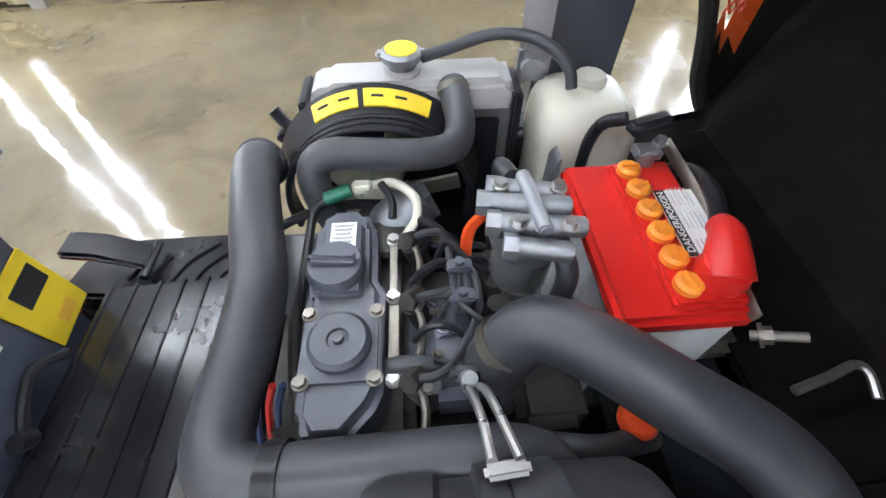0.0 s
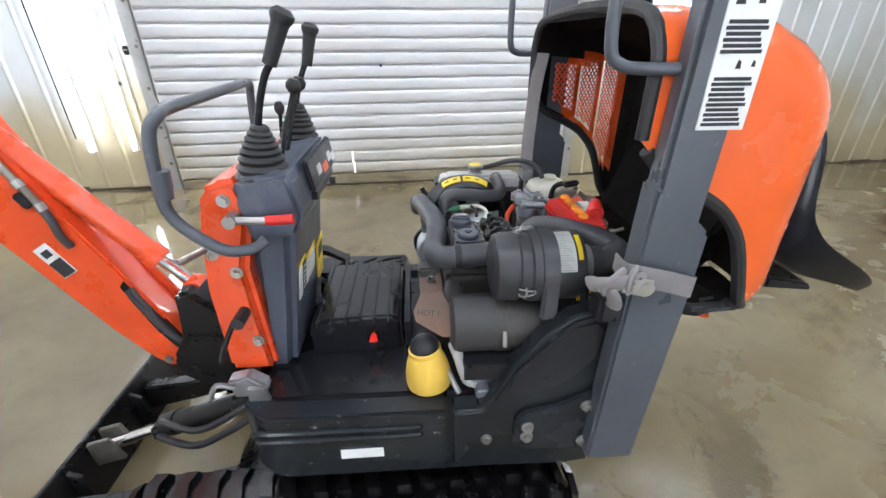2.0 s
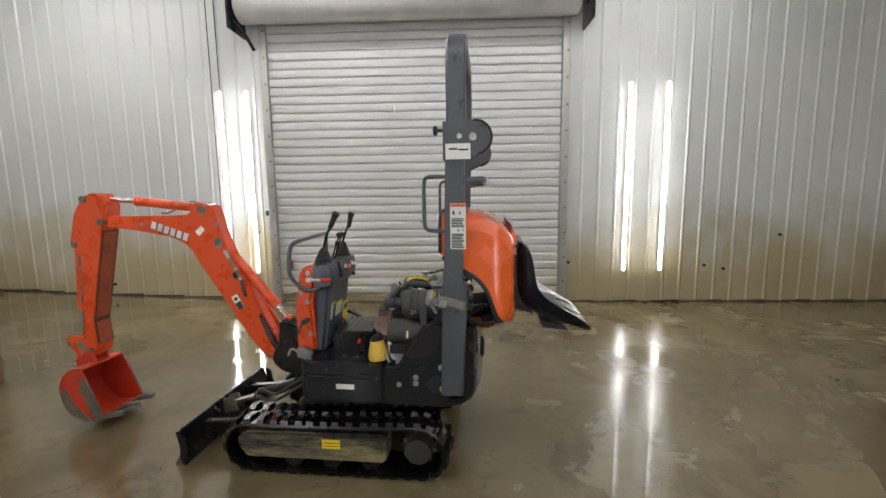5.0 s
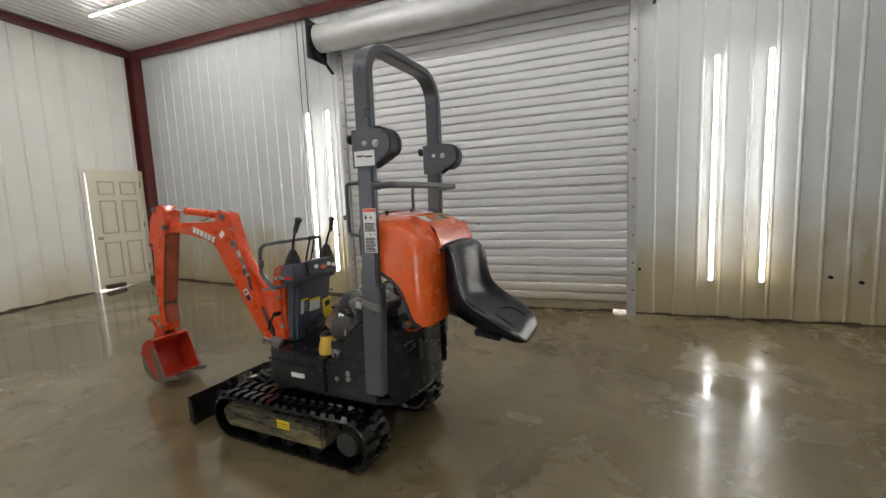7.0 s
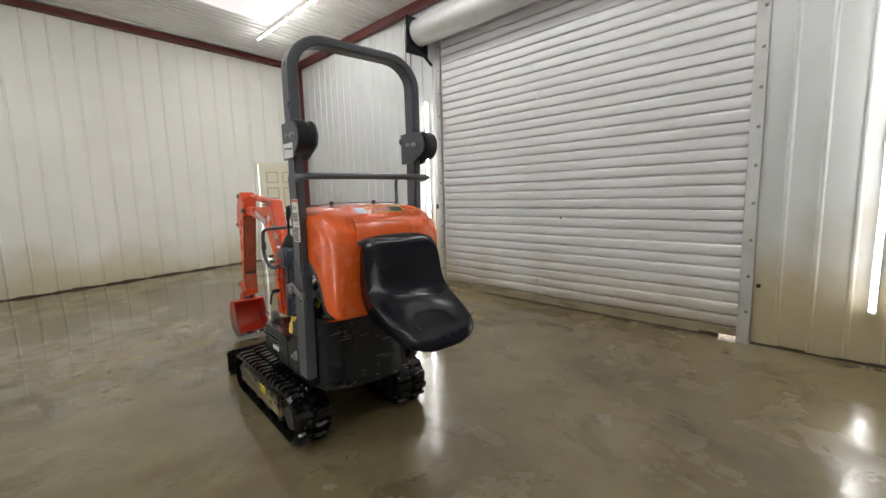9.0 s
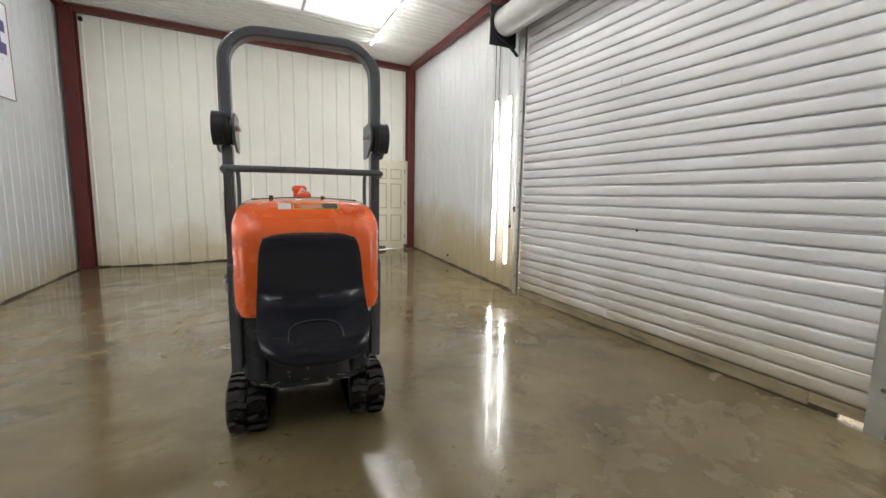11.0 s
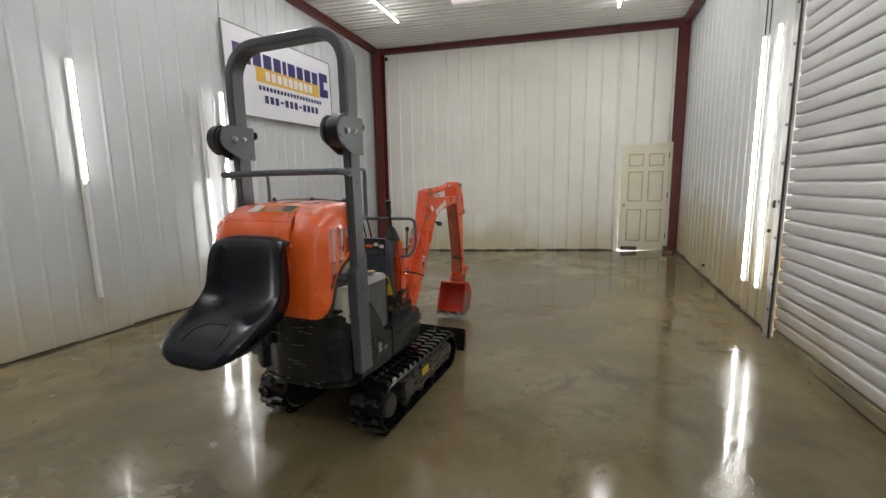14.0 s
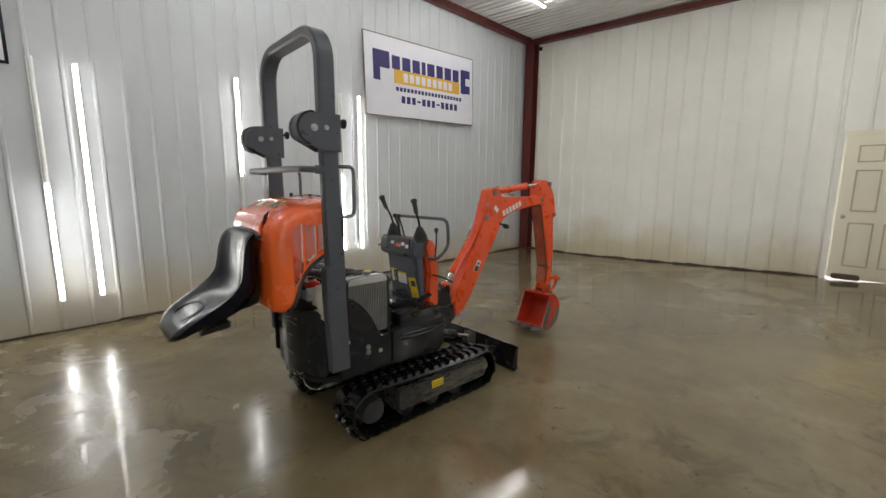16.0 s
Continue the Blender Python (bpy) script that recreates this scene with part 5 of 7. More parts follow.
bmesh.ops.recalc_face_normals(bm, faces=bm.faces)
mp("rops_arch", bm, M_GREY, "dark grey roll-over hoop with worn paint")
for o in (1, -1):
    post = mp("rops_post", join(span(-0.672, -0.58, o * 0.303, o * 0.343, 0.482, 1.66, 0.008),
                                prism([(-0.573, 0.48), (-0.682, 0.48), (-0.694, 0.9), (-0.692, 1.04), (-0.670, 1.06), (-0.575, 1.13)], o * 0.300, o * 0.346, 0.006)), M_GREY, "dark grey roll-over post, scuffed")
    outline = [(-0.572, 1.622), (-0.572, 1.80), (-0.70, 1.803)] + [(-0.722 + 0.078 * math.cos(a), 1.725 + 0.078 * math.sin(a)) for a in [math.pi * (0.5 + 0.1 * k) for k in range(1, 8)]] + [(-0.672, 1.622)]
    for ya, yb in ((0.349, 0.357), (0.279, 0.287)):
        mp("hinge_plate", prism(outline, o * ya, o * yb, 0.002), M_GREY, "grey hinge plate", post)
    rim = [(-0.722 + 0.080 * math.cos(a), 1.725 + 0.080 * math.sin(a)) for a in [math.pi * (0.46 + 0.09 * k) for k in range(12)]]
    mp("hinge_rim", extrude_loop([(x, o * 0.322, z) for x, z in rim] + [(-0.722 + (x + 0.722) * 0.86, o * 0.322, 1.725 + (z - 1.725) * 0.86) for x, z in reversed(rim)], (0, o * 0.044, 0)), M_BLACK, "black curved rim on the hinge", post)
    mp("bumper", prism([(-0.742 + 0.054 * math.cos(a), 1.722 + 0.068 * math.sin(a)) for a in [math.pi * (0.42 + 0.12 * k) for k in range(10)]], o * 0.297, o * 0.339, 0.006), M_BLACK, "black rubber stop in the hinge", post)
    for x, z, r in ((-0.711, 1.729, 0.013), (-0.649, 1.733, 0.009)):
        mp("bolt", hexbolt((x, o * 0.357, z), (0, o, 0), r, 0.012), M_ZINC, "", post)
        mp("bolt", hexbolt((x, o * 0.279, z), (0, -o, 0), r * 0.9, 0.014), M_ZINC, "", post)
    mp("pin_knob", join(rod((-0.575, o * 0.318, 1.765), (-0.525, o * 0.318, 1.765), 0.008, seg=10), turned([(0.012, 0), (0.022, 0.004), (0.024, 0.016), (0.016, 0.022)], (-0.545, o * 0.318, 1.765), (1, 0, 0), 14)), M_BLACK, "black pin knob", post)
    mp("grab_handle", tube([(-0.585, o * 0.316, 1.555), (-0.53, o * 0.312, 1.555), (-0.49, o * 0.305, 1.553), (-0.472, o * 0.30, 1.53), (-0.47, o * 0.298, 1.44), (-0.472, o * 0.30, 1.33), (-0.49, o * 0.305, 1.303), (-0.53, o * 0.312, 1.298), (-0.585, o * 0.316, 1.298)], 0.0095, 10, 4), M_GREY, "bent grey grab handle", post)
mp("crossbar", join(tube([(-0.68, 0.336, 1.535), (-0.735, 0.332, 1.537), (-0.757, 0.318, 1.538), (-0.76, 0.28, 1.538), (-0.76, 0.0, 1.54), (-0.76, -0.28, 1.538), (-0.757, -0.318, 1.538), (-0.735, -0.332, 1.537), (-0.68, -0.336, 1.535)], 0.0165, 12, 4), span(-0.70, -0.66, 0.318, 0.346, 1.515, 1.558, 0.004), span(-0.70, -0.66, -0.346, -0.318, 1.515, 1.558, 0.004)), M_GREY, "grey round crossbar behind the posts")
mp("label", span(-0.585, -0.70, 0.357, 0.3588, 1.63, 1.70), M_WHITE, "large cream label, worn")
mp("label", join(span(-0.60, -0.64, 0.3585, 0.3593, 1.672, 1.68), span(-0.645, -0.69, 0.3585, 0.3593, 1.668, 1.676)), M_INK)
lab = mp("label", span(-0.602, -0.676, 0.343, 0.345, 1.215, 1.43), M_WHITE, "white warning label with an orange strip and black print")
mp("print", span(-0.604, -0.674, 0.3447, 0.3457, 1.414, 1.427), M_REDINK, "", lab)
for za, zb, rows in ((1.318, 1.362, 6), (1.220, 1.290, 10)):
    for k in range(rows):
        step_z = (zb - za) / rows
        mp("print", span(-0.607 - 0.002 * (k % 2), -0.668 + 0.003 * (k * 5 % 4), 0.3447, 0.3456, za + step_z * (k + 0.12), za + step_z * (k + 0.8)), M_INK, "", lab)
for x, z, w in ((-0.618, 1.388, 0.014), (-0.648, 1.386, 0.010), (-0.640, 1.305, 0.008), (-0.662, 1.306, 0.006)):
    mp("print", extrude_loop([(x - w * 0.5, 0.3447, z - w * 0.7), (x + w * 0.5, 0.3447, z - w * 0.7), (x + w * 0.2, 0.3447, z + w * 0.8), (x - w * 0.3, 0.3447, z + w * 0.5)], (0, 0.001, 0)), M_INK, "", lab)

# seat belt tied round the left post, and the hanging right belt
folds = [tube(p, w, 8, 4, flat=f) for p, w, f in (
    ([(-0.57, 0.356, 0.966), (-0.545, 0.364, 0.966), (-0.515, 0.362, 0.962), (-0.492, 0.348, 0.952)], 0.016, 0.35),
    ([(-0.492, 0.350, 0.955), (-0.486, 0.335, 0.945), (-0.495, 0.322, 0.935), (-0.515, 0.318, 0.928)], 0.014, 0.4),
    ([(-0.50, 0.345, 0.957), (-0.513, 0.360, 0.945), (-0.522, 0.362, 0.925), (-0.526, 0.354, 0.908)], 0.013, 0.4),
    ([(-0.535, 0.350, 0.980), (-0.516, 0.360, 0.972), (-0.505, 0.356, 0.955), (-0.512, 0.350, 0.935)], 0.010, 0.6),
    ([(-0.555, 0.352, 0.985), (-0.54, 0.366, 0.972), (-0.54, 0.366, 0.955), (-0.55, 0.352, 0.94)], 0.010, 0.6))]
path = spline([Vector(p) for p in ((-0.555, 0.31, 0.976), (-0.553, 0.346, 0.975), (-0.575, 0.355, 0.971), (-0.64, 0.355, 0.955), (-0.682, 0.354, 0.942), (-0.688, 0.335, 0.938), (-0.686, 0.29, 0.942))], 4)
bm = bmesh.new()
rows = []
for i, p in enumerate(path):
    d = path[min(i + 1, len(path) - 1)] - path[max(i - 1, 0)]
    n = Vector((-d.y, d.x, 0)).normalized() * 0.0015
    up = Vector((0, 0, 0.021 - 0.006 * math.exp(-(i / 5.0))))
    rows.append([bm.verts.new(q) for q in (p + n - up, p + n + up, p - n + up, p - n - up)])
for p, q in zip(rows, rows[1:]):
    for k in range(4):
        bm.faces.new((p[k], p[(k + 1) % 4], q[(k + 1) % 4], q[k]))
bm.faces.new(rows[0])
bm.faces.new(rows[-1])
bmesh.ops.recalc_face_normals(bm, faces=bm.faces)
belt = mp("seat_belt", bm, M_BELT, "grey webbing seat belt knotted round the post")
for fold in folds:
    mp("belt_fold", fold, M_BELT, "", belt)
mp("buckle", join(box((-0.57, 0.366, 0.958), (0.055, 0.006, 0.034), 0.003, (0, -14, 0)), rod((-0.585, 0.366, 0.955), (-0.585, 0.373, 0.955), 0.013, seg=16)), M_ZINC, "steel belt buckle", belt)
mp("retractor", box((-0.555, 0.315, 0.885), (0.05, 0.05, 0.06), 0.008), M_BLACK, "black belt retractor", belt)
mp("seat_belt", tube([(-0.575, -0.285, 1.30), (-0.56, -0.275, 1.2), (-0.555, -0.27, 1.05), (-0.56, -0.275, 0.96)], 0.022, 10, 4, flat=0.15), M_BELT, "grey webbing belt hanging by the right post")
mp("belt_bracket", join(box((-0.565, -0.285, 0.94), (0.045, 0.02, 0.05), 0.006), rod((-0.56, -0.27, 0.94), (-0.56, -0.295, 0.94), 0.014, seg=14)), M_ALU, "bolted belt anchor")

# engine hood, tipped back
fit_to = UPPER
HB, HRB = 0.79, 0.11


def hood_low(x):
    """Lower edge of the hood's side at x: an arch over the engine bay."""
    pts = ((-0.545, 1.19), (-0.60, 1.135), (-0.66, 1.105), (-0.72, 1.07), (-0.765, 1.02), (-0.788, 0.972), (-0.803, 0.928), (-0.815, 0.890), (-0.832, 0.858), (-0.855, 0.838), (-0.99, 0.818))
    for (a, za), (b, zb) in zip(pts, pts[1:]):
        if x >= b:
            return za + (zb - za) * min(1, max(0, (a - x) / (a - b)))
    return 0.81


def hood_profile(x, inset):
    """Points from the left lower edge over the top to the right lower edge."""
    depth = max(0.0, -0.80 - x)
    u = min(1.0, depth / 0.112)
    shrink = 0.075 * (1 - math.sqrt(max(0.0, 1 - u * u)))
    w = 0.318 - inset - shrink * 0.9
    zt = 1.388 - inset - 0.09 * max(0, -0.60 - x) - 0.38 * max(0, -0.745 - x) - shrink * 0.85
    r = 0.085
    low = hood_low(x) + (0.0 if inset == 0 else 0.002) + shrink * 0.3
    pts = []
    for i in range(15):
        z = low + (zt - r - low) * i / 14
        c = HRB - math.sqrt(max(0, HRB ** 2 - max(0, HB + HRB - z) ** 2)) if z < HB + HRB else 0
        pts.append((w - c, z))
    for i in range(1, 7):
        a = math.pi / 2 * i / 6
        pts.append((w - r + r * math.cos(a), zt - r + r * math.sin(a)))
    for i in range(1, 5):
        pts.append(((w - r) * (1 - i / 4), zt + 0.012 * (1 - (1 - i / 4) ** 2)))
    return pts + [(-y, z) for y, z in reversed(pts[:-1])]


HOOD_X = [-0.545, -0.57, -0.60, -0.615, -0.63, -0.66, -0.685, -0.70, -0.73, -0.755, -0.77, -0.79, -0.806, -0.82, -0.84, -0.86, -0.875, -0.888, -0.899, -0.906, -0.911]


def hood_shell(inset, margin=0.0):
    bm = bmesh.new()
    rows = [[bm.verts.new((x + inset * (0.0 if x > -0.88 else 1.0), y, z)) for y, z in hood_profile(x, inset)] for x in HOOD_X]
    n = len(rows[0])
    for i, (a, b) in enumerate(zip(rows, rows[1:])):
        xm = (HOOD_X[i] + HOOD_X[i + 1]) / 2
        for k in range(n - 1):
            zm = (a[k].co.z + b[k].co.z) / 2
            right = k > n - 17
            slot = any(lo < xm < hi for lo, hi in ((-0.685, -0.615), (-0.755, -0.70), (-0.82, -0.77)))
            if margin:
                slot = -0.84 < xm < -0.60
            if right and slot and hood_low(xm) + 0.045 - margin < zm < 1.275 + margin and zm > 0.99 - margin:
                continue
            bm.faces.new((a[k], b[k], b[k + 1], a[k + 1]))
    bm.faces.new(rows[-1])
    bmesh.ops.recalc_face_normals(bm, faces=bm.faces)
    return bm


hood = mp("hood", hood_shell(0.0), M_HOOD, "glossy orange engine hood, open and tipped back", angle=0.9)
mp("liner", hood_shell(0.011, 0.03), M_LINER, "sooty black inside of the hood", hood, angle=0.9)
seal_l = [(-0.548, y, z) for y, z in hood_profile(-0.545, 0.005)[::3]]
mp("edge_seal", tube(seal_l, 0.011, 8, 3), M_BOOT, "black rubber edge seal", hood)
for o in (1, -1):
    pts = []
    for x in (-0.56, -0.60, -0.66, -0.72, -0.765, -0.788, -0.803, -0.815, -0.832, -0.845):
        y, z = hood_profile(x, 0.005)[0]
        pts.append((x, o * y, z - 0.003))
    y, z = hood_profile(-0.86, 0.005)[0]
    mp("edge_seal", tube(pts + [(-0.86, o * (y - 0.02), z - 0.004)], 0.012, 8, 3), M_BOOT, "black rubber edge seal", hood)
grille = []
for xa, xb in ((-0.685, -0.615), (-0.755, -0.70), (-0.82, -0.77)):
    lo = hood_low((xa + xb) / 2) + 0.02
    lo = max(lo, 0.99)
    yy = -0.305
    for sgn in (1, -1):
        z = lo - 0.10
        while z < 1.29:
            line = [(xa + (xb - xa) * k / 10, z + 0.09 * (k / 10 if sgn > 0 else 1 - k / 10)) for k in range(11)]
            line = [(x, zz) for x, zz in line if max(0.985, hood_low(x) + 0.036) < zz < 1.282]
            if len(line) > 1:
                grille.append(rod((line[0][0], yy, line[0][1]), (line[-1][0], yy, line[-1][1]), 0.0022, seg=4))
            z += 0.018
mp("mesh_grille", join(*grille), M_ORANGE, "orange expanded metal mesh in the side slots", hood)
mp("inner_panel", prism([(-0.72, 0.822), (-0.895, 0.826), (-0.895, 1.06), (-0.885, 0.95), (-0.872, 0.87), (-0.85, 0.842), (-0.72, 0.834)], -0.29, 0.162, 0.004), M_LINER, "", hood)
mp("rear_skin", plan([(-0.705, -0.25), (-0.705, 0.15), (-0.743, 0.208), (-0.785, 0.245), (-0.812, 0.284), (-0.85, 0.298), (-0.882, 0.272), (-0.897, 0.22), (-0.897, -0.22), (-0.80, -0.25)], 0.812, 0.820, 0.002), M_HOOD, "", hood)
mp("edge_seal", tube([(-0.695, 0.08, 0.812), (-0.702, 0.15, 0.812), (-0.738, 0.212, 0.812), (-0.772, 0.234, 0.813), (-0.798, 0.265, 0.818), (-0.815, 0.290, 0.832), (-0.822, 0.304, 0.856)], 0.014, 8, 4), M_BOOT, "black rubber edge seal", hood)
mp("inner_panel", plan([(-0.785, 0.150), (-0.800, 0.215), (-0.822, 0.262), (-0.842, 0.290), (-0.882, 0.268), (-0.894, 0.20), (-0.894, 0.150)], 0.819, 0.846, 0.003), M_LINER, "", hood)
mp("raised_panel", prism([(-0.90, 1.19), (-0.90, 1.31), (-0.885, 1.325), (-0.905, 1.30), (-0.927, 1.25), (-0.923, 1.19)], -0.19, 0.19, 0.006), M_HOOD, "", hood)
slope = pose(-0.795, 0, 1.3615, 0, -25.5, 0)
mp("label", placed(box((0, -0.035, 0), (0.066, 0.20, 0.002), 0.0008), slope), M_INK, "black warning decal with a yellow edge", hood)
for x, y, w, d in ((0.0315, -0.035, 0.003, 0.20), (-0.0315, -0.035, 0.003, 0.20), (0, 0.0635, 0.06, 0.003), (0, -0.1335, 0.06, 0.003)):
    mp("edge", placed(box((x, y, 0.001), (w, d, 0.002)), slope), M_YELLOW, "", hood)
for k in range(4):
    mp("print", placed(box((0.018 - 0.012 * k, -0.01 - 0.008 * (k % 2), 0.0012), (0.004, 0.10, 0.0015)), slope), M_RADTANK, "", hood)
mp("label", placed(box((0, 0.10, 0), (0.066, 0.056, 0.002), 0.0008), slope), M_WHITE, "pale label", hood)
mp("label", placed(box((0, 0, 0), (0.05, 0.06, 0.002), 0.0008), pose(-0.685, 0.02, 1.391, 0, -5.2, 0)), M_WHITE, "", hood)
mp("label", placed(box((0, 0, 0), (0.05, 0.10, 0.002), 0.0008), pose(-0.685, -0.10, 1.390, 0, -5.2, 0)), M_WHITE, "", hood)
for y in (0.16, -0.08):
    mp("stud", rod((-0.60, y, 1.385), (-0.60, y, 1.412), 0.010, seg=10), M_BLACK, "", hood)
mp("support_bar", box((-0.555, 0.0, 1.385), (0.012, 0.5, 0.02), 0.004), M_LINER, "", hood)
for x, y, z, tip in ((-0.846, -0.024, 0.846, 38), (-0.848, 0.050, 0.846, 38), (-0.884, -0.092, 1.022, 82), (-0.881, -0.072, 0.975, 80), (-0.882, 0.094, 0.977, 80), (-0.884, 0.02, 1.10, 88)):
    mp("clip", join(box((x, y, z), (0.011, 0.024, 0.003), 0.001, (0, tip, 35)), rod((x, y, z), (x + 0.006, y, z + 0.005), 0.004, seg=8)), M_ZINC, "", hood)
mp("plug", turned([(0.020, 0), (0.020, 0.006), (0.012, 0.010), (0.004, 0.011)], (-0.888, -0.102, 0.966), (1, 0, 0.1), 18), M_BOOT, "round rubber plug", hood)
mp("prop_hook", tube([(-0.70, 0.098, 0.868), (-0.735, 0.090, 0.872), (-0.765, 0.082, 0.872), (-0.774, 0.090, 0.870), (-0.770, 0.108, 0.866)], 0.004, 8, 4), M_ZINC, "bent steel prop rod", hood)
mp("hinge", box((-0.70, 0.0, 0.825), (0.08, 0.10, 0.03), 0.008), M_STEEL, "rusty hood hinge", hood)

# yellow label on a bracket under the air cleaner
fit_to = (1.0, 0.0, 1.0, 0.0, 1.0, 0.0)
mp("label_bracket", placed(box((0, 0, 0), (0.06, 0.006, 0.14), 0.002), pose(-0.578, 0.272, 0.822, 30, 0, 0)), M_BLACK)
mp("label", placed(box((0, 0.0045, 0.02), (0.046, 0.002, 0.06), 0.0006), pose(-0.578, 0.272, 0.822, 30, 0, 0)), M_YELLOW, "yellow warning label beside the post")
for k in range(3):
    mp("print", placed(box((0.0, 0.006, 0.002 + 0.016 * k), (0.028, 0.0015, 0.006)), pose(-0.578, 0.272, 0.822, 30, 0, 0)), M_INK)

# seat bolted to the hood, standing on its back
fit_to = (1.022, 0.005, 1.14, 0.0, 1.034, -0.046)
line = [(-0.955, 1.232), (-0.99, 1.225), (-1.012, 1.19), (-1.022, 1.13), (-1.024, 1.06), (-1.03, 0.99), (-1.05, 0.945), (-1.09, 0.91), (-1.15, 0.885), (-1.22, 0.86), (-1.29, 0.83), (-1.34, 0.795), (-1.365, 0.755), (-1.36, 0.735)]
half = [0.15, 0.185, 0.20, 0.207, 0.21, 0.213, 0.215, 0.215, 0.214, 0.211, 0.204, 0.186, 0.145, 0.085]
thick = [0.01, 0.035, 0.05, 0.055, 0.058, 0.062, 0.07, 0.075, 0.075, 0.07, 0.06, 0.05, 0.03, 0.01]
bol = [0.0, 0.008, 0.02, 0.03, 0.036, 0.042, 0.05, 0.045, 0.034, 0.022, 0.012, 0.004, 0.0, 0.0]
bm = bmesh.new()
rings = []
fine = []
for i in range(len(line) - 1):
    for k in range(3):
        u = k / 3
        fine.append([a + (b - a) * u for a, b in zip((*line[i], half[i], thick[i], bol[i]), (*line[i + 1], half[i + 1], thick[i + 1], bol[i + 1]))])
fine.append([*line[-1], half[-1], thick[-1], bol[-1]])
for _ in range(4):
    fine = [fine[0]] + [[(p + 2 * q + r) / 4 for p, q, r in zip(fine[i - 1], fine[i], fine[i + 1])] for i in range(1, len(fine) - 1)] + [fine[-1]]
for i, (x, z, w, th, bo) in enumerate(fine):
    a, b = fine[max(i - 2, 0)], fine[min(i + 2, len(fine) - 1)]
    d = Vector((b[0] - a[0], 0, b[1] - a[1])).normalized()
    n = Vector((d.z, 0, -d.x))
    ring = []
    for k in range(17):
        v = -1 + k / 8
        ring.append(Vector((x, 0, z)) + Vector((0, v * w, 0)) + n * (bo * abs(v) ** 3 - 0.010 * (abs(v) > 0.97)))
    for k in range(17):
        v = 1 - k / 8
        ring.append(Vector((x, 0, z)) + Vector((0, v * w * 0.97, 0)) - n * th * (1 - 0.35 * abs(v) ** 4))
    rings.append([bm.verts.new(p) for p in ring])
for a, b in zip(rings, rings[1:]):
    m = len(a)
    for k in range(m):
        bm.faces.new((a[k], a[(k + 1) % m], b[(k + 1) % m], b[k]))
bm.faces.new(rings[0])
bm.faces.new(rings[-1])
bmesh.ops.recalc_face_normals(bm, faces=bm.faces)
seat = mp("seat", bm, M_SEAT, "black vinyl bucket seat on the hood", angle=1.2)
mp("seam", tube([(-1.305, -0.10, 0.828), (-1.24, -0.095, 0.856), (-1.20, -0.06, 0.872), (-1.19, 0.0, 0.876), (-1.20, 0.06, 0.872), (-1.24, 0.095, 0.856), (-1.305, 0.10, 0.828)], 0.0025, 6, 4), M_BOOT, "", seat)
mp("seat_bracket", join(prism([(-1.10, 0.80), (-1.22, 0.775), (-1.24, 0.75), (-1.10, 0.765)], -0.14, 0.14, 0.006), prism([(-0.95, 1.12), (-0.985, 1.12), (-0.985, 0.90), (-1.06, 0.83), (-0.95, 0.86)], -0.12, 0.12, 0.008)), M_BLACK, "black seat bracket", seat)
mp("seat_rim", tube([(-0.958, -0.19, 1.205), (-0.955, -0.12, 1.225), (-0.955, 0.0, 1.23), (-0.955, 0.12, 1.225), (-0.958, 0.19, 1.205)], 0.012, 8, 4), M_BOOT, "", seat)

# ---- engine bay ----
fit_to = ENGINE
mp("bulkhead", join(span(-0.15, -0.135, -0.24, 0.09, 0.58, 0.69, 0.003), span(-0.60, -0.14, -0.25, 0.25, 0.575, 0.60)), M_BLACK, "black engine bay floor")
block = mp("engine_block", span(-0.37, -0.245, -0.14, 0.10, 0.60, 0.835, 0.012), M_BLOCK, "oily dark engine block")
mp("side_casting", span(-0.44, -0.36, -0.13, 0.08, 0.62, 0.80, 0.015), M_BLOCK, "", block)
mp("side_cover", span(-0.25, -0.20, -0.12, 0.06, 0.66, 0.76, 0.012), M_BLOCK, "", block)
mp("front_casting", span(-0.36, -0.25, -0.165, -0.13, 0.64, 0.82, 0.02), M_BLOCK, "", block)
vc = mp("valve_cover", join(
    plan([(-0.268, -0.14), (-0.285, -0.158), (-0.318, -0.158), (-0.334, -0.138), (-0.337, -0.06), (-0.345, -0.045), (-0.345, 0.055), (-0.338, 0.07), (-0.315, 0.094), (-0.285, 0.094), (-0.272, 0.075), (-0.268, -0.03)], 0.83, 0.885, 0.010, 3),
    plan([(-0.275, -0.13), (-0.328, -0.13), (-0.33, -0.03), (-0.275, -0.03)], 0.87, 0.893, 0.008, 3)), M_ENGINE, "blue-grey valve cover")
mp("breather", turned([(0.026, 0), (0.028, 0.005), (0.028, 0.012), (0.024, 0.016), (0.010, 0.016), (0.009, 0.013), (0.005, 0.013), (0.0045, 0.018)], (-0.308, 0.015, 0.886), (0, 0, 1), 30), M_ENGINE, "round grey breather cover", vc)
mp("breather_base", plan([(-0.272, -0.022), (-0.344, -0.022), (-0.344, 0.052), (-0.272, 0.052)], 0.882, 0.889, 0.004), M_ENGINE, "", vc)
for x, y in ((-0.277, -0.017), (-0.339, -0.017), (-0.339, 0.047), (-0.277, 0.047)):
    mp("screw", hexbolt((x, y, 0.888), (0, 0, 1), 0.0055, 0.006), M_STEEL, "", vc)
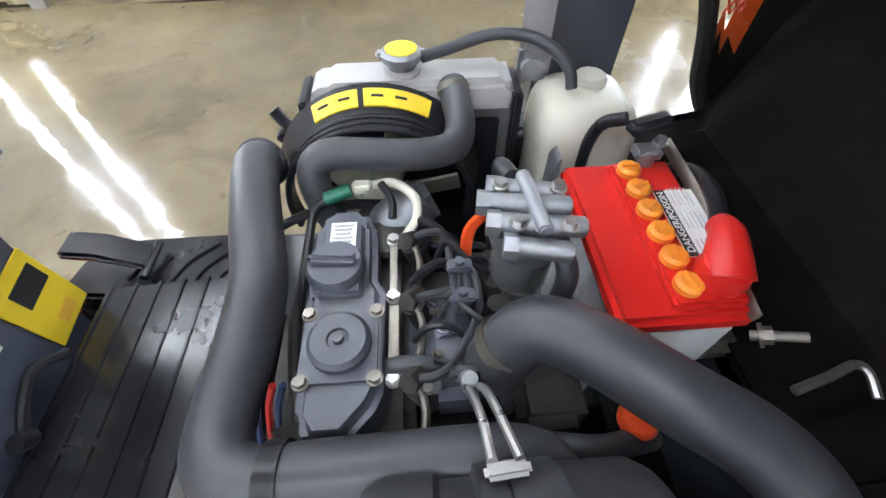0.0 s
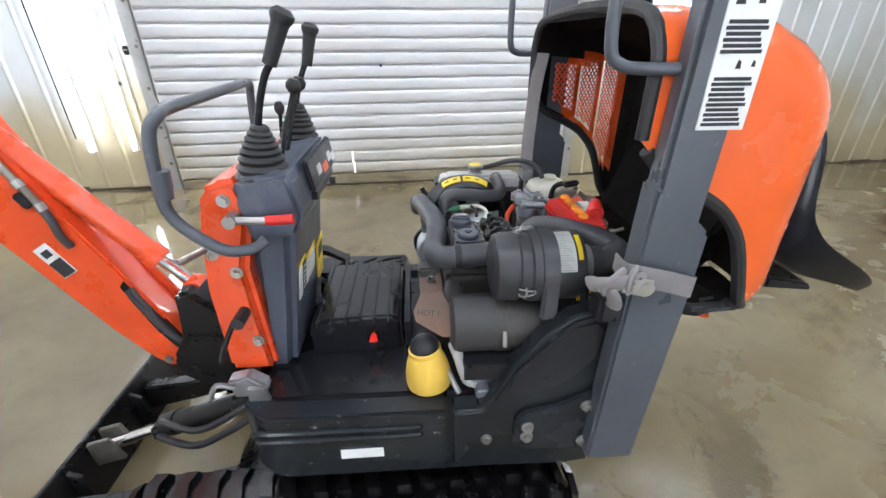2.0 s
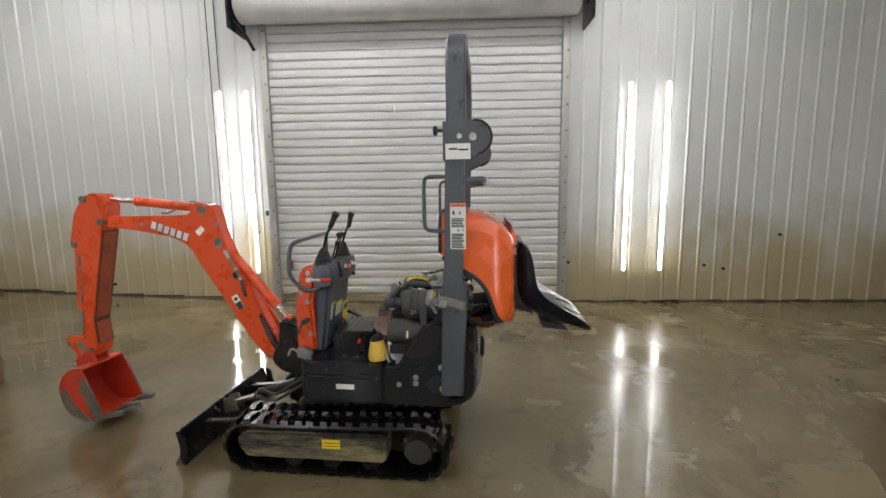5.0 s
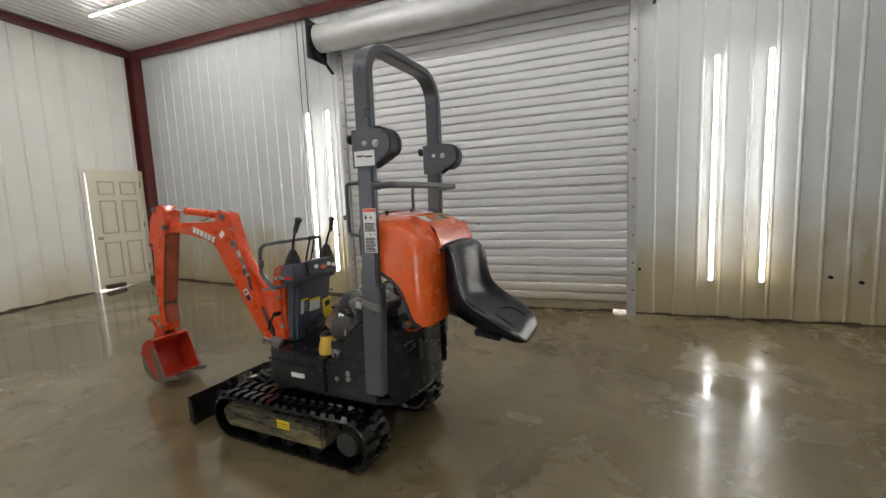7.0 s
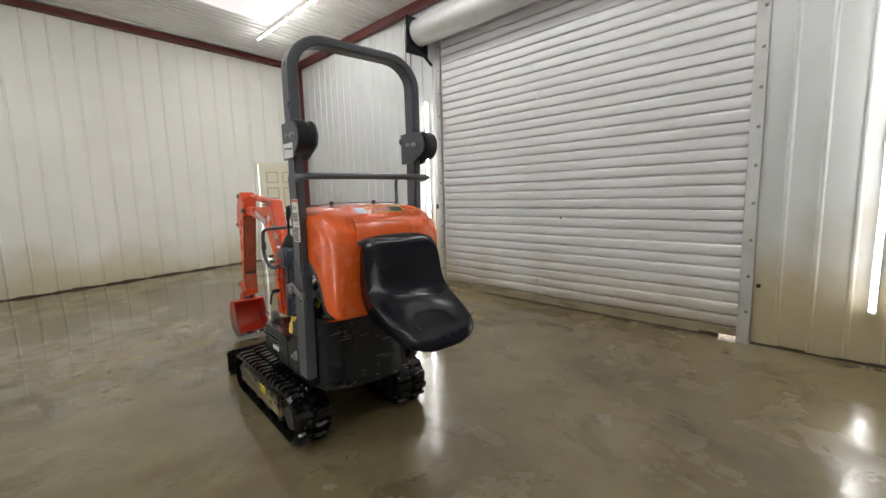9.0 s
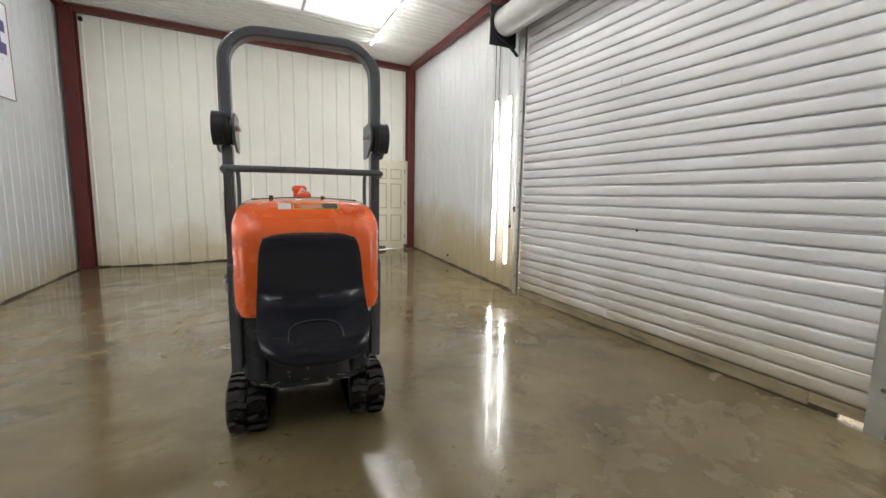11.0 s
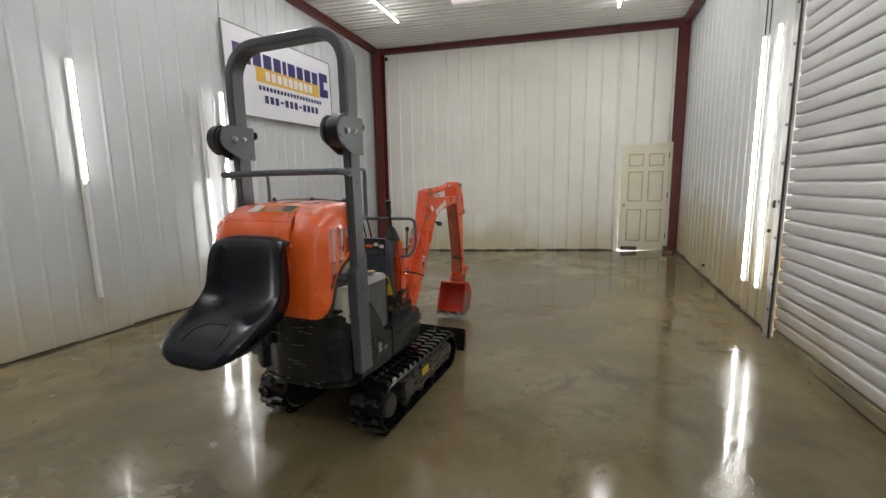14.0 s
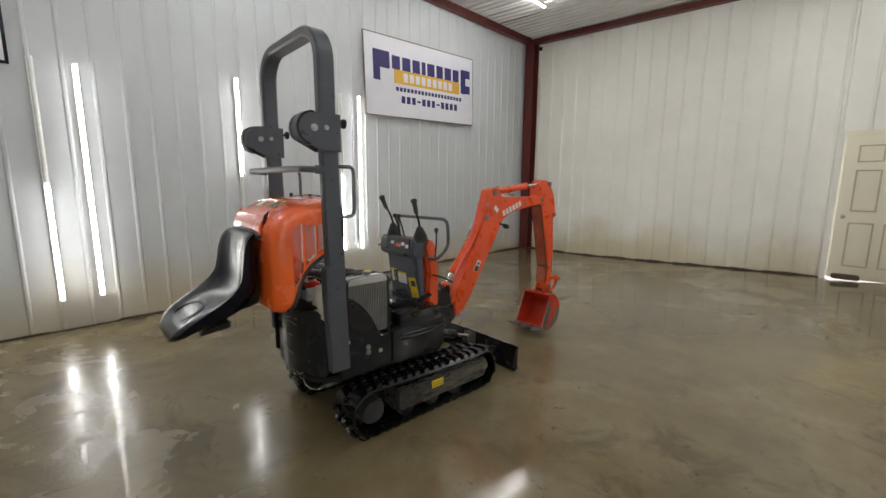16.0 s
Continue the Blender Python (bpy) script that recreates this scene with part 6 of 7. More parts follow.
mp("oil_cap", join(turned([(0.029, 0), (0.030, 0.006), (0.026, 0.013)], (-0.298, -0.066, 0.890), (0, 0, 1), 26), box((-0.298, -0.068, 0.906), (0.050, 0.014, 0.014), 0.005, (0, 0, -6), 3)), M_ENGINE, "grey oil filler cap", vc)
mp("label", box((-0.302, -0.108, 0.8945), (0.027, 0.032, 0.0012)), M_WHITE, "white serial label", vc)
mp("label", join(*[box((-0.302, -0.119 + 0.0055 * k, 0.8955), (0.021 - 0.003 * (k % 3), 0.002, 0.0008)) for k in range(5)]), M_RADTANK, "", vc)
mp("breather_pipe", tube([(-0.345, 0.03, 0.868), (-0.375, 0.03, 0.872), (-0.40, 0.035, 0.862), (-0.408, 0.05, 0.84)], 0.0085, 10, 4), M_HOSE, "breather hose", vc)

mp("glow_plug_bar", join(box((-0.352, -0.085, 0.862), (0.008, 0.075, 0.005), 0.001), box((-0.352, 0.0, 0.862), (0.010, 0.085, 0.004), 0.001)), M_STEEL, "steel glow plug bar")
for y in (-0.12, -0.045, 0.04):
    mp("nut", hexbolt((-0.352, y, 0.864), (0, 0, 1), 0.006, 0.008), M_ZINC)
for k, y in enumerate((-0.112, -0.035, 0.045)):
    inj = mp("injector", join(rod((-0.385, y, 0.82), (-0.372, y, 0.868), 0.013, seg=14), rod((-0.378, y - 0.012, 0.866), (-0.366, y + 0.006, 0.88), 0.010, seg=6)), M_BLOCK, "fuel injector")
    mp("return_pipe", tube([(-0.373, y, 0.872), (-0.38, y + 0.02, 0.862), (-0.378, y + 0.045, 0.862), (-0.372, y + 0.068, 0.868)], 0.004, 8, 4), M_STEEL, "", inj)
    mp("injector_pipe", tube([(-0.375, y, 0.876), (-0.392, y + 0.004, 0.89), (-0.41, y + 0.01 - 0.012 * k, 0.882), (-0.416 - 0.01 * k, -0.02, 0.872), (-0.42 - 0.008 * k, -0.06, 0.875), (-0.43, -0.10 + 0.012 * k, 0.868), (-0.455, -0.115 + 0.018 * k, 0.85), (-0.458, -0.11 + 0.018 * k, 0.81)], 0.0042, 8, 5), M_HOSE, "dark fuel pipe", inj)
for y in (-0.066, -0.03):
    mp("pipe_clamp", join(box((-0.421, y, 0.884), (0.026, 0.015, 0.008), 0.002), hexbolt((-0.421, y, 0.887), (0, 0, 1), 0.005, 0.007)), M_ENGINE, "grey pipe clamp")
mp("injection_pump", join(span(-0.485, -0.43, -0.125, -0.01, 0.72, 0.815, 0.012), rod((-0.46, -0.10, 0.81), (-0.46, -0.10, 0.85), 0.011), rod((-0.46, -0.07, 0.81), (-0.46, -0.07, 0.85), 0.011), rod((-0.46, -0.04, 0.81), (-0.46, -0.04, 0.85), 0.011)), M_BLOCK, "dark injection pump")
mp("intake_manifold", join(span(-0.43, -0.365, -0.06, 0.05, 0.80, 0.845, 0.015), span(-0.44, -0.38, 0.0, 0.06, 0.81, 0.87, 0.012)), M_ENGINE, "grey intake manifold")
mp("thermostat_housing", join(turned([(0.034, 0), (0.036, 0.01), (0.034, 0.03), (0.028, 0.055), (0.03, 0.06)], (-0.345, -0.165, 0.83), (-0.65, -0.3, 0.55), 22), box((-0.375, -0.185, 0.855), (0.05, 0.04, 0.04), 0.008, (0, 20, 20))), M_ALU, "stained cast housing")
mp("water_flange", turned([(0.022, 0), (0.026, 0.004), (0.026, 0.016), (0.02, 0.02)], (-0.345, -0.135, 0.842), (0, 0, 1), 20), M_BLOCK)
mp("white_hose", tube([(-0.33, -0.185, 0.89), (-0.355, -0.18, 0.897), (-0.378, -0.16, 0.893), (-0.38, -0.135, 0.885), (-0.366, -0.115, 0.876)], 0.0055, 10, 5), M_TANK, "thin cream hose")
mp("wire_plug", join(box((-0.318, -0.178, 0.895), (0.022, 0.015, 0.013), 0.003)), M_TANK, "cream connector")
mp("wire_plug", rod((-0.275, -0.168, 0.888), (-0.305, -0.176, 0.894), 0.008, seg=10), M_GREEN, "green connector")
mp("wire", tube([(-0.276, -0.168, 0.887), (-0.262, -0.155, 0.88), (-0.258, -0.10, 0.87), (-0.255, -0.03, 0.855), (-0.25, 0.02, 0.83)], 0.005, 8, 4), M_BLACK, "black wire loom along the cover")
mp("wire", tube([(-0.34, -0.18, 0.897), (-0.352, -0.16, 0.89), (-0.352, -0.14, 0.88)], 0.005, 8, 4), M_BLACK)
for k, (dx, mt) in enumerate(((0.0, M_BLUEWIRE), (0.012, M_RED), (0.022, M_BLUEWIRE))):
    mp("wire", tube([(-0.175 - dx, 0.06, 0.66), (-0.19 - dx, 0.055, 0.72), (-0.20 - dx, 0.03, 0.78), (-0.215 - dx, 0.02, 0.82)], 0.004, 6, 4), mt)
mp("alternator", join(turned([(0.03, 0), (0.05, 0.006), (0.052, 0.05), (0.045, 0.065)], (-0.225, -0.165, 0.79), (0, 1, 0), 24), box((-0.20, -0.15, 0.845), (0.02, 0.05, 0.015), 0.003)), M_ALU, "dusty alternator")
mp("fan_pulley", turned([(0.05, 0), (0.055, 0.004), (0.046, 0.012), (0.055, 0.02), (0.05, 0.024)], (-0.345, -0.20, 0.80), (0, 1, 0), 24), M_BLOCK)
mp("fan_belt", join(tube([(-0.345, -0.19, 0.853), (-0.29, -0.185, 0.86), (-0.225, -0.18, 0.845), (-0.172, -0.18, 0.80), (-0.19, -0.18, 0.74), (-0.28, -0.185, 0.71)], 0.006, 8, 4)), M_BLACK)

# small pipes, brackets and bolts on the intake side
rng = random.Random(11)
for k in range(9):
    y = -0.13 + 0.022 * k
    x = -0.372 - 0.012 * (k % 3)
    mp("wire", tube([(x, y, 0.862), (x - 0.014, y + rng.uniform(-0.01, 0.015), 0.885 + rng.uniform(-0.006, 0.008)), (x - 0.034, y + rng.uniform(-0.01, 0.02), 0.882), (x - 0.05, y + rng.uniform(0.0, 0.03), 0.862), (x - 0.06, y + rng.uniform(0.0, 0.03), 0.835)], rng.choice((0.003, 0.0038, 0.0052)), 8, 4), rng.choice((M_BLACK, M_BLACK, M_HOSE, M_BLOCK)))
for k in range(7):
    x, y = -0.385 - rng.uniform(0, 0.05), -0.12 + 0.028 * k
    mp("bracket", box((x, y, 0.858 + rng.uniform(-0.01, 0.012)), (rng.uniform(0.012, 0.024), rng.uniform(0.010, 0.02), 0.006), 0.002, (rng.uniform(-20, 20), rng.uniform(-20, 20), rng.uniform(0, 90))), rng.choice((M_ENGINE, M_BLOCK, M_STEEL)))
    mp("bolt", hexbolt((x + 0.004, y + 0.002, 0.866), (rng.uniform(-0.3, 0.3), rng.uniform(-0.3, 0.3), 1), 0.0048, 0.006), rng.choice((M_STEEL, M_ENGINE, M_ALU)))
mp("pipe", tube([(-0.255, -0.12, 0.85), (-0.252, -0.06, 0.86), (-0.254, 0.0, 0.85), (-0.26, 0.06, 0.83)], 0.006, 8, 4), M_BLOCK, "dark pipe beside the cover")
mp("hose", tube([(-0.60, 0.09, 0.80), (-0.56, 0.10, 0.84), (-0.52, 0.105, 0.85), (-0.47, 0.09, 0.83), (-0.44, 0.07, 0.80)], 0.011, 10, 4), M_HOSE, "dusty hose under the air duct")
mp("cap", turned([(0.017, 0), (0.018, 0.006), (0.015, 0.012), (0.006, 0.014)], (-0.565, 0.085, 0.845), (0, 0, 1), 18), M_ORANGE, "orange cap deep in the bay")
mp("block", box((-0.50, 0.03, 0.80), (0.07, 0.10, 0.06), 0.012), M_BLOCK, "oily pump body")

# radiator with shroud and hoses
fit_to = COOLER
rad = mp("radiator", span(-0.525, -0.265, -0.345, -0.295, 0.63, 0.93, 0.003), M_FINS, "grey radiator core")
for k in range(22):
    x = -0.52 + k * 0.0118
    mp("fin", span(x, x + 0.005, -0.350, -0.344, 0.64, 0.925), M_FINS, "", rad)
mp("top_tank", join(prism([(-0.53, 0.920), (-0.53, 0.956), (-0.515, 0.968), (-0.29, 0.968), (-0.262, 0.952), (-0.255, 0.920)], -0.355, -0.288, 0.016, 4), turned([(0.024, 0), (0.024, 0.012)], (-0.385, -0.325, 0.960), (0, 0, 1), 22)), M_RADTANK, "dusty pale grey radiator top tank", rad)
for xa, xb in ((-0.538, -0.525), (-0.265, -0.252)):
    mp("side_frame", span(xa, xb, -0.355, -0.285, 0.60, 0.95, 0.003), M_BLACK, "", rad)
cap = mp("radiator_cap", join(turned([(0.018, 0), (0.018, 0.010), (0.025, 0.012), (0.026, 0.02), (0.022, 0.024)], (-0.385, -0.325, 0.970), (0, 0, 1), 26), box((-0.385, -0.325, 0.988), (0.064, 0.016, 0.007), 0.003)), M_ALU, "metal radiator cap", rad)
mp("cap_label", turned([(0.020, 0), (0.020, 0.001)], (-0.385, -0.325, 0.994), (0, 0, 1), 24), M_YELLOW, "yellow printed cap face", rad)
mp("overflow_hose", tube([(-0.41, -0.32, 0.985), (-0.44, -0.33, 0.988), (-0.50, -0.34, 1.0), (-0.545, -0.33, 1.0), (-0.575, -0.315, 0.990), (-0.592, -0.295, 0.975), (-0.597, -0.285, 0.955)], 0.0075, 10, 5), M_HOSE, "black overflow hose")
SHX, SHZ = -0.345, 0.832


def arc_band(a0, a1, ra, ya, rb, yb, thick, steps=24):
    """A curved strip about the fan's axis, from radius ra at ya to rb at yb."""
    bm = bmesh.new()
    rows = []
    for i in range(steps + 1):
        a = math.radians(a0 + (a1 - a0) * i / steps)
        rows.append([bm.verts.new((SHX + q * math.cos(a), y, SHZ + q * math.sin(a))) for q, y in ((ra, ya), (rb, yb), (rb + thick, yb), (ra + thick, ya))])
    for p, q in zip(rows, rows[1:]):
        for k in range(4):
            bm.faces.new((p[k], p[(k + 1) % 4], q[(k + 1) % 4], q[k]))
    bm.faces.new(rows[0])
    bm.faces.new(rows[-1])
    bmesh.ops.recalc_face_normals(bm, faces=bm.faces)
    return bm


shroud = mp("fan_shroud", arc_band(-15, 195, 0.138, -0.286, 0.118, -0.245, 0.004), M_BLACK, "black fan shroud")
mp("shroud_plate", span(-0.51, -0.265, -0.295, -0.286, 0.64, 0.915, 0.003), M_BLACK, "", shroud)
mp("shroud_barrel", arc_band(-15, 195, 0.118, -0.245, 0.118, -0.222, 0.004), M_BLACK, "", shroud)
for y in (-0.244, -0.233, -0.222):
    mp("shroud_rib", tube([(SHX + 0.123 * math.cos(math.radians(a)), y, SHZ + 0.123 * math.sin(math.radians(a))) for a in range(-15, 196, 15)], 0.004, 8, 2), M_BLACK, "", shroud)
fan = mp("fan", rod((SHX, -0.25, SHZ), (SHX, -0.225, SHZ), 0.03), M_TANK, "pale plastic cooling fan")
for k in range(6):
    a = math.radians(60 * k + 10)
    mp("blade", placed(box((0.065, 0, 0), (0.09, 0.004, 0.048), 0.001, (25, 0, 0)), Matrix.Translation((SHX, -0.242, SHZ)) @ Matrix.Rotation(a, 4, "Y")), M_TANK, "", fan)
for a0, a1 in ((58, 84), (87, 122)):
    mp("label", arc_band(a0, a1, 0.1385, -0.277, 0.1285, -0.2565, 0.002, 10), M_YELLOW, "yellow warning label on the shroud")
    for k in range(2):
        mp("print", arc_band(a0 + 4 + k * 12, a0 + 10 + k * 12, 0.1353, -0.2685, 0.1345, -0.2665, 0.0024, 3), M_INK)
mp("shroud_tab", join(tube([(-0.21, -0.315, 0.925), (-0.225, -0.31, 0.905), (-0.26, -0.30, 0.90)], 0.008, 8, 3), box((-0.235, -0.30, 0.895), (0.05, 0.02, 0.012), 0.003)), M_BLACK)
mp("radiator_hose", tube([(-0.447, -0.30, 0.958), (-0.449, -0.275, 0.952), (-0.452, -0.240, 0.940), (-0.44, -0.212, 0.932), (-0.40, -0.200, 0.932), (-0.34, -0.198, 0.938), (-0.30, -0.200, 0.938), (-0.278, -0.195, 0.925), (-0.278, -0.182, 0.895), (-0.290, -0.175, 0.855)], 0.0185, 16, 5), M_HOSE, "black moulded radiator hose")
mp("hose_clamp", turned([(0.0205, 0), (0.0205, 0.010)], (-0.447, -0.296, 0.958), (-0.05, 0.85, -0.5), 20), M_STEEL)

# reservoir, battery, fuel filter
fit_to = BATTERY
bm = bmesh.new()
rows = []
for z, k in ((0.76, 0.80), (0.765, 0.93), (0.78, 1.0), (0.85, 1.0), (0.895, 0.99), (0.912, 0.96), (0.926, 0.88), (0.936, 0.74), (0.941, 0.52), (0.943, 0.30)):
    ring = []
    for i in range(40):
        a = math.radians(9 * i)
        ca, sa = math.cos(a), math.sin(a)
        ring.append(bm.verts.new((-0.583 + 0.068 * k * math.copysign(abs(ca) ** 0.55, ca), -0.272 + 0.074 * k * math.copysign(abs(sa) ** 0.55, sa), z)))
    rows.append(ring)
for p, q in zip(rows, rows[1:]):
    for i in range(40):
        bm.faces.new((p[i], p[(i + 1) % 40], q[(i + 1) % 40], q[i]))
bm.faces.new(rows[0][::-1])
bm.faces.new(rows[-1])
bmesh.ops.recalc_face_normals(bm, faces=bm.faces)
res = mp("coolant_reservoir", bm, M_TANK, "milky plastic coolant bottle", angle=1.2)
mp("lid", turned([(0.022, 0), (0.023, 0.008), (0.019, 0.013), (0.008, 0.014)], (-0.590, -0.288, 0.940), (0, 0, 1), 24), M_TANK, "white screw lid", res)
bat = mp("battery", span(-0.638, -0.524, -0.139, 0.056, 0.74, 0.907, 0.006), M_BATTERY, "smudged white battery case")
mp("lid", join(span(-0.642, -0.519, -0.143, 0.060, 0.906, 0.928, 0.006), span(-0.634, -0.568, -0.133, 0.050, 0.924, 0.936, 0.003)), M_RED, "red battery lid", bat)
for k in range(6):
    y = -0.116 + 0.0294 * k
    mp("vent_cap", join(turned([(0.0125, 0), (0.0125, 0.007), (0.009, 0.010)], (-0.584, y, 0.935), (0, 0, 1), 18), box((-0.584, y, 0.9455), (0.019, 0.004, 0.003), 0.001, (0, 0, 20 * k))), M_ORCAP, "amber vent cap", bat)
mp("warning_label", box((-0.6185, -0.041, 0.9372), (0.040, 0.085, 0.0016)), M_WHITE, "white danger label with black print", bat)
mp("print", box((-0.6035, -0.041, 0.9382), (0.010, 0.085, 0.0012)), M_INK, "", bat)
mp("print", placed(words("DANGER/POISON", 0.0098, Matrix.Identity(4), 0.0003), pose(-0.6035, -0.041, 0.9393, 0, 0, -90)), M_WHITE, "", bat)
for k in range(15):
    mp("print", box((-0.6135 - 0.0045 * (k // 3), -0.073 + 0.032 * (k % 3), 0.9382), (0.0010, 0.025 - 0.004 * ((k * 7) % 3), 0.0008)), M_RADTANK, "", bat)
mp("terminal", join(turned([(0.009, 0), (0.008, 0.016)], (-0.608, -0.13, 0.936), (0, 0, 1), 16), box((-0.608, -0.135, 0.947), (0.03, 0.022, 0.012), 0.003), hexbolt((-0.622, -0.14, 0.953), (0, 0, 1), 0.006, 0.008)), M_ALU, "lead terminal clamp", bat)
mp("terminal_cover", placed(box((0, 0, 0), (0.052, 0.022, 0.017), 0.006, (0, 0, 0), 3), pose(-0.613, -0.158, 0.966, 0, 4, 14)), M_BLACK, "black terminal cover", bat)
mp("ground_cable", tube([(-0.595, -0.175, 0.962), (-0.575, -0.19, 0.945), (-0.57, -0.20, 0.90), (-0.572, -0.20, 0.84)], 0.008, 10, 4), M_BLACK, "black earth cable", bat)
mp("positive_boot", join(tube([(-0.628, -0.02, 0.955), (-0.626, -0.005, 0.958), (-0.618, 0.015, 0.955), (-0.614, 0.032, 0.945)], (0.012, 0.022), 16, 4), turned([(0.021, 0), (0.023, 0.010), (0.020, 0.020), (0.010, 0.025)], (-0.614, 0.025, 0.936), (0, 0, 1), 20)), M_RED, "red rubber terminal boot", bat)
mp("positive_cable", tube([(-0.628, -0.02, 0.955), (-0.641, -0.05, 0.953), (-0.652, -0.085, 0.945), (-0.657, -0.12, 0.930), (-0.655, -0.15, 0.905)], 0.0085, 10, 5), M_BLACK, "black battery cable", bat)
mp("hold_down", join(tube([(-0.636, 0.06, 0.925), (-0.641, -0.05, 0.936), (-0.646, -0.16, 0.936)], 0.009, 8, 4, flat=0.4), rod((-0.640, 0.066, 0.905), (-0.672, 0.080, 0.924), 0.0045, seg=10), hexbolt((-0.645, 0.068, 0.908), (-0.8, 0.3, 0.5), 0.008, 0.010)), M_STEEL, "battery hold-down", bat)
mp("battery_tray", join(span(-0.65, -0.51, -0.16, 0.065, 0.725, 0.74, 0.002), span(-0.522, -0.512, -0.16, 0.02, 0.74, 0.86, 0.002), prism([(-0.517, 0.86), (-0.517, 0.915), (-0.525, 0.925), (-0.527, 0.86)], -0.185, -0.155, 0.002)), M_ALU, "bent grey metal tray")
mp("tray_label", span(-0.5115, -0.510, -0.08, 0.015, 0.77, 0.85), M_WHITE)
fit_to = ENGINE
flt = mp("fuel_filter", join(box((-0.485, -0.072, 0.943), (0.066, 0.066, 0.022), 0.006, (0, 0, -15)), turned([(0.033, 0), (0.036, 0.01), (0.030, 0.03)], (-0.485, -0.07, 0.912), (0, 0, 1), 22)), M_ALU, "cast grey fuel filter head")
for y, xa, xb, z in ((-0.104, -0.452, -0.512, 0.955), (-0.081, -0.440, -0.520, 0.959), (-0.058, -0.446, -0.528, 0.957), (-0.036, -0.458, -0.512, 0.951)):
    mp("port", join(rod((xa, y, z), (xb, y + 0.012, z), 0.0095, seg=14, bev=0.002), rod((xa + 0.004, y, z), (xa - 0.008, y + 0.002, z), 0.012, seg=6)), M_ALU, "", flt)
mp("priming_lever", rod((-0.482, -0.108, 0.966), (-0.488, -0.034, 0.968), 0.007, seg=10, bev=0.002), M_ALU, "", flt)
mp("bowl", turned([(0.031, 0), (0.031, -0.05), (0.024, -0.062), (0.01, -0.065)], (-0.485, -0.07, 0.912), (0, 0, 1), 22), M_GLASS, "clear fuel bowl", flt)
mp("element", rod((-0.485, -0.07, 0.86), (-0.485, -0.07, 0.912), 0.02, seg=18), M_HOSE, "", flt)
for x, y in ((-0.46, -0.095), (-0.512, -0.088), (-0.468, -0.048), (-0.51, -0.042)):
    mp("bolt", hexbolt((x, y, 0.964), (0, 0, 1), 0.006, 0.007), M_ZINC, "", flt)
mp("lever", tube([(-0.45, -0.10, 0.925), (-0.435, -0.10, 0.90), (-0.43, -0.09, 0.87)], 0.007, 8, 3, flat=0.6), M_ORANGE, "orange valve handle", flt)
mp("fuel_hose", tube([(-0.505, -0.045, 0.945), (-0.512, -0.02, 0.925), (-0.508, -0.015, 0.88), (-0.495, -0.02, 0.82)], 0.010, 10, 4), M_HOSE, "black fuel hose")
mp("fuel_hose", tube([(-0.475, -0.115, 0.955), (-0.47, -0.145, 0.945), (-0.478, -0.165, 0.90), (-0.49, -0.165, 0.85)], 0.009, 10, 4), M_HOSE, "black fuel hose")

# air cleaner, intake hoses, muffler
mp("intake_tube", tube([(-0.186, -0.255, 0.865), (-0.188, -0.235, 0.892), (-0.196, -0.19, 0.902), (-0.215, -0.11, 0.904), (-0.228, -0.05, 0.90), (-0.225, 0.01, 0.89), (-0.217, 0.06, 0.882), (-0.222, 0.10, 0.882), (-0.25, 0.118, 0.885), (-0.30, 0.118, 0.888), (-0.40, 0.117, 0.892), (-0.445, 0.118, 0.892), (-0.468, 0.128, 0.885), (-0.47, 0.15, 0.87)], 0.0265, 18, 5), M_HOSE, "thick black air hose bent round the engine")
mp("hose_clamp", turned([(0.029, 0), (0.029, 0.016)], (-0.262, 0.118, 0.886), (-1, 0, 0.02), 22), M_BLACK)
mp("hose_clamp", turned([(0.029, 0), (0.029, 0.008)], (-0.1875, -0.243, 0.886), (-0.1, 0.6, 0.6), 22), M_BLACK)
bail = mp("bail_clip", box((-0.428, 0.135, 0.960), (0.028, 0.010, 0.006), 0.0025, (12, 0, 4)), M_ZINC, "bright wire bail clip on the canister strap")
for dx in (-0.006, 0.006):
    mp("wire", tube([(-0.418 + dx, 0.066, 0.905), (-0.420 + dx, 0.078, 0.928), (-0.424 + dx, 0.10, 0.946), (-0.428 + dx * 1.4, 0.13, 0.960)], 0.0034, 8, 4), M_ZINC, "", bail)
mp("stud", rod((-0.412, 0.04, 0.865), (-0.417, 0.06, 0.905), 0.007, seg=12), M_ALU, "", bail)
fit_to = CLEANER
AC = (-0.32, 0.19, 0.893)
ac = mp("air_cleaner", turned([(0.055, 0), (0.068, 0.006), (0.074, 0.02), (0.074, 0.05), (0.070, 0.054), (0.070, 0.075), (0.078, 0.077), (0.078, 0.094), (0.075, 0.096), (0.075, 0.178), (0.070, 0.187), (0.044, 0.192), (0.038, 0.198), (0.036, 0.24)], AC, (-1, 0, 0), 36), M_CANISTER, "dusty black plastic air cleaner canister")
mp("mounting_band", turned([(0.0785, 0), (0.0785, 0.032)], (AC[0] - 0.096, AC[1], AC[2]), (-1, 0, 0), 36), M_HOSE, "black mounting band", ac)
mp("band_foot", span(-0.452, -0.418, 0.248, 0.268, 0.80, 0.91, 0.005), M_HOSE, "", ac)


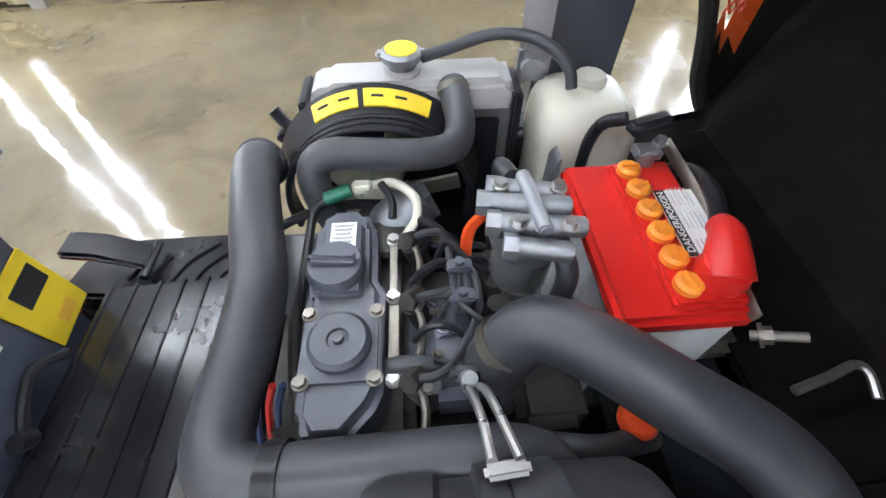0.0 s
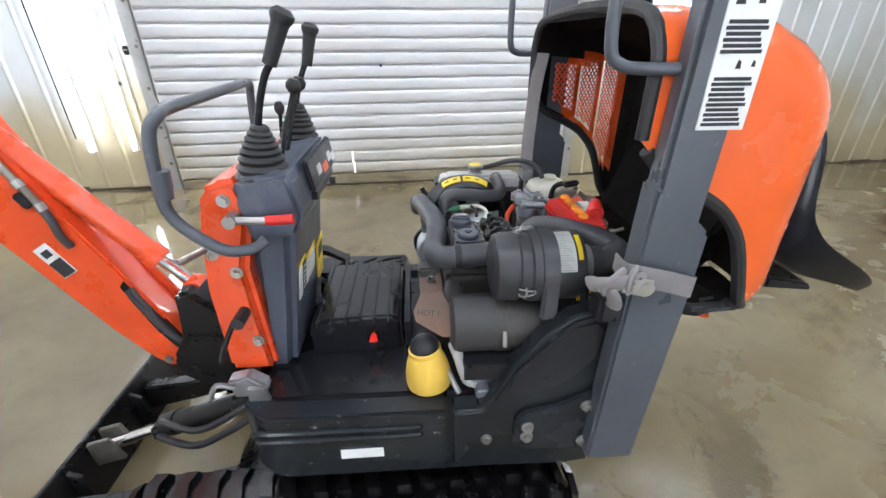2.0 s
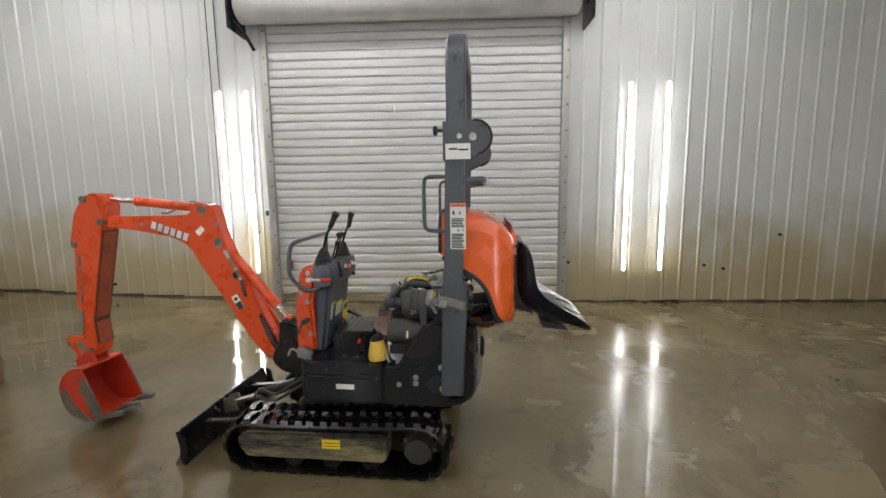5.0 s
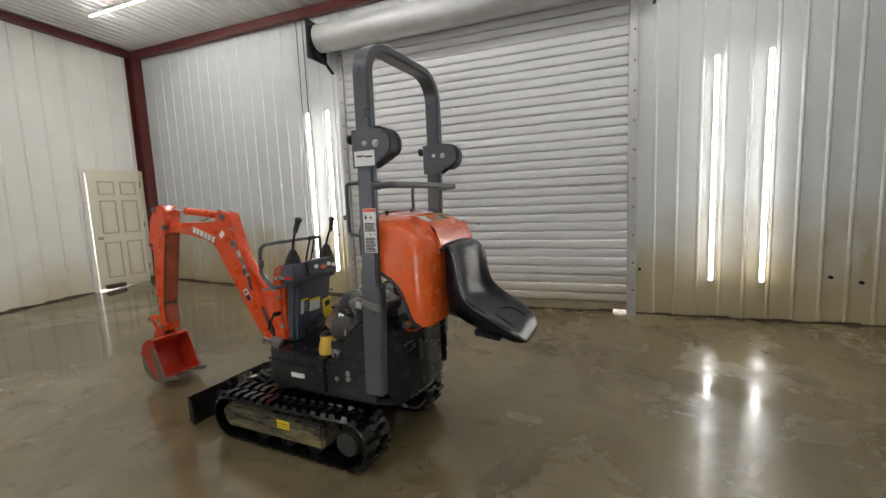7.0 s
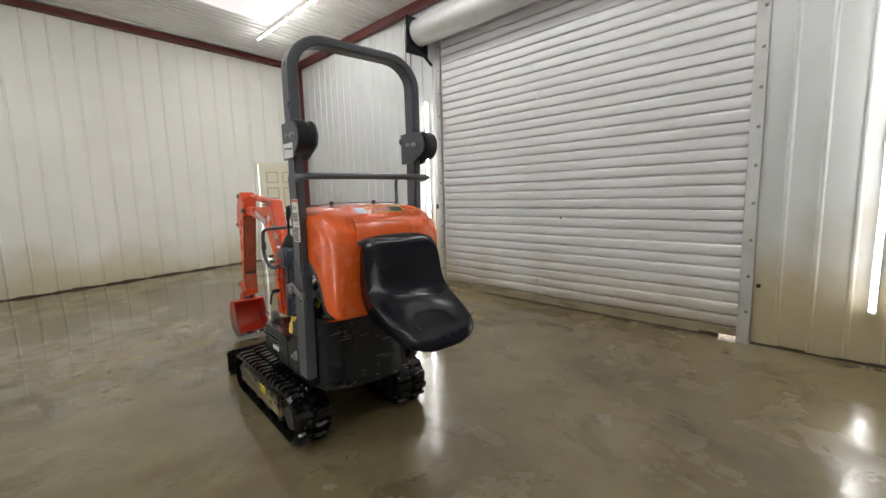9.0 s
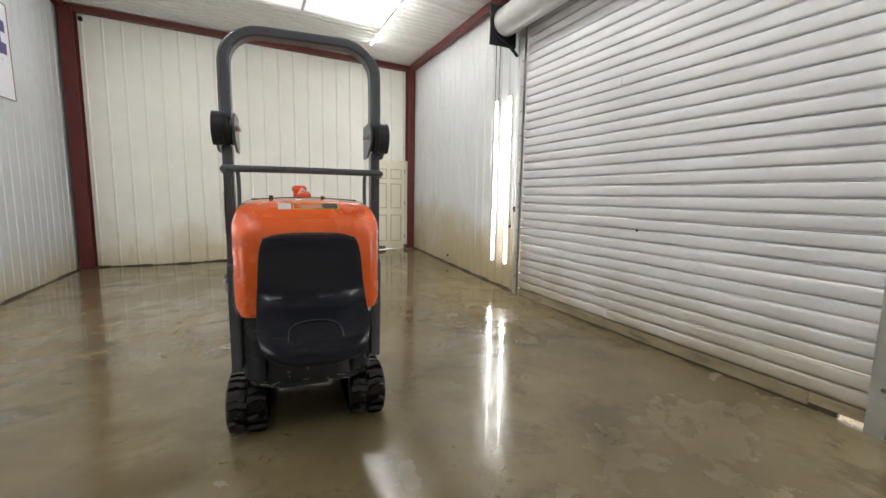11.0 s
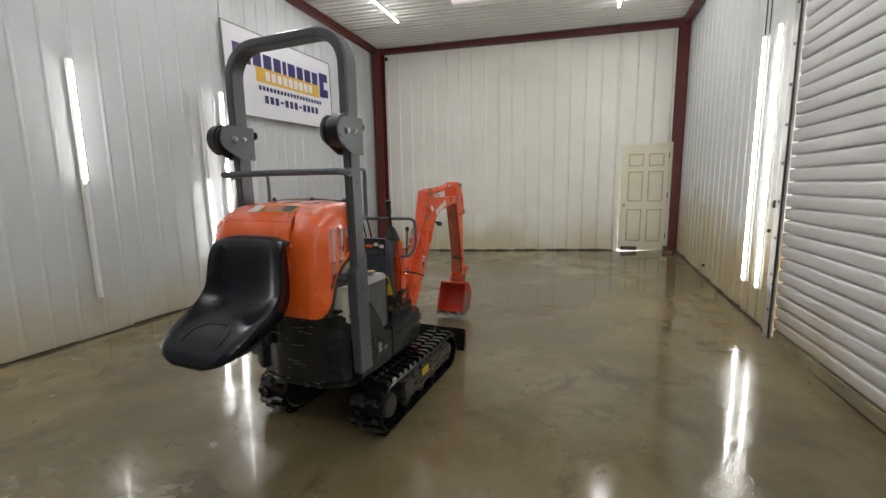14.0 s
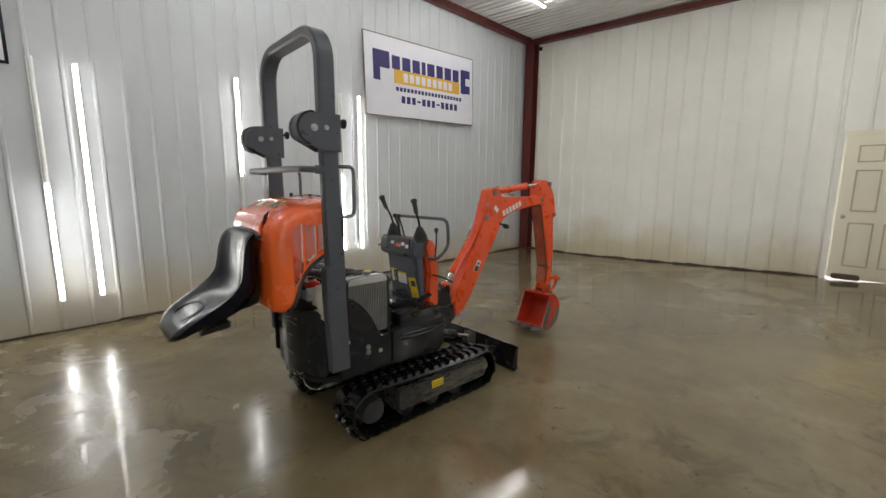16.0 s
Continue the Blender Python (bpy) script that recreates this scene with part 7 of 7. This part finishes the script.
def curved_label(x0, x1, a0, a1, r, mat, label, parent):
    bm = bmesh.new()
    rows = []
    for i in range(13):
        a = math.radians(a0 + (a1 - a0) * i / 12)
        rows.append([bm.verts.new((x, AC[1] + r * math.cos(a), AC[2] + r * math.sin(a))) for x in (x0, x1)])
    for a, b in zip(rows, rows[1:]):
        bm.faces.new((a[0], a[1], b[1], b[0]))
    bmesh.ops.solidify(bm, geom=bm.faces, thickness=0.0008)
    bmesh.ops.recalc_face_normals(bm, faces=bm.faces)
    return mp("label", bm, mat, label, parent)


curved_label(-0.433, -0.483, 16, 92, 0.0762, M_WHITE, "white instruction label", ac)
for k in range(18):
    curved_label(-0.437, -0.478 + 0.005 * (k * 5 % 4), 19 + 3.7 * k, 19.8 + 3.7 * k, 0.0769, M_RADTANK, "", ac)
curved_label(-0.487, -0.497, 34, 80, 0.0762, M_YELLOW, "yellow strip label", ac)
for a in (100, 205, -15):
    ca, sa = math.cos(math.radians(a)), math.sin(math.radians(a))

    def on(x, r, side=0.0):
        return (x, AC[1] + r * ca - side * sa, AC[2] + r * sa + side * ca)
    mp("wire_clip", tube([on(-0.366, 0.076, 0.007), on(-0.372, 0.081, 0.010), on(-0.386, 0.082, 0.007), on(-0.398, 0.081, 0.004), on(-0.398, 0.081, -0.004), on(-0.386, 0.082, -0.007), on(-0.372, 0.081, -0.010), on(-0.366, 0.076, -0.007)], 0.0019, 6, 4), M_ZINC, "bent wire clip", ac)
    mp("clip_bar", tube([on(-0.378, 0.081, 0.016), on(-0.381, 0.083, 0.0), on(-0.378, 0.081, -0.016)], 0.0022, 6, 3), M_ZINC, "", ac)
mp("intake_hose", tube([(-0.548, 0.19, 0.893), (-0.575, 0.188, 0.895), (-0.605, 0.175, 0.90), (-0.615, 0.145, 0.902), (-0.595, 0.115, 0.908), (-0.555, 0.085, 0.914), (-0.515, 0.05, 0.914), (-0.485, 0.025, 0.908), (-0.46, 0.015, 0.90), (-0.437, 0.022, 0.875), (-0.425, 0.03, 0.855)], 0.0285, 20, 5), M_HOSE, "thick black intake hose looping to the engine")
mp("hose_clamp", turned([(0.0415, 0), (0.0415, 0.012)], (-0.520, 0.19, 0.893), (-1, 0, 0), 26), M_ZINC, "steel hose clamp")
mp("hose_clamp", turned([(0.029, 0), (0.029, 0.012)], (-0.442, 0.018, 0.886), (0.5, 0.15, -0.85), 26), M_STEEL, "steel hose clamp")
fit_to = ENGINE
muf = mp("muffler", turned([(0.045, 0), (0.062, 0.008), (0.066, 0.02), (0.066, 0.335), (0.062, 0.35), (0.045, 0.36)], (-0.245, 0.195, 0.755), (-1, 0, 0), 32), M_MUFFLER, "dull black muffler drum")
mp("strap", turned([(0.068, 0), (0.068, 0.035)], (-0.345, 0.195, 0.755), (-1, 0, 0), 32), M_BLOCK, "grimy clamp strap", muf)
mp("bolt", rod((-0.361, 0.258, 0.775), (-0.361, 0.268, 0.74), 0.006, seg=8), M_ZINC, "", muf)
mp("muffler_shelf", join(prism([(-0.27, 0.685), (-0.50, 0.70), (-0.50, 0.71), (-0.27, 0.695)], 0.12, 0.28, 0.002), span(-0.50, -0.27, 0.275, 0.283, 0.66, 0.705, 0.002)), M_BLACK, "black support shelf")
mp("exhaust_elbow", tube([(-0.275, 0.07, 0.79), (-0.262, 0.10, 0.79), (-0.258, 0.13, 0.78), (-0.268, 0.16, 0.765)], 0.024, 16, 5), M_MUFFLER, "black exhaust elbow")
shd = mp("heat_shield", join(extrude_loop([(-0.178, 0.112, 0.842), (-0.228, 0.116, 0.846), (-0.230, 0.168, 0.826), (-0.180, 0.168, 0.822)], (0.001, 0, -0.003)), extrude_loop([(-0.180, 0.168, 0.822), (-0.230, 0.168, 0.822), (-0.246, 0.186, 0.794), (-0.246, 0.222, 0.737), (-0.226, 0.222, 0.737), (-0.166, 0.202, 0.769), (-0.162, 0.190, 0.788)], (0, -0.003, -0.002))), M_SHIELD, "rust-brown heat shield")
mp("lettering", placed(words("HOT !", 0.019, Matrix.Identity(4), 0.0003), Matrix.Translation((-0.196, 0.1945, 0.784)) @ Matrix(((-1, 0, 0, 0), (0, -0.536, 0.844, 0), (0, 0.844, 0.536, 0), (0, 0, 0, 1))) @ pose(0, 0, 0, 0, 0, -8)), M_INK, "black hand-stencilled word", shd)
mp("bolt", join(hexbolt((-0.208, 0.140, 0.838), (0, 0.3, 1), 0.009, 0.006), hexbolt((-0.224, 0.180, 0.806), (0, 0.84, 0.54), 0.009, 0.006)), M_SHIELD, "", shd)
mp("flange", join(box((-0.20, 0.10, 0.845), (0.05, 0.05, 0.03), 0.006), hexbolt((-0.205, 0.15, 0.846), (0, 0, 1), 0.008, 0.01)), M_BLOCK, "grimy flange")
jug = mp("fluid_bottle", turned([(0.046, 0), (0.053, 0.005), (0.055, 0.018), (0.053, 0.040), (0.047, 0.066), (0.041, 0.084), (0.037, 0.092), (0.034, 0.092)], (-0.195, 0.222, 0.603), (0.10, -0.06, 1), 30), M_JUG, "yellow plastic fluid bottle")
mp("drain_hose", tube([(-0.252, 0.20, 0.700), (-0.262, 0.235, 0.690), (-0.272, 0.250, 0.660), (-0.285, 0.252, 0.632), (-0.315, 0.248, 0.622), (-0.345, 0.235, 0.640)], 0.012, 12, 6, ribs=0.12), M_RADTANK, "pale corrugated hose")
mp("cap", turned([(0.034, 0), (0.035, 0.012), (0.032, 0.024), (0.022, 0.034), (0.008, 0.038)], (-0.1858, 0.2165, 0.696), (0.12, -0.08, 1), 26), M_BLACK, "black domed cap", jug)
mp("ring", turned([(0.039, 0), (0.039, 0.010), (0.037, 0.012)], (-0.186, 0.2166, 0.694), (0.12, -0.08, 1), 26), M_JUG, "", jug)
mp("braided_hose", tube([(-0.205, 0.225, 0.665), (-0.235, 0.235, 0.65), (-0.25, 0.25, 0.625), (-0.262, 0.262, 0.605)], 0.007, 8, 4), M_ZINC, "braided metal hose")
mp("starter_motor", join(rod((-0.27, 0.23, 0.64), (-0.37, 0.23, 0.645), 0.032, bev=0.006), span(-0.30, -0.35, 0.25, 0.285, 0.60, 0.63, 0.004)), M_ALU, "grimy starter motor")
mp("pipe", tube([(-0.27, 0.20, 0.665), (-0.31, 0.22, 0.685), (-0.36, 0.23, 0.68), (-0.40, 0.22, 0.65)], 0.010, 8, 4), M_BLACK)
mp("label", box((-0.548, 0.268, 0.815), (0.036, 0.004, 0.065), 0.001), M_YELLOW, "yellow warning label")
mp("drain_tube", tube([(-0.54, 0.22, 0.86), (-0.535, 0.24, 0.82), (-0.53, 0.25, 0.76)], 0.012, 8, 3), M_BLACK)

# ---- boom, stick and bucket ----
fit_to = DIGGER
mp("swing_bracket", join(prism([(0.25, 0.42), (0.25, 0.62), (0.36, 0.66), (0.44, 0.735), (0.485, 0.73), (0.49, 0.66), (0.50, 0.58), (0.545, 0.51), (0.545, 0.455), (0.48, 0.40), (0.36, 0.38)], -0.055, 0.055, 0.012), rod((0.37, 0, 0.33), (0.37, 0, 0.70), 0.05, bev=0.006)), M_BLADE, "black cast swing bracket")
for y in (-0.058, 0.052):
    mp("bracket_cheek", prism([(0.36, 0.50), (0.38, 0.60), (0.47, 0.60), (0.49, 0.52), (0.42, 0.46)], y, y + 0.02, 0.005), M_BLADE)
BYA, BYB = -0.072, 0.028
boom = mp("boom", prism([(0.525, 0.468), (0.575, 0.468), (0.612, 0.50), (0.69, 0.60), (0.866, 0.878), (0.99, 1.07), (1.03, 1.145), (1.075, 1.195), (1.17, 1.238), (1.345, 1.27), (1.52, 1.295), (1.62, 1.302), (1.64, 1.335), (1.62, 1.372), (1.50, 1.366), (1.33, 1.366), (1.06, 1.37), (1.03, 1.385), (1.005, 1.44), (0.965, 1.45), (0.885, 1.428), (0.855, 1.33), (0.80, 1.155), (0.70, 0.955), (0.606, 0.775), (0.545, 0.66), (0.513, 0.575)], BYA, BYB, 0.006), M_ORANGE, "orange gooseneck boom with scuffed paint")
# boom stays solid; this dark face paints the shade of its open foot
mp("slot", prism([(0.612, 0.765), (0.540, 0.632), (0.514, 0.578), (0.517, 0.53), (0.537, 0.54), (0.568, 0.592), (0.607, 0.69), (0.626, 0.748)], BYA + 0.02, BYB + 0.002, 0.0), M_BLADE, "dark open foot of the boom with hoses inside", boom)
mp("rear_flange", prism([(0.635, 0.815), (0.605, 0.795), (0.525, 0.668), (0.487, 0.59), (0.502, 0.572), (0.53, 0.62)], BYA + 0.002, BYA + 0.016, 0.002), M_ORANGE, "far flange of the boom foot", boom)
for k in range(2):
    mp("hose", tube([(0.612 - 0.012 * k, BYB + 0.001, 0.735 + 0.008 * k), (0.580 - 0.012 * k, BYB + 0.004, 0.66 + 0.004 * k), (0.548 - 0.010 * k, BYB + 0.003, 0.595), (0.515 - 0.010 * k, BYB - 0.002, 0.545)], 0.0075, 8, 4), M_HOSE, "black hydraulic hose in the boom foot", boom)
for x, z, r in ((0.945, 1.405, 0.026), (0.855, 1.21, 0.024), (0.57, 0.495, 0.012), (1.35, 1.318, 0.010), (0.862, 1.315, 0.010)):
    mp("pin", join(rod((x, BYA - 0.010, z), (x, BYB + 0.010, z), r, seg=18, bev=0.003)), M_STEEL if r > 0.011 else M_ALU, "greasy steel pin", boom)
for x, z in ((0.945, 1.375), (0.85, 1.17)):
    mp("pin_keeper", prism([(x - 0.02, z), (x + 0.02, z), (x + 0.026, z + 0.05), (x - 0.024, z + 0.055)], BYB, BYB + 0.007, 0.004), M_ALU, "", boom)
for k in range(6):
    t0 = k / 6
    ua = Vector((1.29 - 0.245 * t0, 0, 1.325 - 0.086 * t0))
    mp("logo_block", placed(box((-0.003, 0, 0.0), (0.033, 0.003, 0.047), 0.0), Matrix.Translation((ua.x - 0.02, BYB + 0.0015, ua.z - 0.018)) @ pose(0, 0, 0, 0, -19, 0)), M_INK, "black edged brand mark as plain blocks", boom)
    mp("logo_block", placed(box((0, 0, 0.003), (0.030, 0.003, 0.045), 0.0), Matrix.Translation((ua.x - 0.02, BYB + 0.0035, ua.z - 0.018)) @ pose(0, 0, 0, 0, -19, 0)), M_WHITE, "", boom)
    mp("logo_block", placed(box((0, 0, 0.002), (0.030, 0.003, 0.045), 0.0), Matrix.Translation((ua.x - 0.02, BYA - 0.0015, ua.z - 0.018)) @ pose(0, 0, 0, 0, -19, 0)), M_WHITE, "", boom)
for y in (BYB, BYA):
    s = 1 if y > 0 else -1
    lb = mp("label", placed(box((0, 0, 0), (0.045, 0.002, 0.095), 0.0005), Matrix.Translation((0.757, y + s * 0.001, 0.832)) @ pose(0, 0, 0, 0, 30, 0)), M_WHITE, "white and black warning label", boom)
    mp("print", placed(box((0, 0, 0), (0.040, 0.002, 0.048), 0.0003), Matrix.Translation((0.7465, y + s * 0.002, 0.813)) @ pose(0, 0, 0, 0, 30, 0)), M_INK, "", boom)
    mp("print", placed(box((0, 0, 0), (0.024, 0.002, 0.020), 0.0003), Matrix.Translation((0.769, y + s * 0.002, 0.853)) @ pose(0, 0, 0, 0, 30, 0)), M_INK, "", boom)
    mp("label", placed(box((0, 0, 0), (0.055, 0.002, 0.035), 0.0005), Matrix.Translation((0.968, y + s * 0.001, 1.275)) @ pose(0, 0, 0, 0, 42, 0)), M_WHITE, "small white label", boom)
mp("work_lamp", join(box((1.06, -0.10, 1.13), (0.06, 0.05, 0.035), 0.012, (0, 20, 0)), rod((1.05, -0.09, 1.14), (1.0, -0.06, 1.16), 0.008, seg=8)), M_BLACK, "black work lamp under the boom", boom)
mp("pipe", tube([(0.795, BYB + 0.010, 1.130), (0.765, BYB + 0.012, 1.075), (0.742, BYB + 0.012, 1.03), (0.722, BYB + 0.011, 0.985)], 0.009, 10, 4), M_STEEL, "steel pipe on the boom flank", boom)
mp("fitting", join(rod((0.812, BYB + 0.006, 1.155), (0.785, BYB + 0.012, 1.108), 0.013, seg=8), rod((0.752, BYB + 0.012, 1.05), (0.744, BYB + 0.012, 1.034), 0.0125, seg=8), rod((0.725, BYB + 0.011, 0.993), (0.718, BYB + 0.011, 0.975), 0.0125, seg=8)), M_ZINC, "bright pipe fittings", boom)
mp("hose", tube([(0.722, BYB + 0.011, 0.985), (0.712, BYB + 0.012, 0.945), (0.708, BYB + 0.011, 0.905), (0.700, BYB + 0.004, 0.872)], 0.0095, 10, 4), M_HOSE, "black hose end on the boom flank", boom)
mp("clamp", box((0.752, BYB + 0.010, 1.002), (0.03, 0.018, 0.04), 0.004, (0, 30, 0)), M_BLACK, "", boom)
for k in range(4):
    mp("hydraulic_hose", tube([(0.70 - 0.012 * k, -0.05 + 0.02 * k, 0.84), (0.64, -0.05 + 0.02 * k, 0.73), (0.56, -0.048 + 0.02 * k, 0.63 - 0.012 * k), (0.45, -0.05 + 0.024 * k, 0.56 - 0.012 * k), (0.36, -0.05 + 0.03 * k, 0.57), (0.27, -0.06 + 0.035 * k, 0.55)], 0.0105, 8, 4), M_HOSE, "black hydraulic hose")
bc = mp("boom_cylinder", join(rod((0.862, -0.022, 1.20), (0.537, -0.022, 0.81), 0.030, bev=0.004), rod((0.556, -0.022, 0.833), (0.528, -0.022, 0.80), 0.034, bev=0.004), rod((0.862, -0.06, 1.205), (0.862, 0.016, 1.205), 0.035)), M_ORANGE, "orange boom cylinder")
mp("cylinder_rod", rod((0.54, -0.022, 0.815), (0.455, -0.022, 0.712), 0.016), M_CHROME, "chrome rod", bc)
mp("rod_eye", join(rod((0.457, -0.05, 0.708), (0.457, 0.006, 0.708), 0.03), rod((0.475, -0.022, 0.735), (0.455, -0.022, 0.71), 0.022)), M_ORANGE, "", bc)
ac2 = mp("stick_cylinder", join(rod((0.955, -0.022, 1.408), (1.405, -0.022, 1.458), 0.028, bev=0.004), rod((1.385, -0.022, 1.456), (1.415, -0.022, 1.459), 0.032, bev=0.004)), M_ORANGE, "orange stick cylinder")
mp("cylinder_rod", rod((1.40, -0.022, 1.458), (1.71, -0.022, 1.478), 0.015), M_CHROME, "chrome rod", ac2)
mp("pipe", tube([(1.0, -0.022, 1.445), (1.05, -0.022, 1.45), (1.2, -0.022, 1.385), (1.25, -0.022, 1.385)], 0.006, 8, 4), M_STEEL, "", ac2)
SYA, SYB = -0.066, 0.056
stick = mp("stick", prism([(1.585, 1.475), (1.61, 1.508), (1.66, 1.512), (1.725, 1.48), (1.79, 1.38), (1.835, 1.21), (1.83, 1.17), (1.775, 1.15), (1.785, 1.0), (1.80, 0.72), (1.812, 0.53), (1.79, 0.475), (1.75, 0.47), (1.725, 0.53), (1.735, 0.70), (1.665, 1.0), (1.60, 1.28), (1.575, 1.36), (1.565, 1.44)], SYA, SYB, 0.006), M_ORANGE, "orange dipper stick")
mp("worn_face", prism([(1.597, 1.28), (1.662, 1.0), (1.732, 0.70), (1.723, 0.55), (1.727, 0.55), (1.737, 0.70), (1.667, 1.0), (1.602, 1.28)], SYA + 0.004, SYB - 0.004), M_RUSTDARK, "rusty brown worn inner face", stick)
mp("worn_face", extrude_loop([(1.6035, SYA + 0.012, 1.27), (1.6035, SYB - 0.012, 1.27), (1.73, SYB - 0.012, 0.72), (1.73, SYA + 0.012, 0.72)], (-0.004, 0, -0.001)), M_RUST, "rubbed rusty inner face", stick)
mp("worn_face", extrude_loop([(1.73, SYA + 0.012, 0.69), (1.73, SYB - 0.012, 0.69), (1.7225, SYB - 0.012, 0.54), (1.7225, SYA + 0.012, 0.54)], (-0.004, 0, 0)), M_RUST, "rubbed rusty inner face", stick)
for x, z, r in ((1.705, 1.475, 0.022), (1.60, 1.335, 0.022), (1.80, 1.195, 0.018), (1.775, 0.505, 0.020)):
    mp("pin", rod((x, SYA - 0.014, z), (x, SYB + 0.014, z), r, seg=16, bev=0.003), M_STEEL, "greasy steel pin", stick)
bk = mp("bucket_cylinder", join(rod((1.835, -0.005, 1.16), (1.868, -0.005, 0.76), 0.026, bev=0.004), rod((1.80, -0.045, 1.195), (1.80, 0.035, 1.195), 0.026), prism([(1.79, 1.21), (1.84, 1.20), (1.85, 1.1), (1.82, 1.1)], -0.02, 0.01, 0.004)), M_ORANGE, "orange bucket cylinder")
mp("cylinder_rod", rod((1.866, -0.005, 0.78), (1.885, -0.005, 0.60), 0.014), M_CHROME, "chrome rod", bk)
mp("hose", tube([(1.81, 0.03, 1.12), (1.795, 0.035, 1.0), (1.81, 0.03, 0.9), (1.84, 0.02, 0.82)], 0.007, 8, 4), M_STEEL, "", bk)
for y in (-0.06, 0.05):
    mp("link_bar", prism([(1.96, 0.545), (1.955, 0.575), (1.90, 0.60), (1.85, 0.60), (1.78, 0.57), (1.785, 0.545), (1.86, 0.565), (1.93, 0.535)], y - 0.007, y + 0.007, 0.004), M_ORANGE, "orange link bar")
    mp("link_bar", prism([(1.955, 0.545), (1.935, 0.575), (1.88, 0.50), (1.84, 0.435), (1.865, 0.42), (1.91, 0.47)], y * 0.75 - 0.006, y * 0.75 + 0.006, 0.004), M_ORANGE, "orange link bar")
mp("pin", rod((1.94, -0.075, 0.553), (1.94, 0.07, 0.553), 0.016, seg=14), M_STEEL, "greasy steel pin")
mp("pin", rod((1.852, -0.06, 0.43), (1.852, 0.055, 0.43), 0.014, seg=14), M_STEEL, "greasy steel pin")
mp("pin", rod((1.775, -0.075, 0.48), (1.775, 0.07, 0.48), 0.015, seg=14), M_STEEL, "greasy steel pin")

# bucket: curved shell, side plates, lip and three teeth
BW0, BW1 = -0.115, 0.185
curve = [(1.725, 0.43), (1.77, 0.435), (1.82, 0.42), (1.87, 0.375), (1.90, 0.31), (1.90, 0.24), (1.875, 0.17), (1.82, 0.115), (1.74, 0.085), (1.66, 0.10), (1.60, 0.125)]
inner = [(x + (1.74 - x) * 0.07, z + (0.27 - z) * 0.07) for x, z in curve]
bm = extrude_loop([(x, BW0, z) for x, z in curve] + [(x, BW0, z) for x, z in reversed(inner)], (0, BW1 - BW0, 0))
bucket = mp("bucket", bm, M_BUCKET, "red digging bucket with scraped underside", angle=0.6)
for y in (BW0, BW1):
    s = -1 if y == BW0 else 1
    mp("side_plate", prism(curve + [(1.605, 0.14), (1.66, 0.26), (1.70, 0.37)], y - 0.006 if s > 0 else y, y if s > 0 else y + 0.006, 0.002), M_BUCKET, "", bucket)
    mp("side_cutter", prism([(1.60, 0.118), (1.66, 0.09), (1.695, 0.16), (1.745, 0.30), (1.735, 0.37), (1.70, 0.37), (1.655, 0.26)], y + s * 0.001, y + s * 0.012, 0.003), M_STEEL, "worn steel side cutter", bucket)
    mp("wear_patch", prism([(1.897, 0.27), (1.872, 0.172), (1.82, 0.12), (1.74, 0.09), (1.69, 0.10), (1.76, 0.15), (1.82, 0.22), (1.85, 0.30)], y + s * 0.0005, y + s * 0.003, 0.0), M_STEEL, "scraped bare steel", bucket)
for y in (-0.05, 0.05):
    mp("ear", prism([(1.735, 0.42), (1.75, 0.50), (1.79, 0.51), (1.88, 0.45), (1.88, 0.41), (1.83, 0.40)], y + 0.012, y + 0.028, 0.004), M_BUCKET, "", bucket)
mp("lip", prism([(1.61, 0.115), (1.66, 0.092), (1.665, 0.105), (1.565, 0.15)], BW0, BW1, 0.002), M_STEEL, "worn steel lip", bucket)
for y in (BW0 + 0.03, (BW0 + BW1) / 2, BW1 - 0.03):
    mp("tooth", extrude_loop([(1.63, y - 0.024, 0.105), (1.63, y + 0.024, 0.105), (1.50, y + 0.014, 0.128), (1.50, y - 0.014, 0.128)], (-0.004, 0, 0.028), 0.003), M_ALU, "worn pale steel tooth", bucket)
